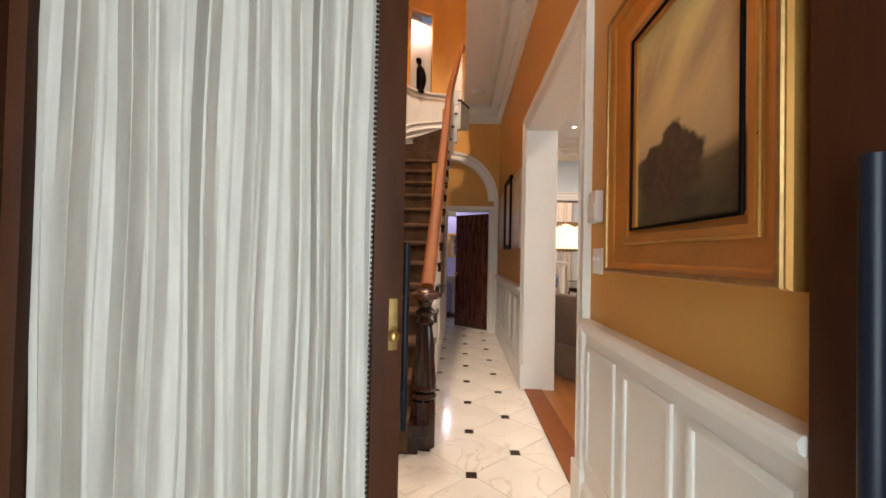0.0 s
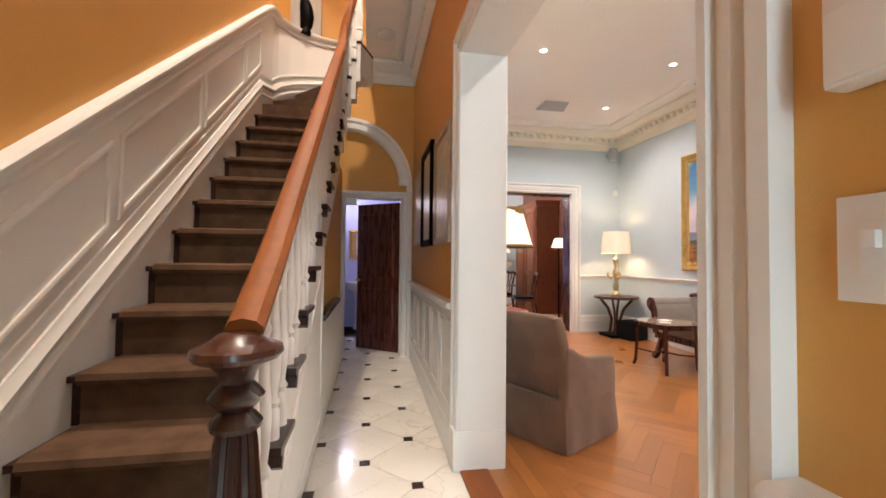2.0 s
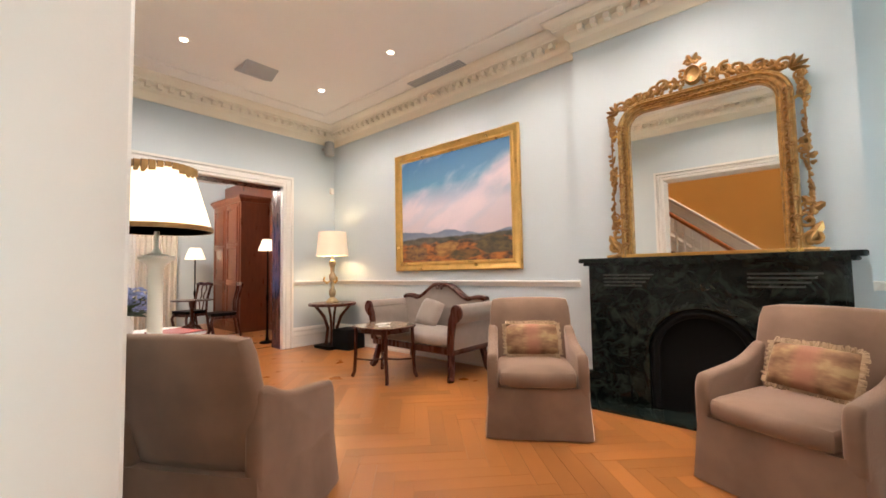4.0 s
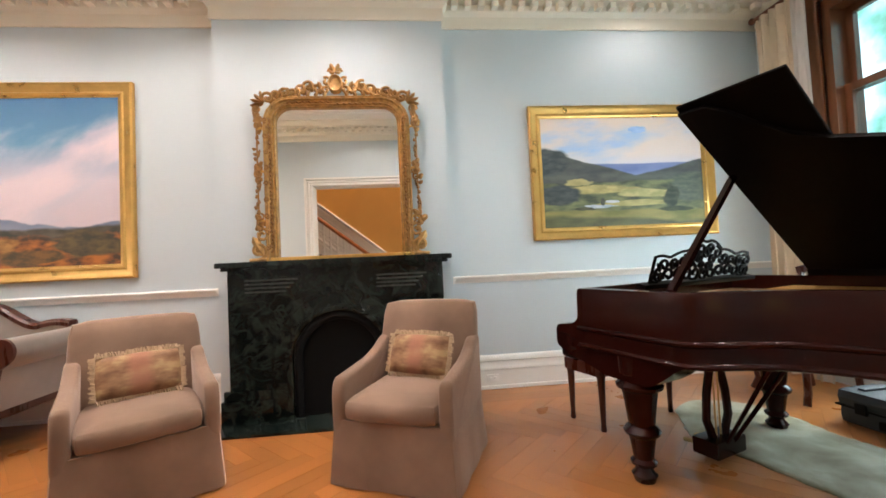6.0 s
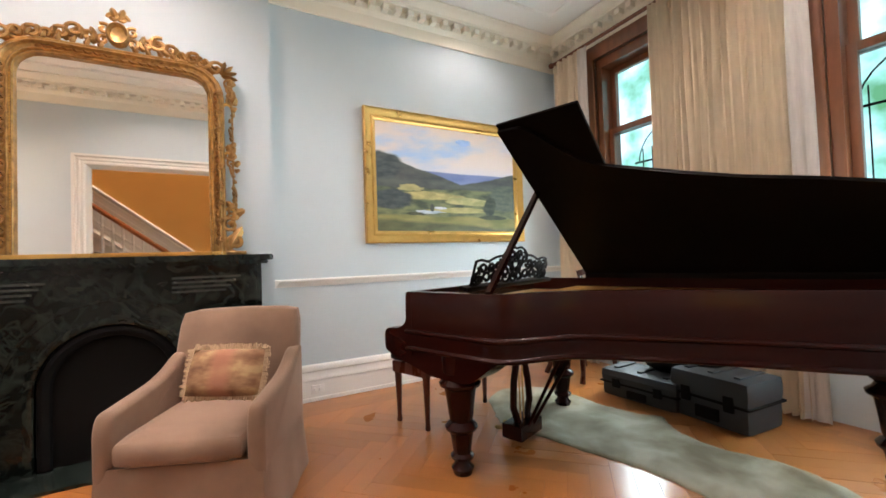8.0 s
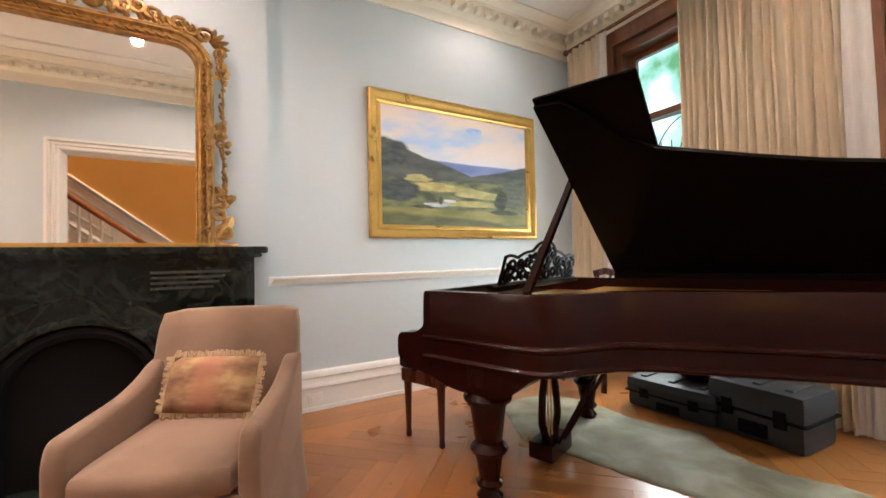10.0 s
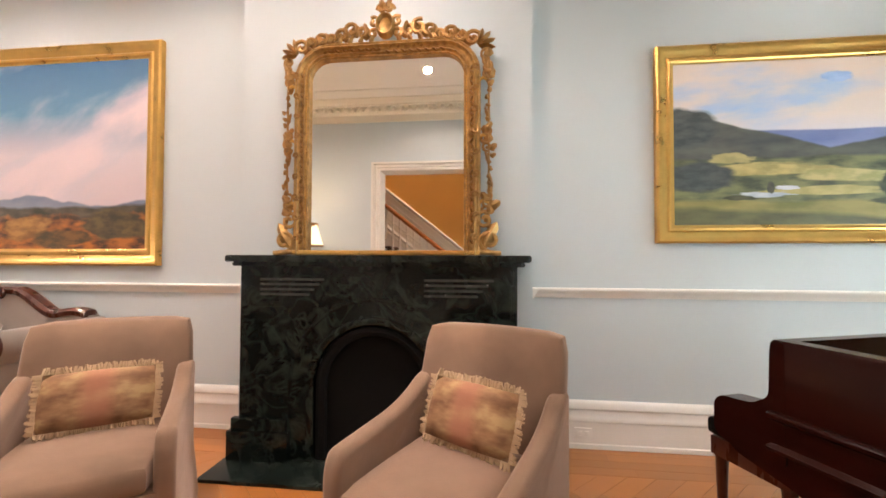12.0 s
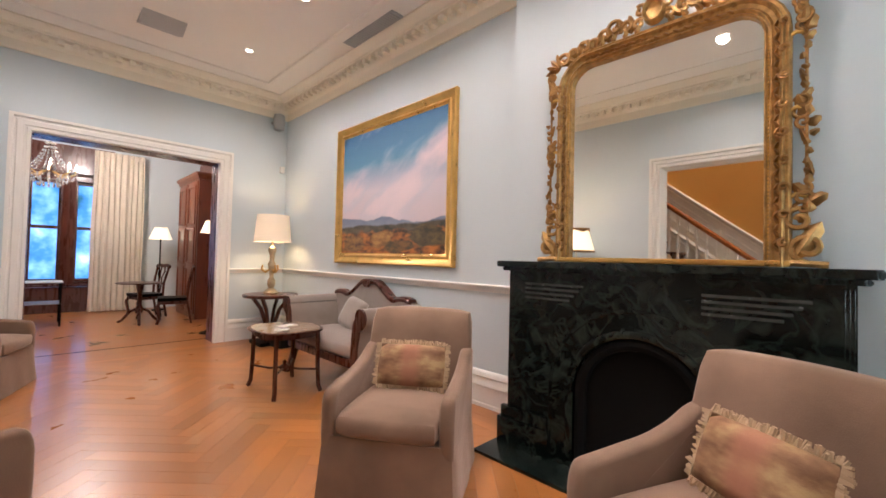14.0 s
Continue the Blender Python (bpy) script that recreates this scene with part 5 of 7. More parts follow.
for x in (-0.022, 0.022):
    part("socket", boxes((x - 0.014, x + 0.014, -0.009, -0.005, -0.014, 0.014), bevel=0.003), M_PLASTIC, ol)

# ceiling fittings
for x, y in SPOTS:
    dl = thing("downlight", pose(x, y, CEIL), "small round recessed ceiling light, lit", "downlight", "parlour downlights")
    bm = bmesh.new()
    lathe(bm, [(0.038, -0.002), (0.06, -0.004), (0.062, 0.0), (0.04, 0.0)], 20)
    part("rim", bm, M_CEIL, dl)
    bm = bmesh.new()
    lathe(bm, [(0.0, -0.005), (0.034, -0.0045), (0.036, -0.002), (0.0, -0.002)], 16)
    part("lens", bm, M_LIT, dl, "glowing lens")
# unseen fitting, added to go with the hall's fill spot
dl = thing("downlight", pose(0.3, 1.4, HALL_CEIL), "small round recessed hall light, added unseen, lit", "downlight")
bm = bmesh.new()
lathe(bm, [(0.0, -0.005), (0.034, -0.0045), (0.036, -0.0), (0.0, -0.0)], 16)
part("lens", bm, M_LIT, dl)
bm = bmesh.new()
lathe(bm, [(0.11, -0.004), (0.115, -0.018), (0.085, -0.026), (0.08, -0.05), (0.045, -0.062), (0.0005, -0.066)], 10)
structure("trim_ceiling_rosette", bm, M_WHITE, "small white plaster rosette on the hall ceiling").location = (0.22, 6.35, HALL_CEIL)
vent = thing("ceiling_vent", pose(2.76, 7.42, CEIL), "white square hipped ceiling air diffuser", "vent")
bm = bmesh.new()
base = [bm.verts.new((x, y, -0.002)) for x, y in ((-0.19, -0.19), (0.19, -0.19), (0.19, 0.19), (-0.19, 0.19))]
tip = [bm.verts.new((x, y, -0.075)) for x, y in ((-0.19, 0.0), (0.19, 0.0))]
bm.faces.new(base)
bm.faces.new((base[0], base[1], tip[1], tip[0]))
bm.faces.new((base[2], base[3], tip[0], tip[1]))
bm.faces.new((base[1], base[2], tip[1]))
bm.faces.new((base[3], base[0], tip[0]))
part("hood", bm, M_GREY, vent, smooth=False)
sv = thing("ceiling_vent", pose(4.34, 5.90, CEIL), "long slatted ceiling air grille", "vent")
part("backing", boxes((-0.09, 0.09, -0.44, 0.44, -0.006, -0.001)), M_GREY, sv)
for i in range(24):
    part("slat", boxes((-0.085, 0.085, -0.43 + i * 0.036, -0.41 + i * 0.036, -0.014, -0.005)), M_GREY, sv)
for x, a in ((4.44, 30), (1.05, -30)):
    sp = thing("wall_speaker", pose(x, RY - 0.13, 3.24, 0, 0, a), "small grey corner loudspeaker below the cornice", "speaker", "corner speakers")
    bm = bmesh.new()
    lathe(bm, [(0.03, -0.13), (0.075, -0.11), (0.085, 0.0), (0.075, 0.11), (0.03, 0.13)], 18)
    part("body", bm, M_GREY, sp)
    part("bracket", boxes((-0.015, 0.015, 0.06, 0.13, -0.02, 0.02), bevel=0.003), M_GREY, sp)
sn = thing("alarm_detector", pose(4.55, RY - 0.03, 2.55), "small white alarm detector on the wall", "sensor")
part("housing", boxes((-0.03, 0.03, -0.03, 0.03, -0.05, 0.05), bevel=0.012), M_PLASTIC, sn)

# ---- seating ----


def softbox(bm, x0, x1, y0, y1, z0, z1, r=0.04, puff=0.02, cuts=5):
    """An upholstered block: rounded edges and slightly domed faces."""
    n = cuts
    r_ = bmesh.ops.create_grid(bm, x_segments=1, y_segments=1, size=0.5)
    bmesh.ops.delete(bm, geom=r_["verts"], context="VERTS")
    vs = bmesh.ops.create_cube(bm, size=2)["verts"]
    es = list({e for v in vs for e in v.link_edges})
    before = set(bm.verts) - set(vs)
    bmesh.ops.subdivide_edges(bm, edges=es, cuts=n, use_grid_fill=True)
    mine = [v for v in bm.verts if v not in before]
    hx, hy, hz = (x1 - x0) / 2, (y1 - y0) / 2, (z1 - z0) / 2
    cx, cy, cz_ = (x0 + x1) / 2, (y0 + y1) / 2, (z0 + z1) / 2
    for v in mine:
        a = v.co.copy()
        p = Vector((a.x * hx, a.y * hy, a.z * hz))
        core = Vector((max(-hx + r, min(hx - r, p.x)), max(-hy + r, min(hy - r, p.y)), max(-hz + r, min(hz - r, p.z))))
        d = p - core
        if d.length > 1e-6:
            p = core + d.normalized() * r
        f = puff
        if abs(a.z) > 0.99:
            p.z += math.copysign(f * (1 - a.x ** 2) * (1 - a.y ** 2), a.z)
        if abs(a.y) > 0.99:
            p.y += math.copysign(f * (1 - a.x ** 2) * (1 - a.z ** 2), a.y)
        if abs(a.x) > 0.99:
            p.x += math.copysign(f * (1 - a.y ** 2) * (1 - a.z ** 2), a.x)
        v.co = p + Vector((cx, cy, cz_))
    return mine


def rounded(outline, r=0.03, n=4):
    """Rounds the corners of a flat outline."""
    out = []
    m = len(outline)
    for i in range(m):
        p, a, b = Vector(outline[i]), Vector(outline[i - 1]), Vector(outline[(i + 1) % m])
        d1, d2 = (a - p), (b - p)
        k = min(r, d1.length * 0.45, d2.length * 0.45)
        s, e = p + d1.normalized() * k, p + d2.normalized() * k
        for j in range(n + 1):
            t = j / n
            out.append(tuple((1 - t) ** 2 * s + 2 * t * (1 - t) * p + t * t * e))
    return out


def padded_x(bm, outline, x0, x1, r):
    """A flat (y, z) outline raised from x0 to x1 with its rims rolled over by r."""
    n = len(outline)
    area = sum(outline[i - 1][0] * outline[i][1] - outline[i][0] * outline[i - 1][1] for i in range(n))
    sgn = 1 if area > 0 else -1
    normals = []
    for i in range(n):
        (ay, az), (by, bz) = outline[i - 1], outline[(i + 1) % n]
        ln = math.hypot(by - ay, bz - az) or 1
        normals.append((sgn * (bz - az) / ln, -sgn * (by - ay) / ln))
    rings = []
    for k in range(10):
        a = math.pi / 2 * (k if k < 5 else 9 - k) / 4
        x = x0 + r * (1 - math.cos(a)) if k < 5 else x1 - r * (1 - math.cos(a))
        inset = r * (1 - math.sin(a))
        rings.append([bm.verts.new((x, y - ny * inset, z - nz * inset)) for (y, z), (ny, nz) in zip(outline, normals)])
    for a, b in zip(rings, rings[1:]):
        for i in range(n):
            bm.faces.new((a[i], a[(i + 1) % n], b[(i + 1) % n], b[i]))
    bm.faces.new(rings[0])
    bm.faces.new(rings[-1][::-1])


def armchair(m, label):
    """Skirted velvet armchair; it faces local -y."""
    c = thing("armchair", m, label, "armchair", "velvet armchairs")
    W, D = 0.345, 0.34
    bm = bmesh.new()
    rows = []
    n = 14
    for f in (0, 0.25, 0.6, 1.0):
        z = 0.008 + f * 0.335
        k = 1.06 - 0.075 * f
        ring = []
        for i in range(4 * n):
            side, t = divmod(i, n)
            t = t / n * 2 - 1
            x, y = ((t, -1), (1, t), (-t, 1), (-1, -t))[side]
            wob = 1 + (1 - f) * (0.010 * math.sin(9 * t + side) + (0.012 if abs(abs(t) - 0.93) < 0.05 else 0))
            rr = max(0.0, (abs(x) + abs(y) - 1.86)) * 0.2
            ring.append(bm.verts.new((W * x * k * wob * (1 - rr), (D * y + 0.0) * k * wob * (1 - rr), z)))
        rows.append(ring)
    for a, b in zip(rows, rows[1:]):
        for i in range(4 * n):
            bm.faces.new((a[i], a[(i + 1) % (4 * n)], b[(i + 1) % (4 * n)], b[i]))
    bm.faces.new(rows[-1])
    bm.faces.new(rows[0][::-1])
    part("skirt", bm, M_VELVET, c, "taupe velvet skirt with corner pleats")
    bm = bmesh.new()
    softbox(bm, -0.265, 0.265, -0.355, 0.24, 0.335, 0.46, 0.045, 0.018)
    part("seat_cushion", bm, M_VELVET, c, "plump taupe velvet cushion")
    for s in (-1, 1):
        bm = bmesh.new()
        o = rounded([(-0.337, 0.25), (-0.339, 0.49), (-0.315, 0.562), (-0.15, 0.580), (0.03, 0.600), (0.15, 0.636), (0.24, 0.685), (0.33, 0.70), (0.33, 0.25)], 0.06, 5)
        x0, x1 = (0.268, 0.343) if s > 0 else (-0.343, -0.268)
        padded_x(bm, o, x0, x1, 0.026)
        part("arm", bm, M_VELVET, c)
    bm = bmesh.new()
    mine = softbox(bm, -0.315, 0.315, -0.06, 0.06, 0.0, 0.64, 0.04, 0.010, 7)
    for v in mine:
        f = v.co.z / 0.64
        v.co.x *= 1.04 - 0.02 * f
        v.co.y += 0.235 + 0.16 * f + 0.02 * (v.co.x / 0.3) ** 2 * -1
        v.co.z = 0.31 + v.co.z * 0.93
    part("backrest", bm, M_VELVET, c, "raked velvet backrest")
    return c


def throw_pillow(m, w, h, material, label, fringe=None, d=0.055):
    p = thing("cushion", m, label, "cushion")
    bm = bmesh.new()
    n = 12
    sides = []
    for s in (-1, 1):
        grid = []
        for j in range(n + 1):
            row = []
            for i in range(n + 1):
                u, v = i / n * 2 - 1, j / n * 2 - 1
                pin = 1 - 0.06 * (u * u * v * v)
                bulge = d * ((1 - u ** 4) * (1 - v ** 4)) ** 0.55
                row.append(bm.verts.new((w / 2 * u * pin, s * bulge, h / 2 * v * pin)))
            grid.append(row)
        for a, b in zip(grid, grid[1:]):
            for i in range(n):
                bm.faces.new((a[i], a[i + 1], b[i + 1], b[i]))
        sides.append(grid)
    bmesh.ops.remove_doubles(bm, verts=bm.verts, dist=0.0005)
    part("cover", bm, material, p)
    if fringe:
        bm = bmesh.new()
        rnd_ = random.Random(8)
        per = [(u, -1, 0, -1) for u in np.linspace(-1, 1, 60)] + [(1, v, 1, 0) for v in np.linspace(-1, 1, 36)] + [(-u, 1, 0, 1) for u in np.linspace(-1, 1, 60)] + [(-1, -v, -1, 0) for v in np.linspace(-1, 1, 36)]
        for u, v, ox, oz in per:
            x, z = w / 2 * u * 0.97, h / 2 * v * 0.97
            ln = rnd_.uniform(0.020, 0.034)
            dx, dy, dz = ox * ln + rnd_.uniform(-0.008, 0.008), rnd_.uniform(-0.014, 0.014), oz * ln + rnd_.uniform(-0.008, 0.008)
            box(bm, -0.0035, 0.0035, -0.004, 0.004, 0, 1)
            vs = list(bm.verts)[-8:]
            q = Vector((dx, dy, dz)).to_track_quat("Z", "Y").to_matrix()
            for vv in vs:
                vv.co = q @ Vector((vv.co.x, vv.co.y, vv.co.z * ln)) + Vector((x, 0, z))
        part("fringe", bm, fringe, p, "looped cream fringe", kind="stuff")
    return p


M_TAPESTRY = mat("gold_rose_tapestry", (0.36, 0.22, 0.12), 0.7, 0.3, 9, 0.4, 220, spec=0.25, stretch=(1, 1, 2.2))
_nt = M_TAPESTRY.node_tree
_n, _l = _nt.nodes, _nt.links.new
_r = _n.new("ShaderNodeValToRGB")
_r.color_ramp.elements.new(0.5)
for _e, (_p, _c) in zip(_r.color_ramp.elements, ((0.34, (0.16, 0.08, 0.042)), (0.5, (0.27, 0.15, 0.078)), (0.66, (0.40, 0.27, 0.135)))):
    _e.position, _e.color = _p, (*_c, 1)
_l(_n["Noise Texture"].outputs[0], _r.inputs[0])
_s = _n.new("ShaderNodeSeparateXYZ")
_l(_n["Texture Coordinate"].outputs["Object"], _s.inputs[0])
_a = _n.new("ShaderNodeMath")
_a.operation = "ABSOLUTE"
_l(_s.outputs[0], _a.inputs[0])
_k = _n.new("ShaderNodeMapRange")
_k.inputs["From Min"].default_value, _k.inputs["From Max"].default_value, _k.inputs["To Min"].default_value, _k.inputs["To Max"].default_value = 0.03, 0.075, 0.75, 0
_l(_a.outputs[0], _k.inputs[0])
_m = _n.new("ShaderNodeMix")
_m.data_type = "RGBA"
_l(_k.outputs[0], _m.inputs["Factor"])
_l(_r.outputs[0], _m.inputs["A"])
_m.inputs["B"].default_value = (0.33, 0.14, 0.085, 1)
_l(_m.outputs["Result"], _n["Principled BSDF"].inputs["Base Color"])
M_FRINGE = mat("cream_fringe", (0.44, 0.31, 0.19), 0.9, 0.15)


def facing(dx, dy):
    """The turn that makes local -y look along (dx, dy)."""
    return math.degrees(math.atan2(dx, -dy))


CH_L, CH_R, CH_D, CH_E = (3.42, 4.14, -57.0), (3.41, 2.615, -113.0), (1.49, 4.70, facing(0.87, 0.5)), (1.52, 7.62, facing(0.9, -0.3))
for (x, y, a), lab in ((CH_L, "taupe velvet skirted armchair with a fringed cushion"), (CH_R, "taupe velvet skirted armchair beside the dark fireplace"), (CH_D, "taupe velvet skirted armchair seen from behind"), (CH_E, "taupe velvet armchair near the rear opening")):
    armchair(pose(x, y, 0, 0, 0, a), lab)
for (x, y, a), tw in ((CH_L, 3), (CH_R, -9)):
    throw_pillow(pose(x, y, 0, 0, 0, a) @ pose(0.0, 0.115, 0.60, -22, 0, tw), 0.41, 0.245, M_TAPESTRY, "fringed gold and rose tapestry cushion", M_FRINGE)

# settee: faces west
SET = pose(4.20, 5.95, 0, 0, 0, -90) @ Matrix.Diagonal((0.87, 1, 1, 1))
settee = thing("settee", SET, "grey-beige camelback settee with carved dark wood trim", "sofa")
SWD = 0.80


def camel(x):
    u = abs(x) / SWD
    if u < 0.12:
        return 0.985
    if u < 0.62:
        t = (u - 0.12) / 0.5
        return 0.985 - 0.165 * (3 * t * t - 2 * t ** 3)
    return 0.82 + 0.025 * math.sin((u - 0.62) / 0.38 * math.pi)


xs = [(-1 + 2 * i / 40) * (SWD - 0.03) for i in range(41)]
bm = bmesh.new()
prism_y(bm, [(x, camel(x) - 0.02) for x in xs] + [(SWD - 0.03, 0.36), (-SWD + 0.03, 0.36)], 0.22, 0.34)
bmesh.ops.bevel(bm, geom=[e for e in bm.edges if abs(e.verts[0].co.y - e.verts[1].co.y) < 1e-5], offset=0.02, segments=2, affect="EDGES")
part("backrest", bm, M_DAMASK, settee, "camelback damask backrest")
bm = bmesh.new()
sweep(bm, [(x, 0.255, camel(x)) for x in xs], [(-0.045, -0.03), (-0.05, 0.0), (-0.03, 0.02), (0.03, 0.02), (0.05, 0.0), (0.045, -0.03)])
part("crest_rail", bm, M_MAHOG, settee, "carved dark mahogany crest rail")
bm = bmesh.new()
spiral(bm, -0.03, 0.955, 0.045, 1.1, 0.012, 0.2, 0, 1)
spiral(bm, 0.03, 0.955, 0.045, 1.1, 0.012, 0.2, math.pi, -1)
part("carved_crest", bm, M_MAHOG, settee, "carved scroll crest")
bm = bmesh.new()
softbox(bm, -SWD + 0.11, SWD - 0.11, -0.36, 0.24, 0.34, 0.475, 0.05, 0.025, 7)
part("seat_cushion", bm, M_DAMASK, settee)
part("seat_rail", boxes((-SWD + 0.06, SWD - 0.06, -0.35, 0.32, 0.27, 0.345), bevel=0.012), M_MAHOG, settee, "dark mahogany seat rail")
for s in (-1, 1):
    bm = bmesh.new()
    o = [(0.66, 0.33), (0.68, 0.55), (0.70, 0.66), (0.74, 0.72)]
    for i in range(11):
        a = math.pi * 0.95 - i * math.pi * 1.25 / 10
        o.append((0.815 + 0.085 * math.cos(a), 0.715 + 0.085 * math.sin(a)))
    o += [(0.80, 0.60), (0.765, 0.45), (0.76, 0.33)]
    prism_y(bm, [(s * x, z) for x, z in o], -0.34, 0.30)
    part("arm", bm, M_DAMASK, settee, "outward scrolled damask arm")
    bm = bmesh.new()
    prism_y(bm, [(s * (0.76 + (x - 0.76) * 1.0), z) for x, z in o], -0.362, -0.34)
    bmesh.ops.inset_region(bm, faces=[f for f in bm.faces if f.normal.y < -0.9 or f.calc_center_median().y < -0.361], thickness=0.02, depth=-0.008)
    part("arm_facing", bm, M_MAHOG, settee, "carved dark arm facing")
    for y in (-0.29, 0.27):
        bm = bmesh.new()
        path = [(s * 0.66, y, 0.28), (s * 0.68, y + (-0.02 if y < 0 else 0.02), 0.18), (s * 0.70, y + (-0.05 if y < 0 else 0.04), 0.06), (s * 0.73, y + (-0.085 if y < 0 else 0.06), 0.012)]
        sweep(bm, path, [(-0.03, -0.03), (0.03, -0.03), (0.03, 0.03), (-0.03, 0.03)], up=(0.2, 1, 0))
        part("leg", bm, M_MAHOG, settee, "dark sabre leg")
throw_pillow(pose(4.20, 5.95, 0, 0, 0, -90) @ pose(-0.06, 0.07, 0.645, -24, 12, 0), 0.35, 0.33, M_DAMASK, "grey-beige square cushion leaning on the settee")

# tea table
tea = thing("tea_table", pose(3.58, 6.06, 0), "small dark mahogany tea table with a scalloped top", "table")
o = []
for i in range(48):
    a = 2 * math.pi * i / 48
    r = 0.335 * (1 + 0.05 * math.cos(4 * a + math.pi))
    o.append((r * math.cos(a) * 0.92, r * math.sin(a) * 1.05))
bm = bmesh.new()
prism(bm, o, 0.548, 0.566)
prism(bm, [(x * 1.015, y * 1.015) for x, y in o], 0.552, 0.562)
part("tabletop", bm, M_MAHOG, tea)
bm = bmesh.new()
prism(bm, [(x * 0.93, y * 0.93) for x, y in o], 0.566, 0.5685)
part("tray_inlay", bm, mat("pale_marquetry_tray", (0.42, 0.30, 0.20), 0.12, 0.35, 9, coat=0.5), tea, "glossy inlaid tray surface")
bm = bmesh.new()
prism(bm, [(x * 0.84, y * 0.84) for x, y in o], 0.50, 0.548)
part("apron", bm, M_MAHOG, tea)
for sx in (-1, 1):
    for sy in (-1, 1):
        bm = bmesh.new()
        sweep(bm, [(sx * 0.19, sy * 0.25, 0.545), (sx * 0.195, sy * 0.255, 0.25), (sx * 0.20, sy * 0.27, 0.06), (sx * 0.215, sy * 0.29, 0.004)], [(-0.013, -0.013), (0.013, -0.013), (0.013, 0.013), (-0.013, 0.013)], up=(1, 0.2, 0))
        part("leg", bm, M_MAHOG, tea)
        bm = bmesh.new()
        tube(bm, [(sx * 0.197, sy * 0.258, 0.20), (sx * 0.10, sy * 0.10, 0.185), (0, 0, 0.20)], 0.010, 8)
        part("stretcher", bm, M_MAHOG, tea)
bm = bmesh.new()
lathe(bm, [(0.03, 0.17), (0.045, 0.19), (0.04, 0.21), (0.015, 0.23), (0.02, 0.25), (0.0, 0.27)], 14)
part("stretcher_finial", bm, M_MAHOG, tea)
for x, y, w, h, a in ((0.04, 0.06, 0.16, 0.11, 20), (-0.08, -0.1, 0.12, 0.09, -35)):
    pp = part("paper_card", boxes((-w / 2, w / 2, -h / 2, h / 2, 0, 0.004)), M_PLASTIC)
    pp.matrix_world = pose(3.58 + x, 6.06 + y, 0.569, 0, 0, a)
    tagged(pp, "white paper card lying on the tea table", "paper", "cards on the tea table")

# side table with lamp
side = thing("side_table", pose(4.255, 8.07, 0), "dark round side table on curved supports", "table")
bm = bmesh.new()
lathe(bm, [(0.345, 0.645), (0.36, 0.652), (0.365, 0.675), (0.355, 0.69), (0.0, 0.692)], 40)
part("tabletop", bm, M_MAHOG, side)
part("plinth", boxes((-0.20, 0.20, -0.20, 0.20, 0.001, 0.05), bevel=0.008), M_EBONY, side)
for i in range(4):
    a = math.pi / 4 + i * math.pi / 2
    bm = bmesh.new()
    sweep(bm, [(0.10 * math.cos(a), 0.10 * math.sin(a), 0.05), (0.07 * math.cos(a), 0.07 * math.sin(a), 0.30), (0.13 * math.cos(a), 0.13 * math.sin(a), 0.48), (0.27 * math.cos(a), 0.27 * math.sin(a), 0.655)], [(-0.022, -0.016), (0.022, -0.016), (0.022, 0.016), (-0.022, 0.016)], up=(-math.sin(a), math.cos(a), 0.1))
    part("curved_support", bm, M_MAHOG, side)
sub = part("subwoofer", boxes((-0.17, 0.17, -0.17, 0.17, 0.0, 0.30), bevel=0.012), M_BLACK)
sub.matrix_world = pose(4.36, 7.80, 0.001, 0, 0, 8)
tagged(sub, "black boxy loudspeaker under the side table", "speaker")


def shade(bm, r0, r1, z0, z1, n=32, flute=0.0, t=0.004):
    rings = []
    for r, z in ((r0, z0), (r1, z1), (r1 - t, z1), (r0 - t, z0)):
        rings.append([bm.verts.new((r * (1 + flute * (i % 2)) * math.cos(2 * math.pi * i / n), r * (1 + flute * (i % 2)) * math.sin(2 * math.pi * i / n), z)) for i in range(n)])
    rings.append(rings[0])
    for a, b in zip(rings, rings[1:]):
        for i in range(n):
            bm.faces.new((a[i], a[(i + 1) % n], b[(i + 1) % n], b[i]))


tl = thing("table_lamp", pose(4.255, 8.07, 0.693), "gilt candelabrum table lamp with a cream drum shade, lit", "lamp")
bm = bmesh.new()
shade(bm, 0.245, 0.21, 0.725, 1.10)
part("shade", bm, M_SHADE, tl, "cream drum lampshade glowing warm")
bm = bmesh.new()
lathe(bm, [(0.095, 0.0), (0.10, 0.02), (0.07, 0.05), (0.035, 0.08), (0.05, 0.12), (0.055, 0.18), (0.03, 0.22), (0.028, 0.32), (0.05, 0.36), (0.055, 0.42), (0.03, 0.46), (0.035, 0.55), (0.055, 0.60), (0.05, 0.64), (0.018, 0.67), (0.012, 0.76)], 20)
part("stem", bm, mat("antiqued_silver_gilt", (0.52, 0.42, 0.27), 0.35, 0.35, 20, metal=0.8), tl, "antiqued gilt turned stem")
for i in range(3):
    a = 0.5 + i * 2 * math.pi / 3
    bm = bmesh.new()
    sweep(bm, [(0.03 * math.cos(a), 0.03 * math.sin(a), 0.34), (0.08 * math.cos(a), 0.08 * math.sin(a), 0.30), (0.13 * math.cos(a), 0.13 * math.sin(a), 0.34), (0.12 * math.cos(a), 0.12 * math.sin(a), 0.40)], circle(0.012, 6), up=(-math.sin(a), math.cos(a), 0.1))
    part("arm", bm, M_GOLD, tl)
lamp("table_lamp_bulb", "POINT", pose(4.255, 8.07, 1.58), 16, (1, 0.74, 0.45), size=0.05)

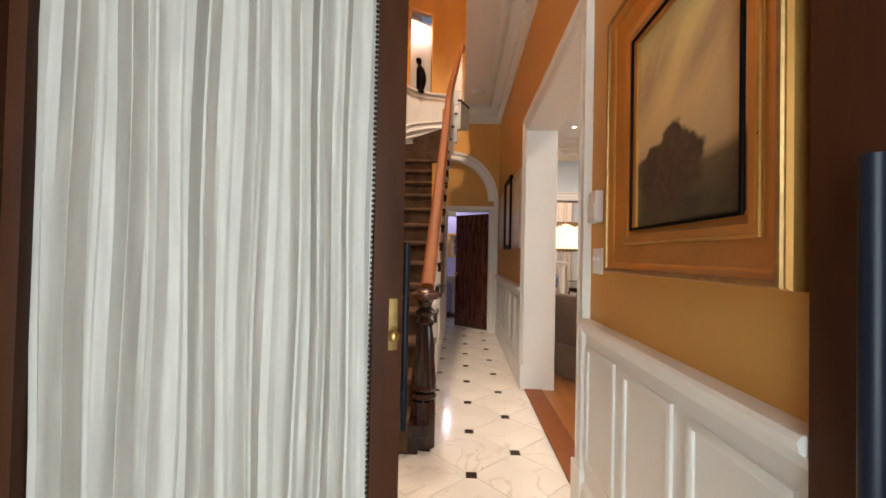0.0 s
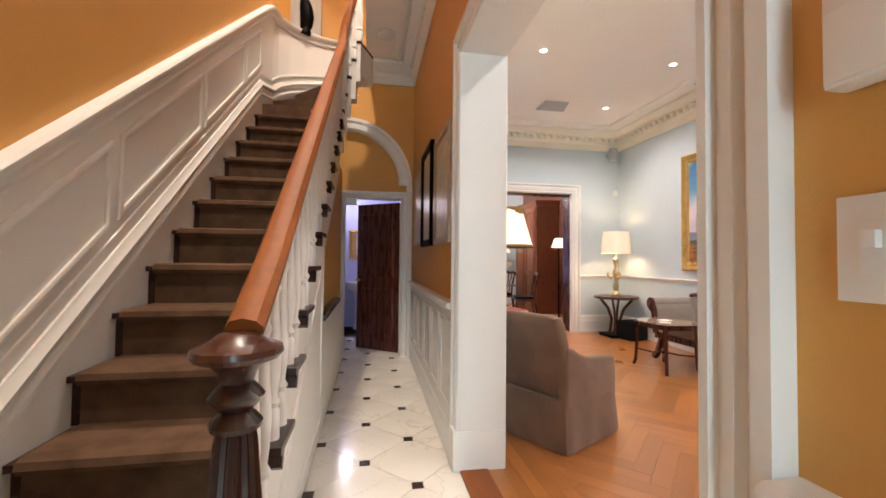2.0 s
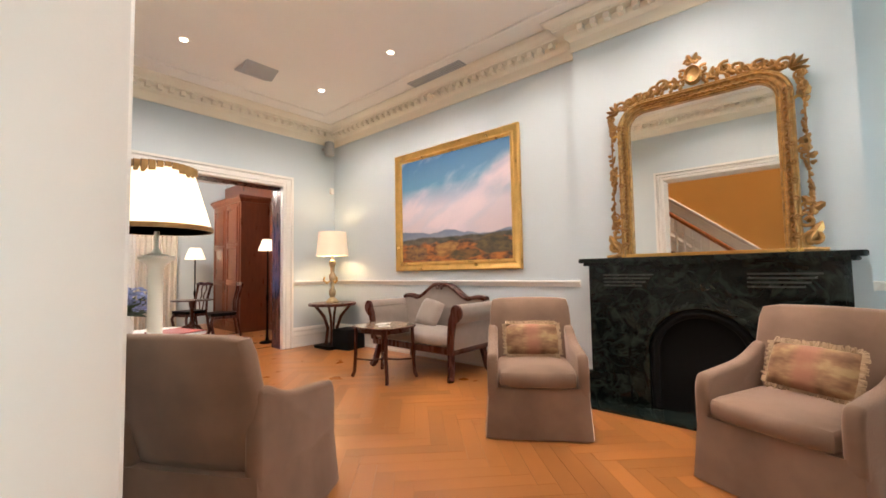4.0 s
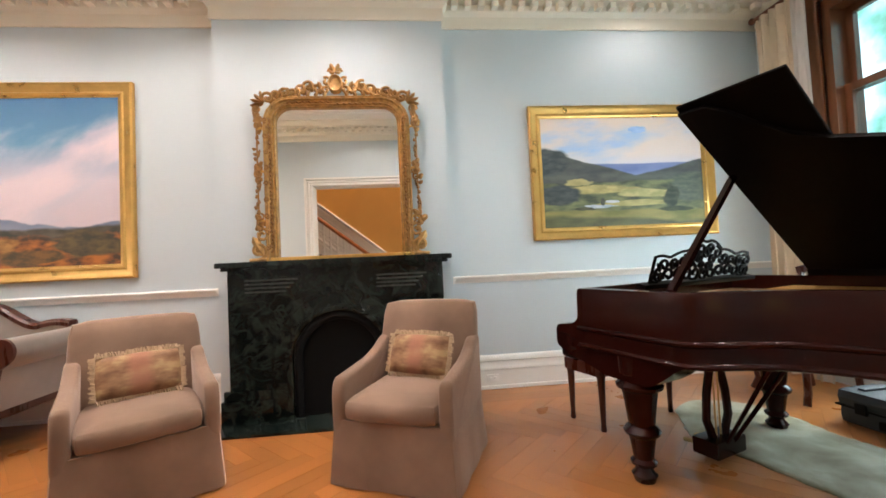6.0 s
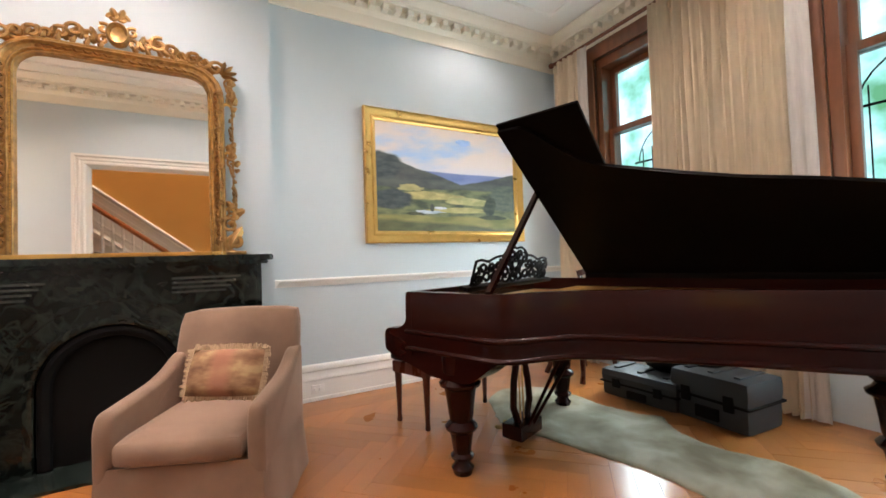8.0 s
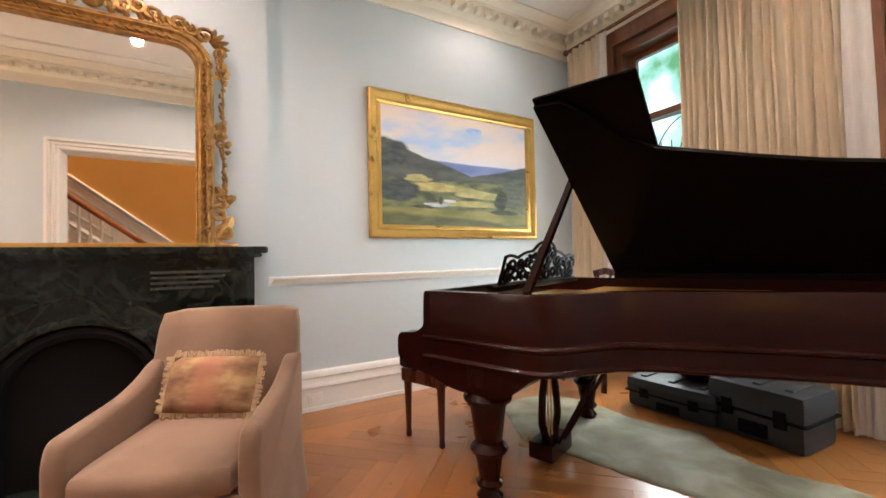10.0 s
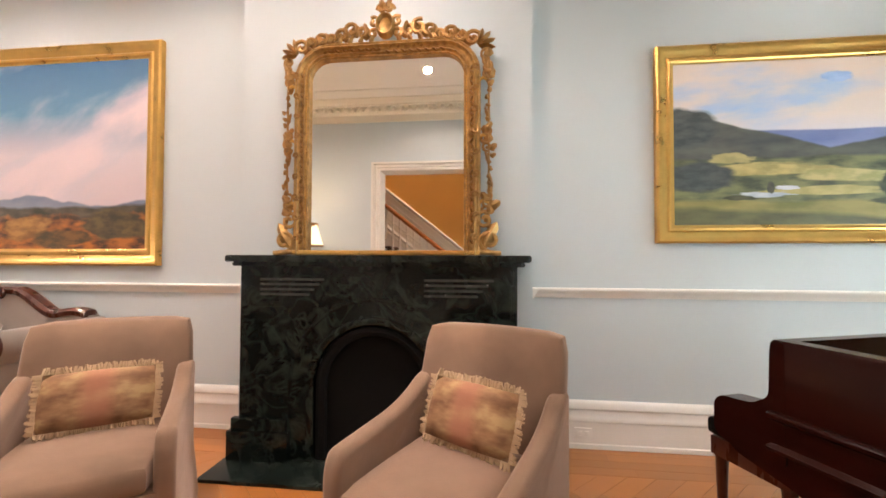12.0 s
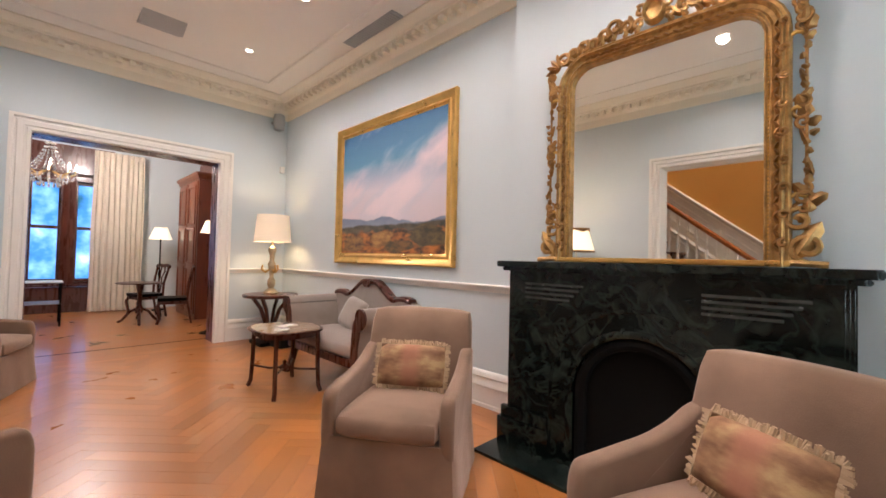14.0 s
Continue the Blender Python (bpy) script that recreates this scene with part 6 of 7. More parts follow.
# console behind the armchair, with lamp, books and flowers
console = thing("console_table", pose(1.27, 5.62, 0), "pale cream rectangular console table against the wall", "table")
part("tabletop", boxes((-0.35, 0.35, -0.62, 0.62, 0.725, 0.76), bevel=0.006), M_WHITE, console)
part("apron", boxes((-0.31, 0.31, -0.58, 0.58, 0.63, 0.725)), M_WHITE, console)
for sx in (-0.29, 0.29):
    for sy in (-0.56, 0.56):
        bm = bmesh.new()
        lathe(bm, [(0.018, 0.001), (0.022, 0.05), (0.03, 0.63)], 10, (sx, sy, 0))
        part("leg", bm, M_WHITE, console)
LD = (1.25, 5.20)
ld = thing("table_lamp", pose(LD[0], LD[1], 0.76), "column table lamp with a wide cream shade, brightly lit", "lamp")
bm = bmesh.new()
shade(bm, 0.265, 0.165, 0.63, 0.975)
part("shade", bm, M_SHADE_HOT, ld, "wide cream lampshade, brightly lit")
bm = bmesh.new()
lathe(bm, [(0.267, 0.63), (0.270, 0.64), (0.2665, 0.655), (0.262, 0.655), (0.262, 0.63)], 32)
part("lower_trim", bm, M_GOLD_DARK, ld, "dull gold braid")
bm = bmesh.new()
for i in range(32):
    a = 2 * math.pi * i / 32
    drop = 0.03 + 0.02 * math.sin(a * 5)
    box(bm, 0.170 * math.cos(a) - 0.014, 0.170 * math.cos(a) + 0.014, 0.170 * math.sin(a) - 0.014, 0.170 * math.sin(a) + 0.014, 0.965 - drop, 0.98)
part("upper_trim", bm, M_GOLD_DARK, ld, "gold swag trim round the top")
bm = bmesh.new()
lathe(bm, [(0.10, 0.0), (0.10, 0.03), (0.05, 0.05), (0.036, 0.08), (0.034, 0.42), (0.045, 0.45), (0.085, 0.48), (0.085, 0.495), (0.03, 0.51), (0.012, 0.54), (0.012, 0.68)], 24)
part("column", bm, M_CREAM, ld, "cream column base")
lamp("table_lamp_bulb", "POINT", pose(LD[0], LD[1], 1.58), 26, (1, 0.78, 0.5), size=0.06)
vase = thing("flower_vase", pose(1.16, 5.62, 0.761), "white vase of blue hydrangeas on the console", "vase")
bm = bmesh.new()
lathe(bm, [(0.05, 0), (0.075, 0.03), (0.085, 0.09), (0.06, 0.15), (0.055, 0.17), (0.05, 0.17), (0.03, 0.05)], 20)
part("vase_body", bm, M_PLASTIC, vase)
M_HYD = mat("blue_hydrangea_petals", (0.30, 0.36, 0.62), 0.7, 0.3, 30, island=0.3)
M_LEAF = mat("dark_green_leaves", (0.04, 0.09, 0.03), 0.5, 0.3, 20, island=0.3)
rr_ = random.Random(4)
for hx, hy, hz in ((0.0, 0.0, 0.29), (0.1, -0.05, 0.25), (-0.08, -0.07, 0.26), (0.02, 0.11, 0.25), (-0.08, 0.09, 0.24), (0.11, 0.07, 0.22)):
    bm = bmesh.new()
    for i in range(90):
        d = Vector((rr_.gauss(0, 1), rr_.gauss(0, 1), rr_.gauss(0, 1))).normalized()
        c = Vector((hx, hy, hz)) + d * 0.07
        t1 = d.orthogonal().normalized() * 0.014
        t2 = d.cross(t1)
        w_ = [bm.verts.new(c + v_) for v_ in (t1, t2, -t1, -t2)]
        tip_ = bm.verts.new(c + d * 0.006)
        for i2 in range(4):
            bm.faces.new((w_[i2], w_[(i2 + 1) % 4], tip_))
        bm.faces.new(w_[::-1])
    part("flower_head", bm, M_HYD, vase)
bm = bmesh.new()
for i in range(26):
    a, ln = rr_.uniform(0, 6.28), rr_.uniform(0.1, 0.2)
    c = Vector((0.03 * math.cos(a), 0.03 * math.sin(a), 0.16))
    e = c + Vector((ln * math.cos(a), ln * math.sin(a), rr_.uniform(-0.02, 0.12)))
    sd = Vector((-math.sin(a), math.cos(a), 0)) * 0.03
    md = (c + e) / 2 + Vector((0, 0, 0.02))
    f1 = [bm.verts.new(p) for p in (c, md + sd, e, md - sd)]
    bm.faces.new(f1)
part("foliage", bm, M_LEAF, vase, "dark green leaves", kind="stuff")
for j, (col, z) in enumerate(((M_EBONY, 0.0), (mat("red_book_cloth", (0.32, 0.03, 0.025), 0.6, 0.1), 0.028))):
    bk = thing("book", pose(1.42, 5.45, 0.761 + z, 0, 0, 8 + 9 * j), ("black" if j == 0 else "red") + " cloth-bound book lying on the console", "book", "books on the console")
    part("cover", boxes((-0.10, 0.10, -0.14, 0.14, 0, 0.004), (-0.10, 0.10, -0.14, 0.14, 0.022, 0.026), (-0.10, -0.096, -0.14, 0.14, 0.003, 0.024)), col, bk)
    part("pages", boxes((-0.096, 0.096, -0.135, 0.135, 0.004, 0.022)), M_PLASTIC, bk, "white pages")

# ---- grand piano: local x from keyboard to tail, local y from treble to bass ----
PM = pose(3.236, 1.648, 0, 0, 0, 200)
piano = thing("grand_piano", PM, "dark rosewood Victorian grand piano with raised lid and turned legs", "piano")
CASE = [(0, 0), (0.52, 0), (0.62, 0.012), (0.69, 0.07), (0.76, 0.19), (0.84, 0.30), (0.95, 0.37), (1.1, 0.43), (1.3, 0.51), (1.525, 0.59), (1.8, 0.665), (2.0, 0.73), (2.2, 0.83), (2.32, 0.98), (2.35, 1.15), (2.32, 1.32), (2.2, 1.43), (2.05, 1.45), (0, 1.45)]
RIM = [(-0.05, 0.64), (0.0, 0.64), (0.010, 0.645), (0.012, 0.655), (0.004, 0.665), (0, 0.668), (0, 0.735), (0.010, 0.742), (0.012, 0.752), (0.006, 0.762), (0, 0.765), (0, 0.968), (-0.006, 0.976), (-0.05, 0.977)]
bm = bmesh.new()
sweep(bm, [(x, y, 0) for x, y in CASE], RIM, closed=True)
part("case_rim", bm, M_PIANO, piano, "polished rosewood rim with fine mouldings")
inner = [(x + (0.03 if x < 0.1 else -0.02), 0.03 + (y - 0.0) * 0.96) for x, y in CASE]
bm = bmesh.new()
prism(bm, inner, 0.645, 0.67)
part("bottom_board", bm, M_EBONY, piano)
bm = bmesh.new()
prism(bm, inner, 0.86, 0.885)
part("iron_plate", bm, M_GOLD, piano, "gilt iron plate")
bm = bmesh.new()
for i in range(38):
    v = 0.20 + i * 0.032
    end = 0.75 + 1.45 * max(0.0, min(1.0, (v - 0.3) / 0.75)) ** 0.8
    tube(bm, [(0.42, v, 0.915), (end, min(1.4, v + 0.02), 0.915)], 0.0015, 4)
part("wire_field", bm, M_BRASS, piano, "rows of strings", kind="stuff")
for v0, v1 in ((0, 0.075), (1.375, 1.45)):
    bm = bmesh.new()
    o = rounded([(0.04, 0.974), (0.0, 0.974), (-0.004, 0.93), (-0.008, 0.80), (-0.06, 0.765), (-0.17, 0.755), (-0.195, 0.73), (-0.195, 0.63), (-0.15, 0.605), (0.04, 0.605)], 0.02, 3)
    prism_y(bm, o, v0 - 0.001, v1)
    part("key_cheek", bm, M_PIANO, piano, "scrolled rosewood cheek")
part("key_bed", boxes((-0.185, 0.05, 0.07, 1.38, 0.61, 0.70), bevel=0.006), M_PIANO, piano)
bm = bmesh.new()
prism_y(bm, rounded([(-0.10, 0.61), (0.55, 0.61), (0.62, 0.645), (0.05, 0.65), (-0.10, 0.64)], 0.01, 2), 0.012, 1.43)
part("belly_rail", bm, M_PIANO, piano)
for i in range(52):
    v = 0.09 + i * 0.0243
    part("white_key", boxes((-0.17, -0.015, v, v + 0.0233, 0.70, 0.722)), M_PLASTIC, piano)
part("fall_board", boxes((-0.02, 0.004, 0.075, 1.375, 0.72, 0.95), bevel=0.004), M_EBONY, piano)
for v0, v1 in ((0.008, 0.21), (1.24, 1.442)):
    bm = bmesh.new()
    prism_y(bm, rounded([(-0.165, 0.63), (-0.13, 0.585), (0.04, 0.553), (0.17, 0.515), (0.43, 0.515), (0.50, 0.56), (0.60, 0.642), (0.60, 0.655), (-0.165, 0.655)], 0.05, 4), v0, v1)
    part("leg_block", bm, M_PIANO, piano, "curved block above the leg")
TILT = 36
HING = pose(0, 1.45, 0.978) @ pose(0, 0, 0, -TILT, 0, 0)
LIDO = [(0.489, 0), (0.489, 1.47), (0.62, 1.46), (0.69, 1.39), (0.76, 1.27), (0.84, 1.16), (0.95, 1.085), (1.1, 1.03), (1.3, 0.95), (1.525, 0.87), (1.8, 0.795), (2.0, 0.73), (2.2, 0.63), (2.34, 0.48), (2.37, 0.3), (2.34, 0.13), (2.2, 0)]
bm = bmesh.new()
prism(bm, [(x, -w) for x, w in LIDO][::-1], 0.0, 0.022)
bmesh.ops.bevel(bm, geom=bm.edges[:], offset=0.004, segments=1, affect="EDGES")
lid = part("lid", bm, M_EBONY, piano, "raised dark lid")
lid.matrix_local = HING
bm = bmesh.new()
prism(bm, [(0.489, -1.497), (0.952, -1.497), (0.952, -0.02), (0.489, -0.02)], 0.024, 0.042)
bmesh.ops.bevel(bm, geom=bm.edges[:], offset=0.004, segments=1, affect="EDGES")
flap = part("lid_flap", bm, M_EBONY, lid, "folded-back front flap")
# black strip added to block the bright line between rim and lid
part("hinge_gap_blocker", boxes((0.489, 2.2, 1.40, 1.449, 0.975, 1.03), bevel=0.004), M_EBONY, piano)
for u in (0.75, 1.35, 1.95):
    part("hinge", boxes((u - 0.03, u + 0.03, 1.44, 1.46, 0.965, 0.992)), M_BRASS, piano, "brass hinge")
bm = bmesh.new()
sweep(bm, [(0.545, 0.05, 0.975), (0.51, 1.45 - 0.97 * math.cos(radians(TILT)), 0.98 + 0.97 * math.sin(radians(TILT)))], [(-0.012, -0.016), (0.012, -0.016), (0.012, 0.016), (-0.012, 0.016)], up=(1, 0, 0.1))
part("prop_stick", bm, M_PIANO, piano)
LEG = [(0.05, 0.001), (0.055, 0.02), (0.062, 0.035), (0.045, 0.055), (0.04, 0.07), (0.06, 0.085), (0.064, 0.10), (0.048, 0.115), (0.05, 0.13), (0.06, 0.20), (0.066, 0.225), (0.085, 0.24), (0.09, 0.255), (0.075, 0.275), (0.06, 0.285), (0.066, 0.30), (0.075, 0.38), (0.084, 0.44), (0.088, 0.46), (0.112, 0.475), (0.115, 0.49), (0.09, 0.51), (0.08, 0.53), (0.10, 0.55), (0.105, 0.64)]
for u, v in ((0.30, 0.10), (0.30, 1.33), (2.02, 1.10)):
    bm = bmesh.new()
    lathe(bm, LEG, 24, (u, v, 0))
    part("leg", bm, M_PIANO, piano, "heavy turned leg")
LY = (0.34, 0.66)
part("pedal_box", boxes((LY[0] - 0.07, LY[0] + 0.07, LY[1] - 0.13, LY[1] + 0.13, 0.03, 0.12), bevel=0.01), M_PIANO, piano)
for s in (-1, 1):
    bm = bmesh.new()
    sweep(bm, [(LY[0], LY[1] + s * 0.05, 0.11), (LY[0], LY[1] + s * 0.10, 0.22), (LY[0], LY[1] + s * 0.085, 0.36), (LY[0], LY[1] + s * 0.05, 0.48), (LY[0], LY[1] + s * 0.10, 0.62)], circle(0.022, 8), up=(1, 0, 0))
    part("lyre_post", bm, M_PIANO, piano)
    bm = bmesh.new()
    tube(bm, [(LY[0] + 0.05, LY[1] + s * 0.03, 0.08), (LY[0] + 0.36, LY[1] + s * 0.10, 0.64)], 0.011, 8)
    part("lyre_brace", bm, M_PIANO, piano)
    bm = bmesh.new()
    tube(bm, [(LY[0] - 0.07, LY[1] + s * 0.05, 0.06), (LY[0] - 0.17, LY[1] + s * 0.05, 0.045)], 0.013, 8)
    part("pedal", bm, M_BRASS, piano, "brass pedal")
    bm = bmesh.new()
    tube(bm, [(LY[0], LY[1] + s * 0.02, 0.12), (LY[0], LY[1] + s * 0.02, 0.63)], 0.005, 6)
    part("pedal_rod", bm, M_BRASS, piano)
# pierced music desk
DKM = pose(0.29, 0.67, 0.985, 14, 0, 90)
bm = bmesh.new()


def desk_top(x):
    return 0.145 + 0.085 * math.exp(-(x / 0.17) ** 2) + 0.016 * abs(math.sin(x * 21))


for i in range(11):
    x = -0.375 + i * 0.075
    spiral(bm, x, 0.052, 0.042, 1.1, 0.0095, 0, 1.6 + i * 2.1, (-1) ** i, 0.006)
    spiral(bm, x + 0.030, desk_top(x + 0.030) - 0.052, 0.038, 1.2, 0.0095, 0, 4.0 + i * 1.7, -(-1) ** i, 0.006)
    leaf(bm, x + 0.015, 0.075, 0.065, math.pi / 2 + 0.7 * (-1) ** i, 0.5, 0.0, 0.010)
for x, z, r_ in ((-0.06, 0.135, 0.034), (0.06, 0.135, 0.034), (0.0, 0.175, 0.036), (-0.03, 0.095, 0.026), (0.035, 0.095, 0.026), (-0.40, 0.045, 0.036), (0.41, 0.045, 0.036)):
    spiral(bm, x, z, r_, 1.2, 0.0095, 0, x * 9, 1 if x < 0 else -1, 0.006)
part("fretwork", bm, M_EBONY, piano, "pierced scrollwork panel", kind="stuff").matrix_local = DKM
bm = bmesh.new()
top = [(-0.42 + 0.84 * i / 40) for i in range(41)]
sweep(bm, [(-0.44, 0, 0.0), (-0.43, 0, 0.07)] + [(x, 0, desk_top(x)) for x in top] + [(0.43, 0, 0.07), (0.44, 0, 0.0)], circle(0.0085, 6), up=(0, -1, 0))
part("desk_edge", bm, M_EBONY, piano, "scalloped desk edge").matrix_local = DKM
part("desk_rail", boxes((-0.50, 0.50, -0.03, 0.03, -0.012, 0.012), bevel=0.004), M_EBONY, piano).matrix_local = DKM
bench = thing("piano_bench", PM @ pose(-0.36, 0.70, 0), "dark wooden piano bench with a black padded seat", "bench")
bm = bmesh.new()
softbox(bm, -0.18, 0.18, -0.38, 0.38, 0.44, 0.53, 0.03, 0.01)
part("padded_seat", bm, M_EBONY, bench, "black leather padded seat")
part("frame", boxes((-0.165, 0.165, -0.365, 0.365, 0.36, 0.44), bevel=0.006), M_MAHOG, bench)
for sx in (-0.14, 0.14):
    for sy in (-0.33, 0.33):
        bm = bmesh.new()
        lathe(bm, [(0.015, 0.001), (0.02, 0.01), (0.016, 0.05), (0.026, 0.34), (0.03, 0.36), (0.03, 0.40)], 10, (sx, sy, 0))
        part("leg", bm, M_MAHOG, bench)
# cases stored below the window
for x, y, w, d, h, a in ((3.14, -0.36, 0.60, 0.34, 0.22, 4), (2.62, -0.42, 0.50, 0.38, 0.33, -4)):
    cs = thing("storage_case", pose(x, y, 0.001, 0, 0, a), "dark grey moulded plastic equipment case on the floor", "case", "equipment cases")
    part("tub", boxes((-w / 2, w / 2, -d / 2, d / 2, 0, h * 0.56), bevel=0.045), M_CASEGREY, cs)
    part("case_lid", boxes((-w / 2 - 0.010, w / 2 + 0.010, -d / 2 - 0.010, d / 2 + 0.010, h * 0.50, h), bevel=0.055), M_CASEGREY, cs)
    part("seam", boxes((-w / 2 - 0.014, w / 2 + 0.014, -d / 2 - 0.014, d / 2 + 0.014, h * 0.49, h * 0.535), bevel=0.006), M_BLACK, cs, "black seam of the lid")
    for s in (-1, 1):
        part("latch", boxes((s * w * 0.28 - 0.03, s * w * 0.28 + 0.03, d / 2 - 0.01, d / 2 + 0.018, h * 0.38, h * 0.68), bevel=0.005), M_BLACK, cs, "black latch")
    for t in (-0.33, 0.0, 0.33):
        part("rib", boxes((t * w - 0.02, t * w + 0.02, -d / 2 + 0.05, d / 2 - 0.05, h - 0.004, h + 0.012), bevel=0.005), M_CASEGREY, cs)
    part("handle", boxes((-0.075, 0.075, d / 2 - 0.02, d / 2 + 0.02, h * 0.12, h * 0.36), bevel=0.008), M_BLACK, cs, "recessed black handle")
bg = thing("soft_bag", pose(2.93, -0.50, 0.236, 0, 0, 8), "black soft bag lying on a grey case", "bag")
bm = bmesh.new()
softbox(bm, -0.26, 0.26, -0.13, 0.13, 0.0, 0.17, 0.06, 0.02)
part("body", bm, M_BLACK, bg)
bm = bmesh.new()
sweep(bm, [(-0.14, 0.0, 0.165), (-0.08, 0.01, 0.215), (0.08, 0.01, 0.215), (0.14, 0.0, 0.165)], circle(0.010, 6), up=(0, 1, 0))
part("strap", bm, M_EBONY, bg)

# pale hide rug under the piano
M_HIDE = mat("cream_sage_hide", (0.40, 0.37, 0.27), 0.75, 0.12, 3.2, 0.5, 160, spec=0.25, sheen=0.2)
_n, _l = M_HIDE.node_tree.nodes, M_HIDE.node_tree.links.new
_cr = _n.new("ShaderNodeValToRGB")
_cr.color_ramp.elements.new(0.5)
for _e, (_p, _c) in zip(_cr.color_ramp.elements, ((0.36, (0.15, 0.12, 0.062)), (0.50, (0.26, 0.245, 0.16)), (0.64, (0.40, 0.375, 0.28)))):
    _e.position, _e.color = _p, (*_c, 1)
_n["Noise Texture"].inputs["Distortion"].default_value = 0.35
_l(_n["Noise Texture"].outputs[0], _cr.inputs[0])
_l(_cr.outputs[0], _n["Principled BSDF"].inputs["Base Color"])
RUG = [(3.98, 0.36), (3.90, 0.66), (3.62, 0.80), (3.36, 0.92), (3.08, 0.80), (2.76, 0.72), (2.50, 0.62), (2.22, 0.60), (1.92, 0.66), (1.66, 0.50), (1.62, 0.22), (1.84, 0.0), (2.12, -0.06), (2.38, 0.08), (2.66, 0.05), (2.80, -0.04), (2.87, -0.12), (2.95, -0.02), (3.10, 0.02), (3.26, 0.07), (3.50, 0.05), (3.84, 0.12)]
rug = thing("hide_rug", pose(2.85, 0.38, 0), "pale cream and sage hide rug lying under the piano", "rug")
bm = bmesh.new()
edge = [(x - 2.85, y - 0.38) for x, y in rounded(RUG, 0.12, 4)]
edge = [(x * (1 + 0.012 * math.sin(5.1 * i)), y * (1 + 0.02 * math.sin(3.7 * i))) for i, (x, y) in enumerate(edge)]
rings = []
for f, z in ((1.0, 0.001), (0.998, 0.004), (0.975, 0.010), (0.9, 0.012), (0.7, 0.013), (0.45, 0.012), (0.2, 0.013)):
    rings.append([bm.verts.new((x * f, y * f, z)) for x, y in edge])
for a, b in zip(rings, rings[1:]):
    for i in range(len(edge)):
        bm.faces.new((a[i], a[(i + 1) % len(edge)], b[(i + 1) % len(edge)], b[i]))
bm.faces.new(rings[-1])
bm.faces.new(rings[0][::-1])
part("hide", bm, M_HIDE, rug)


def side_chair(m, label, group=""):
    c = thing("side_chair", m, label, "chair", group)
    bm = bmesh.new()
    prism(bm, rounded([(-0.25, -0.24), (0.25, -0.24), (0.20, 0.20), (-0.20, 0.20)], 0.04), 0.40, 0.455)
    part("seat", bm, M_EBONY, c, "dark padded seat")
    part("seat_frame", boxes((-0.21, 0.21, -0.22, 0.20, 0.345, 0.40), bevel=0.005), M_MAHOG, c)
    for s in (-1, 1):
        bm = bmesh.new()
        sweep(bm, [(s * 0.21, -0.20, 0.39), (s * 0.235, -0.235, 0.30), (s * 0.205, -0.20, 0.10), (s * 0.225, -0.235, 0.012)], circle(0.024, 8), up=(1, 0, 0.05))
        part("front_leg", bm, M_MAHOG, c, "carved cabriole leg")
        bm = bmesh.new()
        sweep(bm, [(s * 0.19, 0.26, 0.005), (s * 0.185, 0.19, 0.40), (s * 0.19, 0.20, 0.65), (s * 0.215, 0.27, 0.96)], [(-0.016, -0.014), (0.016, -0.014), (0.016, 0.014), (-0.016, 0.014)], up=(1, 0, 0))
        part("back_post", bm, M_MAHOG, c)
    bm = bmesh.new()
    sweep(bm, [(-0.25, 0.27, 0.955), (-0.12, 0.275, 0.985), (0, 0.275, 0.965), (0.12, 0.275, 0.985), (0.25, 0.27, 0.955)], [(-0.016, -0.03), (0.016, -0.03), (0.016, 0.03), (-0.016, 0.03)])
    part("crest_rail", bm, M_MAHOG, c)
    bm = bmesh.new()
    for s in (-1, 1):
        sweep(bm, [(s * 0.04, 0.20, 0.45), (s * 0.075, 0.21, 0.62), (s * 0.03, 0.23, 0.74), (s * 0.08, 0.26, 0.86), (s * 0.06, 0.272, 0.95)], circle(0.013, 6), up=(1, 0, 0))
    sweep(bm, [(-0.07, 0.212, 0.62), (0, 0.215, 0.66), (0.07, 0.212, 0.62)], circle(0.011, 6))
    part("splat", bm, M_MAHOG, c, "pierced carved splat")
    return c


side_chair(pose(3.88, -0.42, 0, 0, 0, 180), "dark carved wooden chair below the window")

# ---- windows and curtains ----
M_WOOD = mat("brown_stained_window_wood", (0.19, 0.068, 0.028), 0.35, 0.3, 4, 0.05, 40, stretch=(5, 5, 1), coat=0.2)


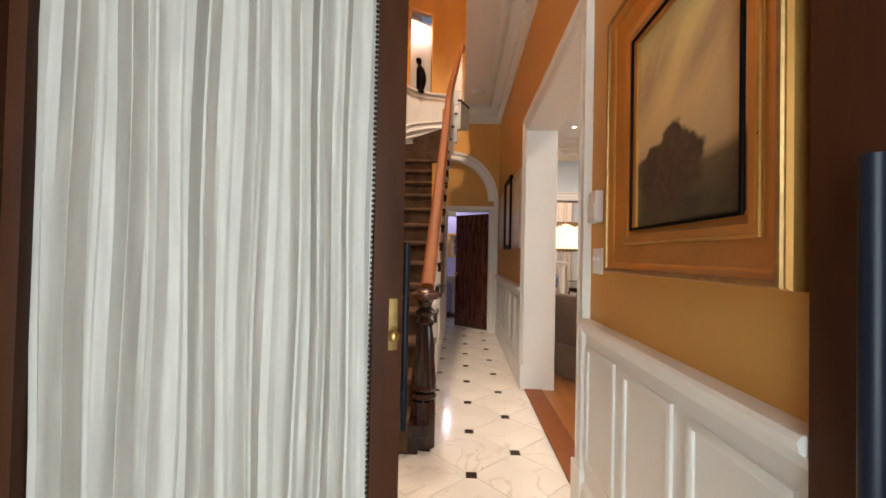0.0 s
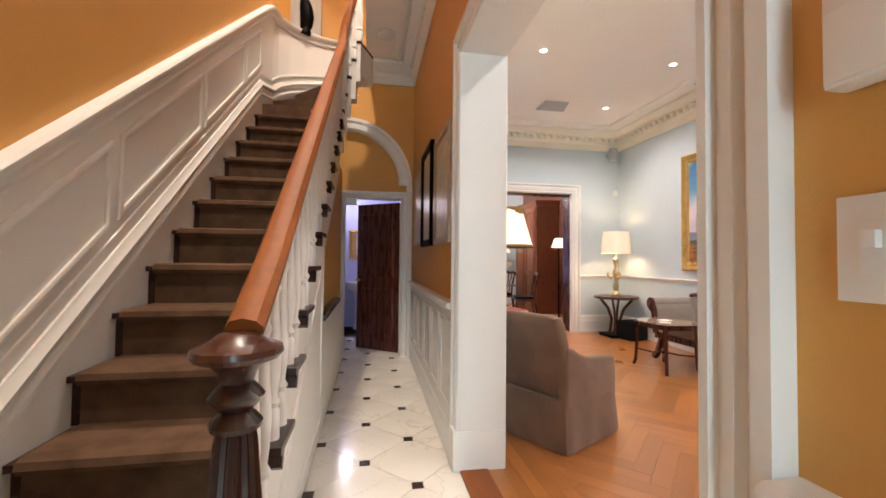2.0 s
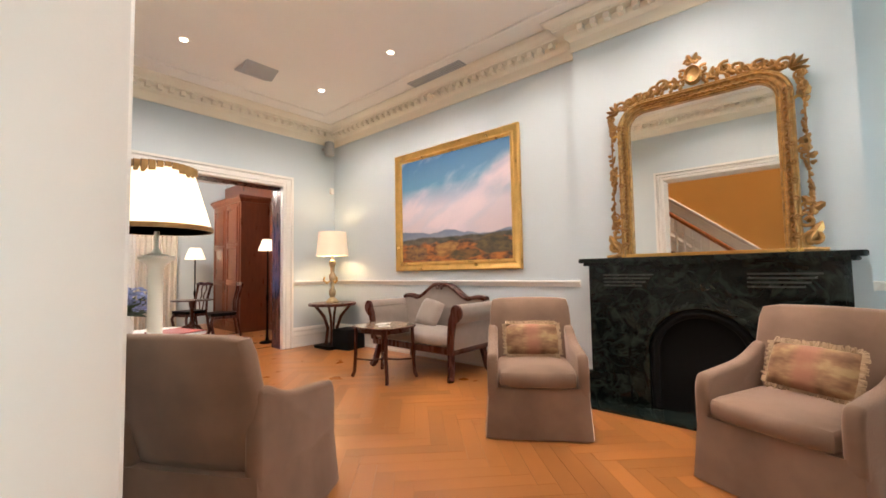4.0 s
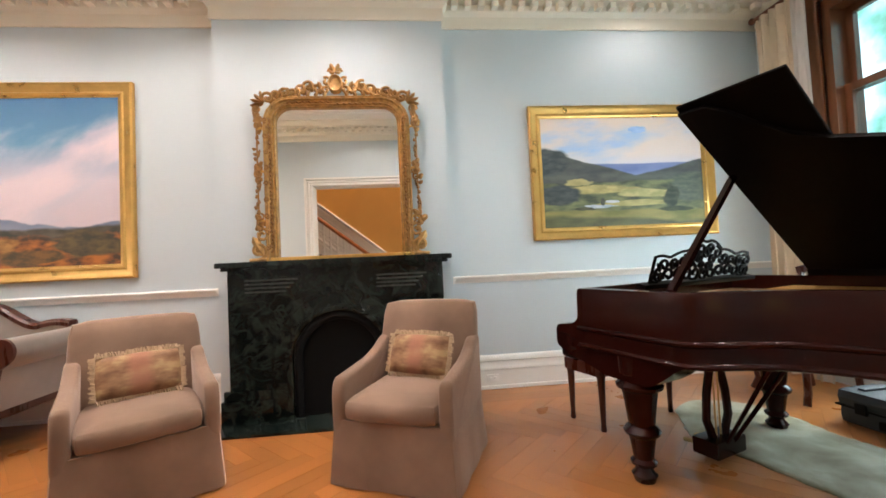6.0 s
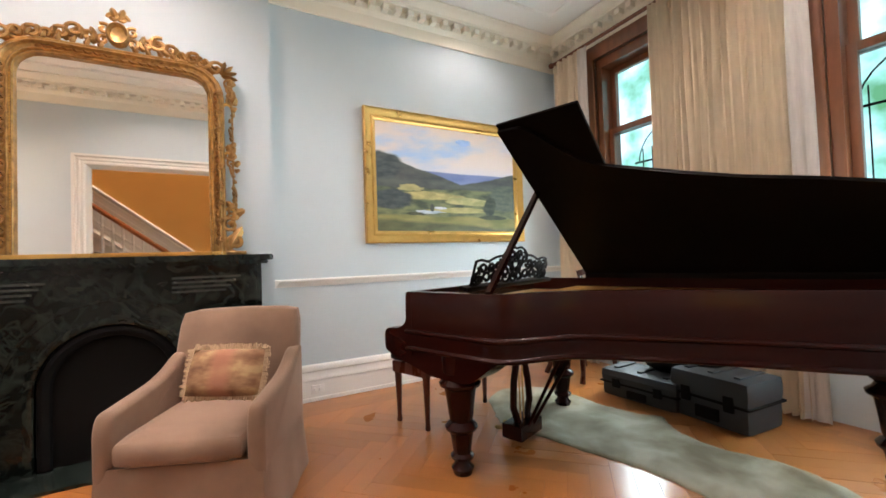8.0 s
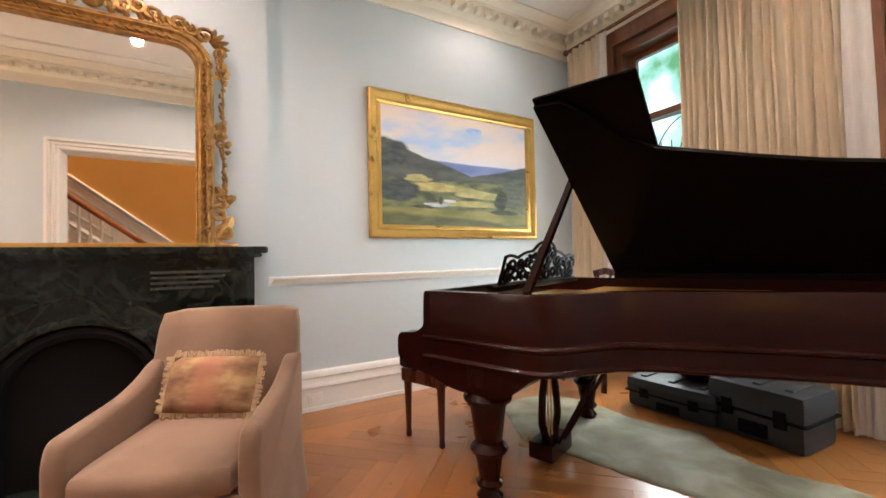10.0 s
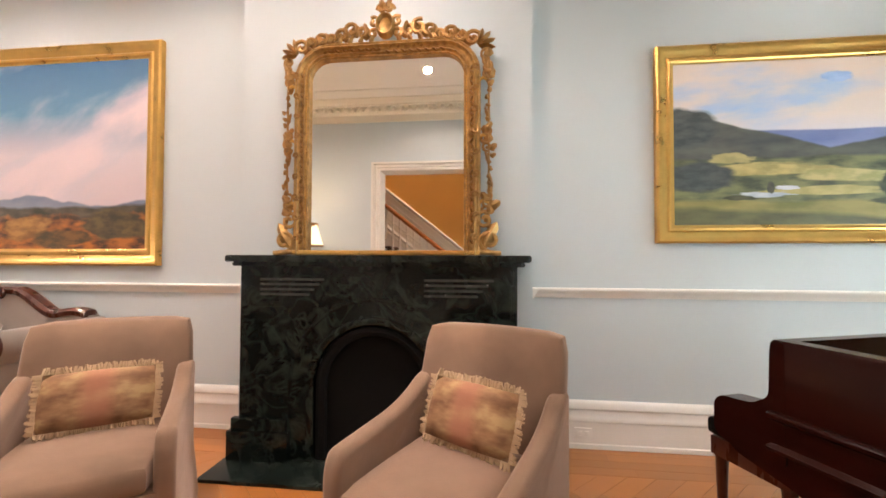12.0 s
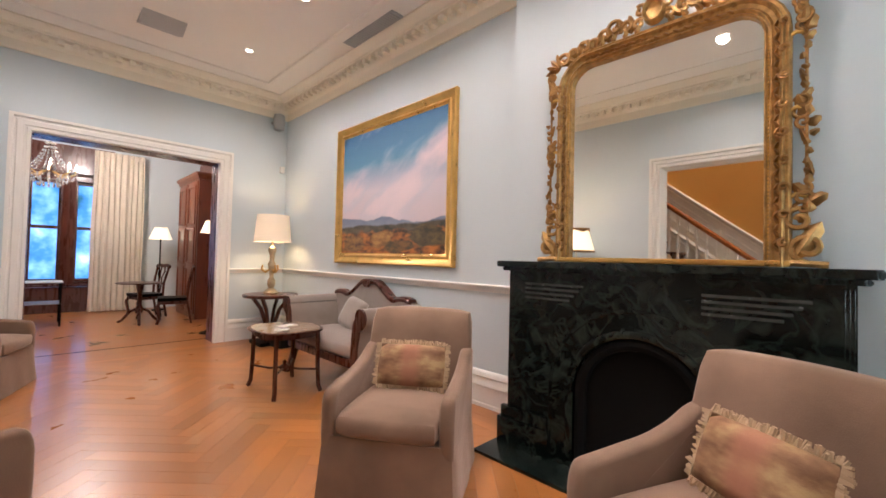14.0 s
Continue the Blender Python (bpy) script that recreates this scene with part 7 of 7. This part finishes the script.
def sash_window(name, x0, x1, z0, z1, y, out, label, meet=0.5, wood=None):
    """A double-hung window in a wall at y; out: +1 or -1, the way to the outside along y."""
    w = thing(name, pose((x0 + x1) / 2, y, 0), label, "window", kind="structure")
    hw = (x1 - x0) / 2
    wood = wood or M_WOOD
    o = out
    ys = lambda a, b: (min(o * a, o * b), max(o * a, o * b))
    part("window_frame", boxes((-hw, -hw + 0.07, *ys(0.02, 0.28), z0, z1), (hw - 0.07, hw, *ys(0.02, 0.28), z0, z1), (-hw + 0.07, hw - 0.07, *ys(0.02, 0.28), z1 - 0.10, z1), (-hw + 0.07, hw - 0.07, *ys(0.02, 0.28), z0, z0 + 0.05)), wood, w)
    bm = bmesh.new()
    path = [(-hw, 0, z0), (-hw, 0, z1), (hw, 0, z1), (hw, 0, z0)]
    sweep(bm, path, [(0, -0.02), (0, 0.02), (0.02, 0.035), (0.09, 0.035), (0.11, 0.05), (0.13, 0.05), (0.13, -0.0)], up=(0, -o, 0)) if o < 0 else sweep(bm, path, [(0, -0.02), (0, 0.02), (-0.02, 0.035), (-0.09, 0.035), (-0.11, 0.05), (-0.13, 0.05), (-0.13, 0.0)], up=(0, -o, 0))
    part("casing", bm, wood, w, "moulded brown window casing")
    part("window_sill", boxes((-hw - 0.15, hw + 0.15, *ys(-0.06, 0.25), z0 - 0.04, z0), bevel=0.008), wood, w)
    zm = z0 + (z1 - z0) * meet
    for a, b, d in ((z0 + 0.05, zm + 0.03, 0.10), (zm - 0.03, z1 - 0.10, 0.16)):
        s = part("sash", boxes((-hw + 0.07, -hw + 0.125, *ys(d, d + 0.05), a, b), (hw - 0.125, hw - 0.07, *ys(d, d + 0.05), a, b), (-hw + 0.125, hw - 0.125, *ys(d, d + 0.05), a, a + 0.06), (-hw + 0.125, hw - 0.125, *ys(d, d + 0.05), b - 0.06, b), bevel=0.004), wood, w)
        g = part("pane", boxes((-hw + 0.12, hw - 0.12, *ys(d + 0.02, d + 0.026), a + 0.05, b - 0.05)), M_GLASS, s, "clear glass pane", smooth=False)
        g.visible_shadow = False
    return w


for i, (a, b) in enumerate((W1, W2)):
    sash_window("window_%d" % (i + 1), a, b, WZ0, WZ1, FY, -1, "tall brown wooden sash window with clear panes", 0.70)
# iron grille outside
gr = thing("window_grille", pose(2.7, FY - 0.75, 0), "dark iron railing with curved tops outside the windows", "grille")
for a, b in (W1, W2):
    bm = bmesh.new()
    for i in range(9):
        x = a + (b - a) * i / 8 - 2.7
        tube(bm, [(x, 0, 0.2), (x, 0, 2.35)], 0.006, 6)
    for z in (0.4, 2.2):
        tube(bm, [(a - 2.7 - 0.1, 0, z), (b - 2.7 + 0.1, 0, z)], 0.011, 6)
    mid = (a + b) / 2 - 2.7
    sweep(bm, [(mid + 0.5 * math.cos(radians(t)), 0, 2.2 + 0.42 * math.sin(radians(t))) for t in range(0, 181, 12)], circle(0.007, 6), up=(0, 1, 0))
    sweep(bm, [(mid + 0.25 * math.cos(radians(t)), 0, 2.2 + 0.25 * math.sin(radians(t))) for t in range(0, 181, 15)], circle(0.006, 6), up=(0, 1, 0))
    for z in (0.4, 2.2):
        tube(bm, [(a - 2.7 - 0.08, 0, z), (a - 2.7 - 0.08, 0.46, z)], 0.011, 6)
    part("grille_panel", bm, M_BLACK, gr)


def backdrop(name, m, w, h, stops, strength, scale):
    mt = bpy.data.materials.new(name)
    mt.use_nodes = True
    n, link = mt.node_tree.nodes, mt.node_tree.links.new
    for nd in [x for x in n if x.type != "OUTPUT_MATERIAL"]:
        n.remove(nd)
    em = n.new("ShaderNodeEmission")
    em.inputs[1].default_value = strength
    tc = n.new("ShaderNodeTexCoord")
    nz = n.new("ShaderNodeTexNoise")
    nz.inputs["Scale"].default_value = scale
    nz.inputs["Detail"].default_value = 7
    link(tc.outputs["Object"], nz.inputs["Vector"])
    cr = n.new("ShaderNodeValToRGB")
    while len(cr.color_ramp.elements) < len(stops):
        cr.color_ramp.elements.new(0.5)
    for el, (p, c) in zip(cr.color_ramp.elements, stops):
        el.position, el.color = p, (*c, 1)
    link(nz.outputs[0], cr.inputs[0])
    link(cr.outputs[0], em.inputs[0])
    link(em.outputs[0], n["Material Output"].inputs[0])
    ob = part(name, boxes((-w / 2, w / 2, -0.02, 0.02, 0, h)), mt, smooth=False)
    ob.matrix_world = m
    tagged(ob, "bright foliage and sky outside the windows", "backdrop", kind="structure")


backdrop("backdrop_street", pose(2.5, -7.0, -1.5), 22, 10, [(0.34, (0.06, 0.20, 0.11)), (0.44, (0.16, 0.40, 0.36)), (0.54, (0.36, 0.62, 0.72)), (0.68, (0.85, 0.98, 1.0))], 3.0, 0.9)
backdrop("backdrop_garden", pose(2.0, 17.0, -1.0), 16, 8, [(0.36, (0.02, 0.09, 0.14)), (0.48, (0.05, 0.20, 0.52)), (0.60, (0.20, 0.42, 0.95)), (0.7, (0.6, 0.82, 1.0))], 3.6, 1.3)


def drape(x, y, w, z0, z1, folds, material, label, seed, turn=0, group="", depth=0.035, lining=0):
    c = thing("curtain", pose(x, y, 0, 0, 0, turn), label, "curtain", group)
    bm = bmesh.new()
    pleats(bm, w, z0, z1, depth, folds, 0.3, 0.006, seed, 0.04, 12)
    part("cloth", bm, material, c)
    bm = bmesh.new()
    for i in range(folds):
        box(bm, w * (i + 0.4) / folds, w * (i + 0.6) / folds, -depth - 0.008, depth * 0.2, z1 - 0.11, z1 - 0.02, bevel=0.006)
    part("pinch_pleats", bm, material, c, kind="stuff")
    if lining:
        bm = bmesh.new()
        pleats(bm, 0.13, z0 + 0.01, z1 - 0.02, 0.012, 2, 0.2, 0.005, seed + 1)
        part("lining", bm, M_SHEER, c, "white curtain lining").matrix_local = pose(-0.10 if lining < 0 else w - 0.03, 0.035 if turn == 0 else -0.035, 0)
    return c


RODZ = 3.37
drape(4.08, FY + 0.12, 0.42, 0.02, RODZ - 0.02, 5, M_LINEN, "cream linen curtain hanging to the floor", 3, group="front curtains", depth=0.045, lining=-1)
drape(2.28, FY + 0.13, 1.02, 0.02, RODZ - 0.02, 19, M_LINEN, "wide cream linen curtain hanging between the windows", 5, group="front curtains", depth=0.06, lining=-1)
drape(0.93, FY + 0.12, 0.30, 0.02, RODZ - 0.02, 5, M_LINEN, "cream linen curtain hanging to the floor", 9, group="front curtains")
rod = thing("curtain_rod", pose(0, FY + 0.11, RODZ), "dark wooden curtain rod below the cornice", "curtain rod")
bm = bmesh.new()
tube(bm, [(0.95, 0, 0), (4.52, 0, 0)], 0.018, 12)
part("pole", bm, M_WOOD, rod)
bm = bmesh.new()
r = bmesh.ops.create_uvsphere(bm, u_segments=12, v_segments=8, radius=0.032)
bmesh.ops.translate(bm, vec=(4.54, 0, 0), verts=r["verts"])
part("finial", bm, M_WOOD, rod)
for x in (1.0, 2.78, 4.46):
    part("bracket", boxes((x - 0.012, x + 0.012, -0.109, 0.01, -0.03, 0.0)), M_WOOD, rod)

# yellow-shaded floor lamp by the second window
fl = thing("floor_lamp", pose(1.24, 1.25, 0), "floor lamp with a yellow paper shade", "lamp")
bm = bmesh.new()
shade(bm, 0.15, 0.10, 1.31, 1.63)
part("shade", bm, glow("yellow_lampshade", (1, 0.62, 0.12), 1.0), fl, "glowing yellow lampshade")
bm = bmesh.new()
lathe(bm, [(0.13, 0.002), (0.13, 0.02), (0.02, 0.04), (0.012, 0.1), (0.012, 1.4)], 16)
part("stand", bm, M_BRASS, fl)

# ---- rear room ----
for i, (a, b) in enumerate(((1.06, 1.66), (1.70, 2.32), (2.36, 2.98))):
    sash_window("window_%d" % (i + 3), a, b, 0.55, 2.72, BACK, 1, "tall dark wooden window of the rear room", 0.52, M_MAHOG)
structure("trim_rear_panelling", boxes((RW[0], RW[1], BACK - 0.02, BACK + 0.2, 0.0, 0.5), (RW[0] - 0.05, RW[1], BACK - 0.12, BACK - 0.03, 2.76, 3.3)), M_MAHOG, "dark wood panelling round the rear windows")
drape(2.66, BACK - 0.30, 0.86, 0.02, 3.25, 9, M_IVORY, "full-length ivory curtain beside the rear windows", 11, depth=0.05)
cab = thing("mahogany_cabinet", pose(0, 0, 0), "tall panelled red-brown mahogany cabinet wall", "cabinet")
M_REDWOOD = mat("red_brown_mahogany", (0.15, 0.04, 0.016), 0.3, 0.25, 3, 0.04, 30, stretch=(6, 6, 1), coat=0.4)
CBX, CB0, CB1, CBZ = 4.02, 10.9, 12.3, 2.72
part("body", boxes((CBX, EX - 0.03, CB0, CB1, 0.002, CBZ)), M_REDWOOD, cab)
bm = bmesh.new()
sweep(bm, [(EX - 0.03, CB1, CBZ), (CBX, CB1, CBZ), (CBX, CB0, CBZ), (EX - 0.03, CB0, CBZ)][::-1], [(0, -0.10), (-0.02, -0.10), (-0.03, -0.05), (-0.06, -0.02), (-0.065, 0.03), (0, 0.03)])
part("cornice", bm, M_REDWOOD, cab, "moulded mahogany cornice")
for k in range(2):
    y0 = CB0 + 0.04 + k * 0.67
    dl = part("door", boxes((CBX - 0.022, CBX - 0.001, y0, y0 + 0.64, 0.10, CBZ - 0.13), bevel=0.004), M_REDWOOD, cab, "panelled mahogany door leaf")
    for z0, z1 in ((0.2, 0.95), (1.05, 1.7), (1.8, 2.5)):
        bm = bmesh.new()
        frame_on_x(bm, CBX - 0.022, [(y0 + 0.09, z0), (y0 + 0.55, z0), (y0 + 0.55, z1), (y0 + 0.09, z1)], -1, 0.05, 0.022)
        part("door_panel", bm, M_REDWOOD, dl)
wp = structure("trim_rear_wall_panelling", boxes((EX - 0.03, EX - 0.002, RY2 + 0.03, BACK - 0.02, 0.002, 3.3)), M_REDWOOD, "red-brown mahogany wall panelling")
for y0 in (8.98, 9.62, 10.26, 12.4):
    for z0, z1 in ((0.15, 0.85), (0.97, 1.75), (1.85, 2.8)):
        bm = bmesh.new()
        frame_on_x(bm, EX - 0.03, [(y0, z0), (y0 + 0.52, z0), (y0 + 0.52, z1), (y0, z1)], -1, 0.05, 0.025)
        part("panel", bm, M_REDWOOD, wp)
ped = thing("pedestal_table", pose(3.20, 10.98, 0), "small dark tilt-top pedestal table", "table")
bm = bmesh.new()
lathe(bm, [(0.33, 0.685), (0.34, 0.69), (0.34, 0.705), (0.0, 0.707)], 30)
part("tabletop", bm, M_MAHOG, ped)
bm = bmesh.new()
lathe(bm, [(0.05, 0.18), (0.06, 0.25), (0.035, 0.32), (0.03, 0.5), (0.05, 0.6), (0.06, 0.685)], 14)
part("pillar", bm, M_MAHOG, ped)
for i in range(3):
    a = 0.4 + i * 2 * math.pi / 3
    bm = bmesh.new()
    sweep(bm, [(0.03 * math.cos(a), 0.03 * math.sin(a), 0.26), (0.15 * math.cos(a), 0.15 * math.sin(a), 0.20), (0.27 * math.cos(a), 0.27 * math.sin(a), 0.05), (0.33 * math.cos(a), 0.33 * math.sin(a), 0.022)], circle(0.022, 8), up=(-math.sin(a), math.cos(a), 0))
    part("foot", bm, M_MAHOG, ped)
side_chair(pose(3.42, 11.75, 0, 0, 0, facing(-1, -0.25)), "dark carved side chair with a pierced splat", "rear room chairs")
side_chair(pose(3.66, 10.75, 0, 0, 0, facing(-1, 0.2)), "dark carved side chair with a padded seat", "rear room chairs")
for x, y, zt_, rs in ((3.78, 12.72, 1.76, 0.20), (3.83, 9.35, 1.74, 0.15)):
    f = thing("floor_lamp", pose(x, y, 0), "dark floor lamp with a pale fluted shade, lit", "lamp", "rear room lamps")
    bm = bmesh.new()
    shade(bm, rs, rs * 0.55, zt_ - rs * 1.25, zt_, 28, 0.03)
    part("shade", bm, M_SHADE_HOT, f, "pale fluted lampshade, lit")
    bm = bmesh.new()
    lathe(bm, [(0.12, 0.002), (0.12, 0.02), (0.03, 0.05), (0.018, 0.1), (0.016, 0.7), (0.028, 0.75), (0.014, 0.85), (0.014, zt_ - 0.1)], 14)
    part("stand", bm, M_EBONY, f)
    lamp("floor_lamp_bulb", "POINT", pose(x, y, zt_ - 0.1), 9, (1, 0.78, 0.5), size=0.04)
glt = thing("glass_table", pose(1.85, 11.6, 0), "low glass and metal side table by the rear windows", "table")
part("tabletop", boxes((-0.40, 0.40, -0.30, 0.30, 0.70, 0.715)), M_GREY, glt)
part("lower_shelf", boxes((-0.38, 0.38, -0.28, 0.28, 0.36, 0.372)), M_GREY, glt)
for sx in (-0.37, 0.37):
    for sy in (-0.27, 0.27):
        bm = bmesh.new()
        lathe(bm, [(0.014, 0.002), (0.014, 0.70)], 8, (sx, sy, 0))
        part("leg", bm, M_EBONY, glt)
M_CRYSTAL = bpy.data.materials.new("cut_crystal")
M_CRYSTAL.use_nodes = True
_b = M_CRYSTAL.node_tree.nodes["Principled BSDF"]
_b.inputs["Transmission Weight"].default_value, _b.inputs["Roughness"].default_value, _b.inputs["IOR"].default_value = 0.75, 0.04, 1.5
_b.inputs["Base Color"].default_value = (0.95, 0.94, 0.92, 1)
ch = thing("chandelier", pose(2.02, 11.2, 2.35), "sparkling crystal chandelier, lit", "chandelier")
bm = bmesh.new()
lathe(bm, [(0.01, 1.05), (0.012, 0.6), (0.04, 0.5), (0.02, 0.4), (0.06, 0.2), (0.09, 0.1), (0.03, 0.0), (0.0, -0.12)], 14)
part("stem", bm, M_GLASS, ch)
bmc = bmesh.new()
for i in range(8):
    a = i * math.pi / 4
    c, s = math.cos(a), math.sin(a)
    bm = bmesh.new()
    sweep(bm, [(0.05 * c, 0.05 * s, 0.12), (0.18 * c, 0.18 * s, 0.03), (0.30 * c, 0.30 * s, 0.10), (0.31 * c, 0.31 * s, 0.17)], circle(0.009, 6), up=(-s, c, 0))
    part("arm", bm, M_BRASS, ch)
    bm = bmesh.new()
    lathe(bm, [(0.012, 0.17), (0.016, 0.20), (0.006, 0.25), (0.0, 0.26)], 8, (0.31 * c, 0.31 * s, 0))
    part("candle_bulb", bm, M_LIT, ch, "lit candle bulb")
    for j in range(7):
        r = bmesh.ops.create_icosphere(bmc, subdivisions=1, radius=0.016)
        bmesh.ops.translate(bmc, vec=((0.10 + 0.033 * j) * c, (0.10 + 0.033 * j) * s, 0.06 - 0.07 * math.sin(j) ** 2), verts=r["verts"])
for i in range(14):
    a = i * math.pi / 7
    for j in range(11):
        f = j / 10
        rad, z = 0.05 + 0.25 * f ** 1.6, 0.62 - 0.50 * f - 0.05 * math.sin(math.pi * f)
        r = bmesh.ops.create_icosphere(bmc, subdivisions=1, radius=0.014)
        bmesh.ops.translate(bmc, vec=(rad * math.cos(a), rad * math.sin(a), z), verts=r["verts"])
    for j in range(3):
        r = bmesh.ops.create_icosphere(bmc, subdivisions=1, radius=0.018)
        bmesh.ops.scale(bmc, vec=(1, 1, 1.8), verts=r["verts"])
        bmesh.ops.translate(bmc, vec=((0.29 - 0.08 * j) * math.cos(a + 0.2), (0.29 - 0.08 * j) * math.sin(a + 0.2), 0.02 - 0.06 * j), verts=r["verts"])
part("crystals", bmc, M_CRYSTAL, ch, "hanging cut crystals", kind="stuff")

# ---- floors, piece by piece ----


def clip(poly, x0, x1, y0, y1):
    for axis, lim, keep in ((0, x0, 1), (0, x1, -1), (1, y0, 1), (1, y1, -1)):
        out = []
        for i, p in enumerate(poly):
            q = poly[(i + 1) % len(poly)]
            a, b = (p[axis] - lim) * keep, (q[axis] - lim) * keep
            if a >= 0:
                out.append(p)
            if a * b < 0:
                t = a / (a - b)
                out.append((p[0] + (q[0] - p[0]) * t, p[1] + (q[1] - p[1]) * t))
        poly = out
        if len(poly) < 3:
            return []
    return poly


structure("floor", boxes((PX, EX, FY, RY, -0.1, -0.006)), M_OAK_GAP, "honey oak parquet floor with a plank border")
floor = bpy.data.objects["floor"]
structure("floor_hall", boxes((LX, HX + 0.26, -1.2, 9.9, -0.1, -0.004)), M_GROUT, "white marble hall floor with small black inserts")
hall = bpy.data.objects["floor_hall"]
P, CUT = 0.2985, 0.034
CX, CY = 0.075, 4.35
for i in range(-5, 4):
    for j in range(-20, 20):
        if (i + j) % 2 == 0:
            continue
        cx, cy = CX + i * P, CY + j * P
        g = 0.003
        a = P - CUT
        o = [(cx + a, cy - CUT), (cx + a, cy + CUT), (cx + CUT, cy + a), (cx - CUT, cy + a), (cx - a, cy + CUT), (cx - a, cy - CUT), (cx - CUT, cy - a), (cx + CUT, cy - a)]
        o = [(cx + (x - cx) * 0.991, cy + (y - cy) * 0.991) for x, y in o]
        poly = clip(o, LX, HX, -1.2, 9.6)
        if poly:
            bm = bmesh.new()
            prism(bm, [(x - cx, y - cy) for x, y in poly], -0.005, 0.0)
            ob = part("marble_tile", bm, M_MARBLE, hall, smooth=False)
            ob.location = (cx, cy, 0)
bm = boxes((-CUT + 0.003, CUT - 0.003, -CUT + 0.003, CUT - 0.003, -0.005, 0.0004))
ins = finish(bm, "black_insert", M_INSERT, False)
for i in range(-5, 4):
    for j in range(-20, 20):
        if (i + j) % 2 == 0:
            cx, cy = CX + i * P, CY + j * P
            if LX < cx < HX - 0.03 and -1.1 < cy < 9.5:
                ob = new("black_insert", ins)
                ob.matrix_world = pose(cx, cy, 0)
                ob.parent = hall
# herringbone blocks, and planks along the walls
BW, BL, EDGE = 0.11, 0.66, 0.34
near, rest = [], bmesh.new()
rnd = random.Random(5)


def lay(poly, is_near):
    if len(poly) < 3:
        return
    ox, oy = poly[0]
    if is_near and len(near) < 295:
        bm = bmesh.new()
        prism(bm, [(x - ox, y - oy) for x, y in poly], -0.006, rnd.uniform(-0.0006, 0.0))
        ob = part("parquet_block", bm, M_OAK, floor, smooth=False)
        ob.location = (ox, oy, 0)
        near.append(ob)
    else:
        prism(rest, poly, -0.006, rnd.uniform(-0.0006, 0.0))


def block(cx, cy, ang):
    c, s = math.cos(ang), math.sin(ang)
    hx, hy = BL / 2 - 0.0008, BW / 2 - 0.0008
    return [(cx + c * x - s * y, cy + s * x + c * y) for x, y in ((-hx, -hy), (hx, -hy), (hx, hy), (-hx, hy))]


FX0, FX1, FY0, FY1 = PX + EDGE, EX - EDGE, FY + EDGE, RY - EDGE
r2 = math.sqrt(0.5)
for a in range(-140, 140):
    for b in range(-24, 24):
        # lattice of herringbone pairs in a frame turned by 45 degrees
        u0, v0 = a * BW, a * BW + b * 2 * BL
        for kind in (0, 1):
            if kind == 0:
                u, v, ang = u0 + BL / 2, v0 + BW / 2, 0.0
            else:
                u, v, ang = u0 + BW / 2, v0 + BW + BL / 2, math.pi / 2
            x, y = 2.7 + (u - v) * r2, 3.0 + (u + v) * r2
            if FX0 - 0.4 < x < FX1 + 0.4 and FY0 - 0.4 < y < FY1 + 0.4:
                poly = clip(block(x, y, ang + math.pi / 4), FX0, FX1, FY0, FY1)
                lay(poly, 1.3 < x < 3.6 and 2.6 < y < 6.2)
for j in range(4):
    o, wd = j * 0.085, 0.0838
    for x0, x1, y0, y1, axis in ((PX, EX, FY + o, FY + o + wd, 0), (PX, EX, RY - o - wd, RY - o, 0), (PX + o, PX + o + wd, FY + EDGE, RY - EDGE, 1), (EX - o - wd, EX - o, FY + EDGE, RY - EDGE, 1)):
        s, end = ((x0, x1), (y0, y1))[axis]
        while s < end - 0.01:
            e = min(end, s + rnd.uniform(0.7, 1.5))
            lay([(s, y0), (e - 0.001, y0), (e - 0.001, y1), (s, y1)] if axis == 0 else [(x0, s), (x1, s), (x1, e - 0.001), (x0, e - 0.001)], False)
            s = e
part("parquet_field", rest, M_OAK, floor, "honey oak parquet blocks", kind="stuff", smooth=False)
# vestibule side of the door saddle
structure("floor_threshold_fill", boxes((HX + 0.17, PX, DY0, DY1, -0.02, 0.001)), M_OAK)
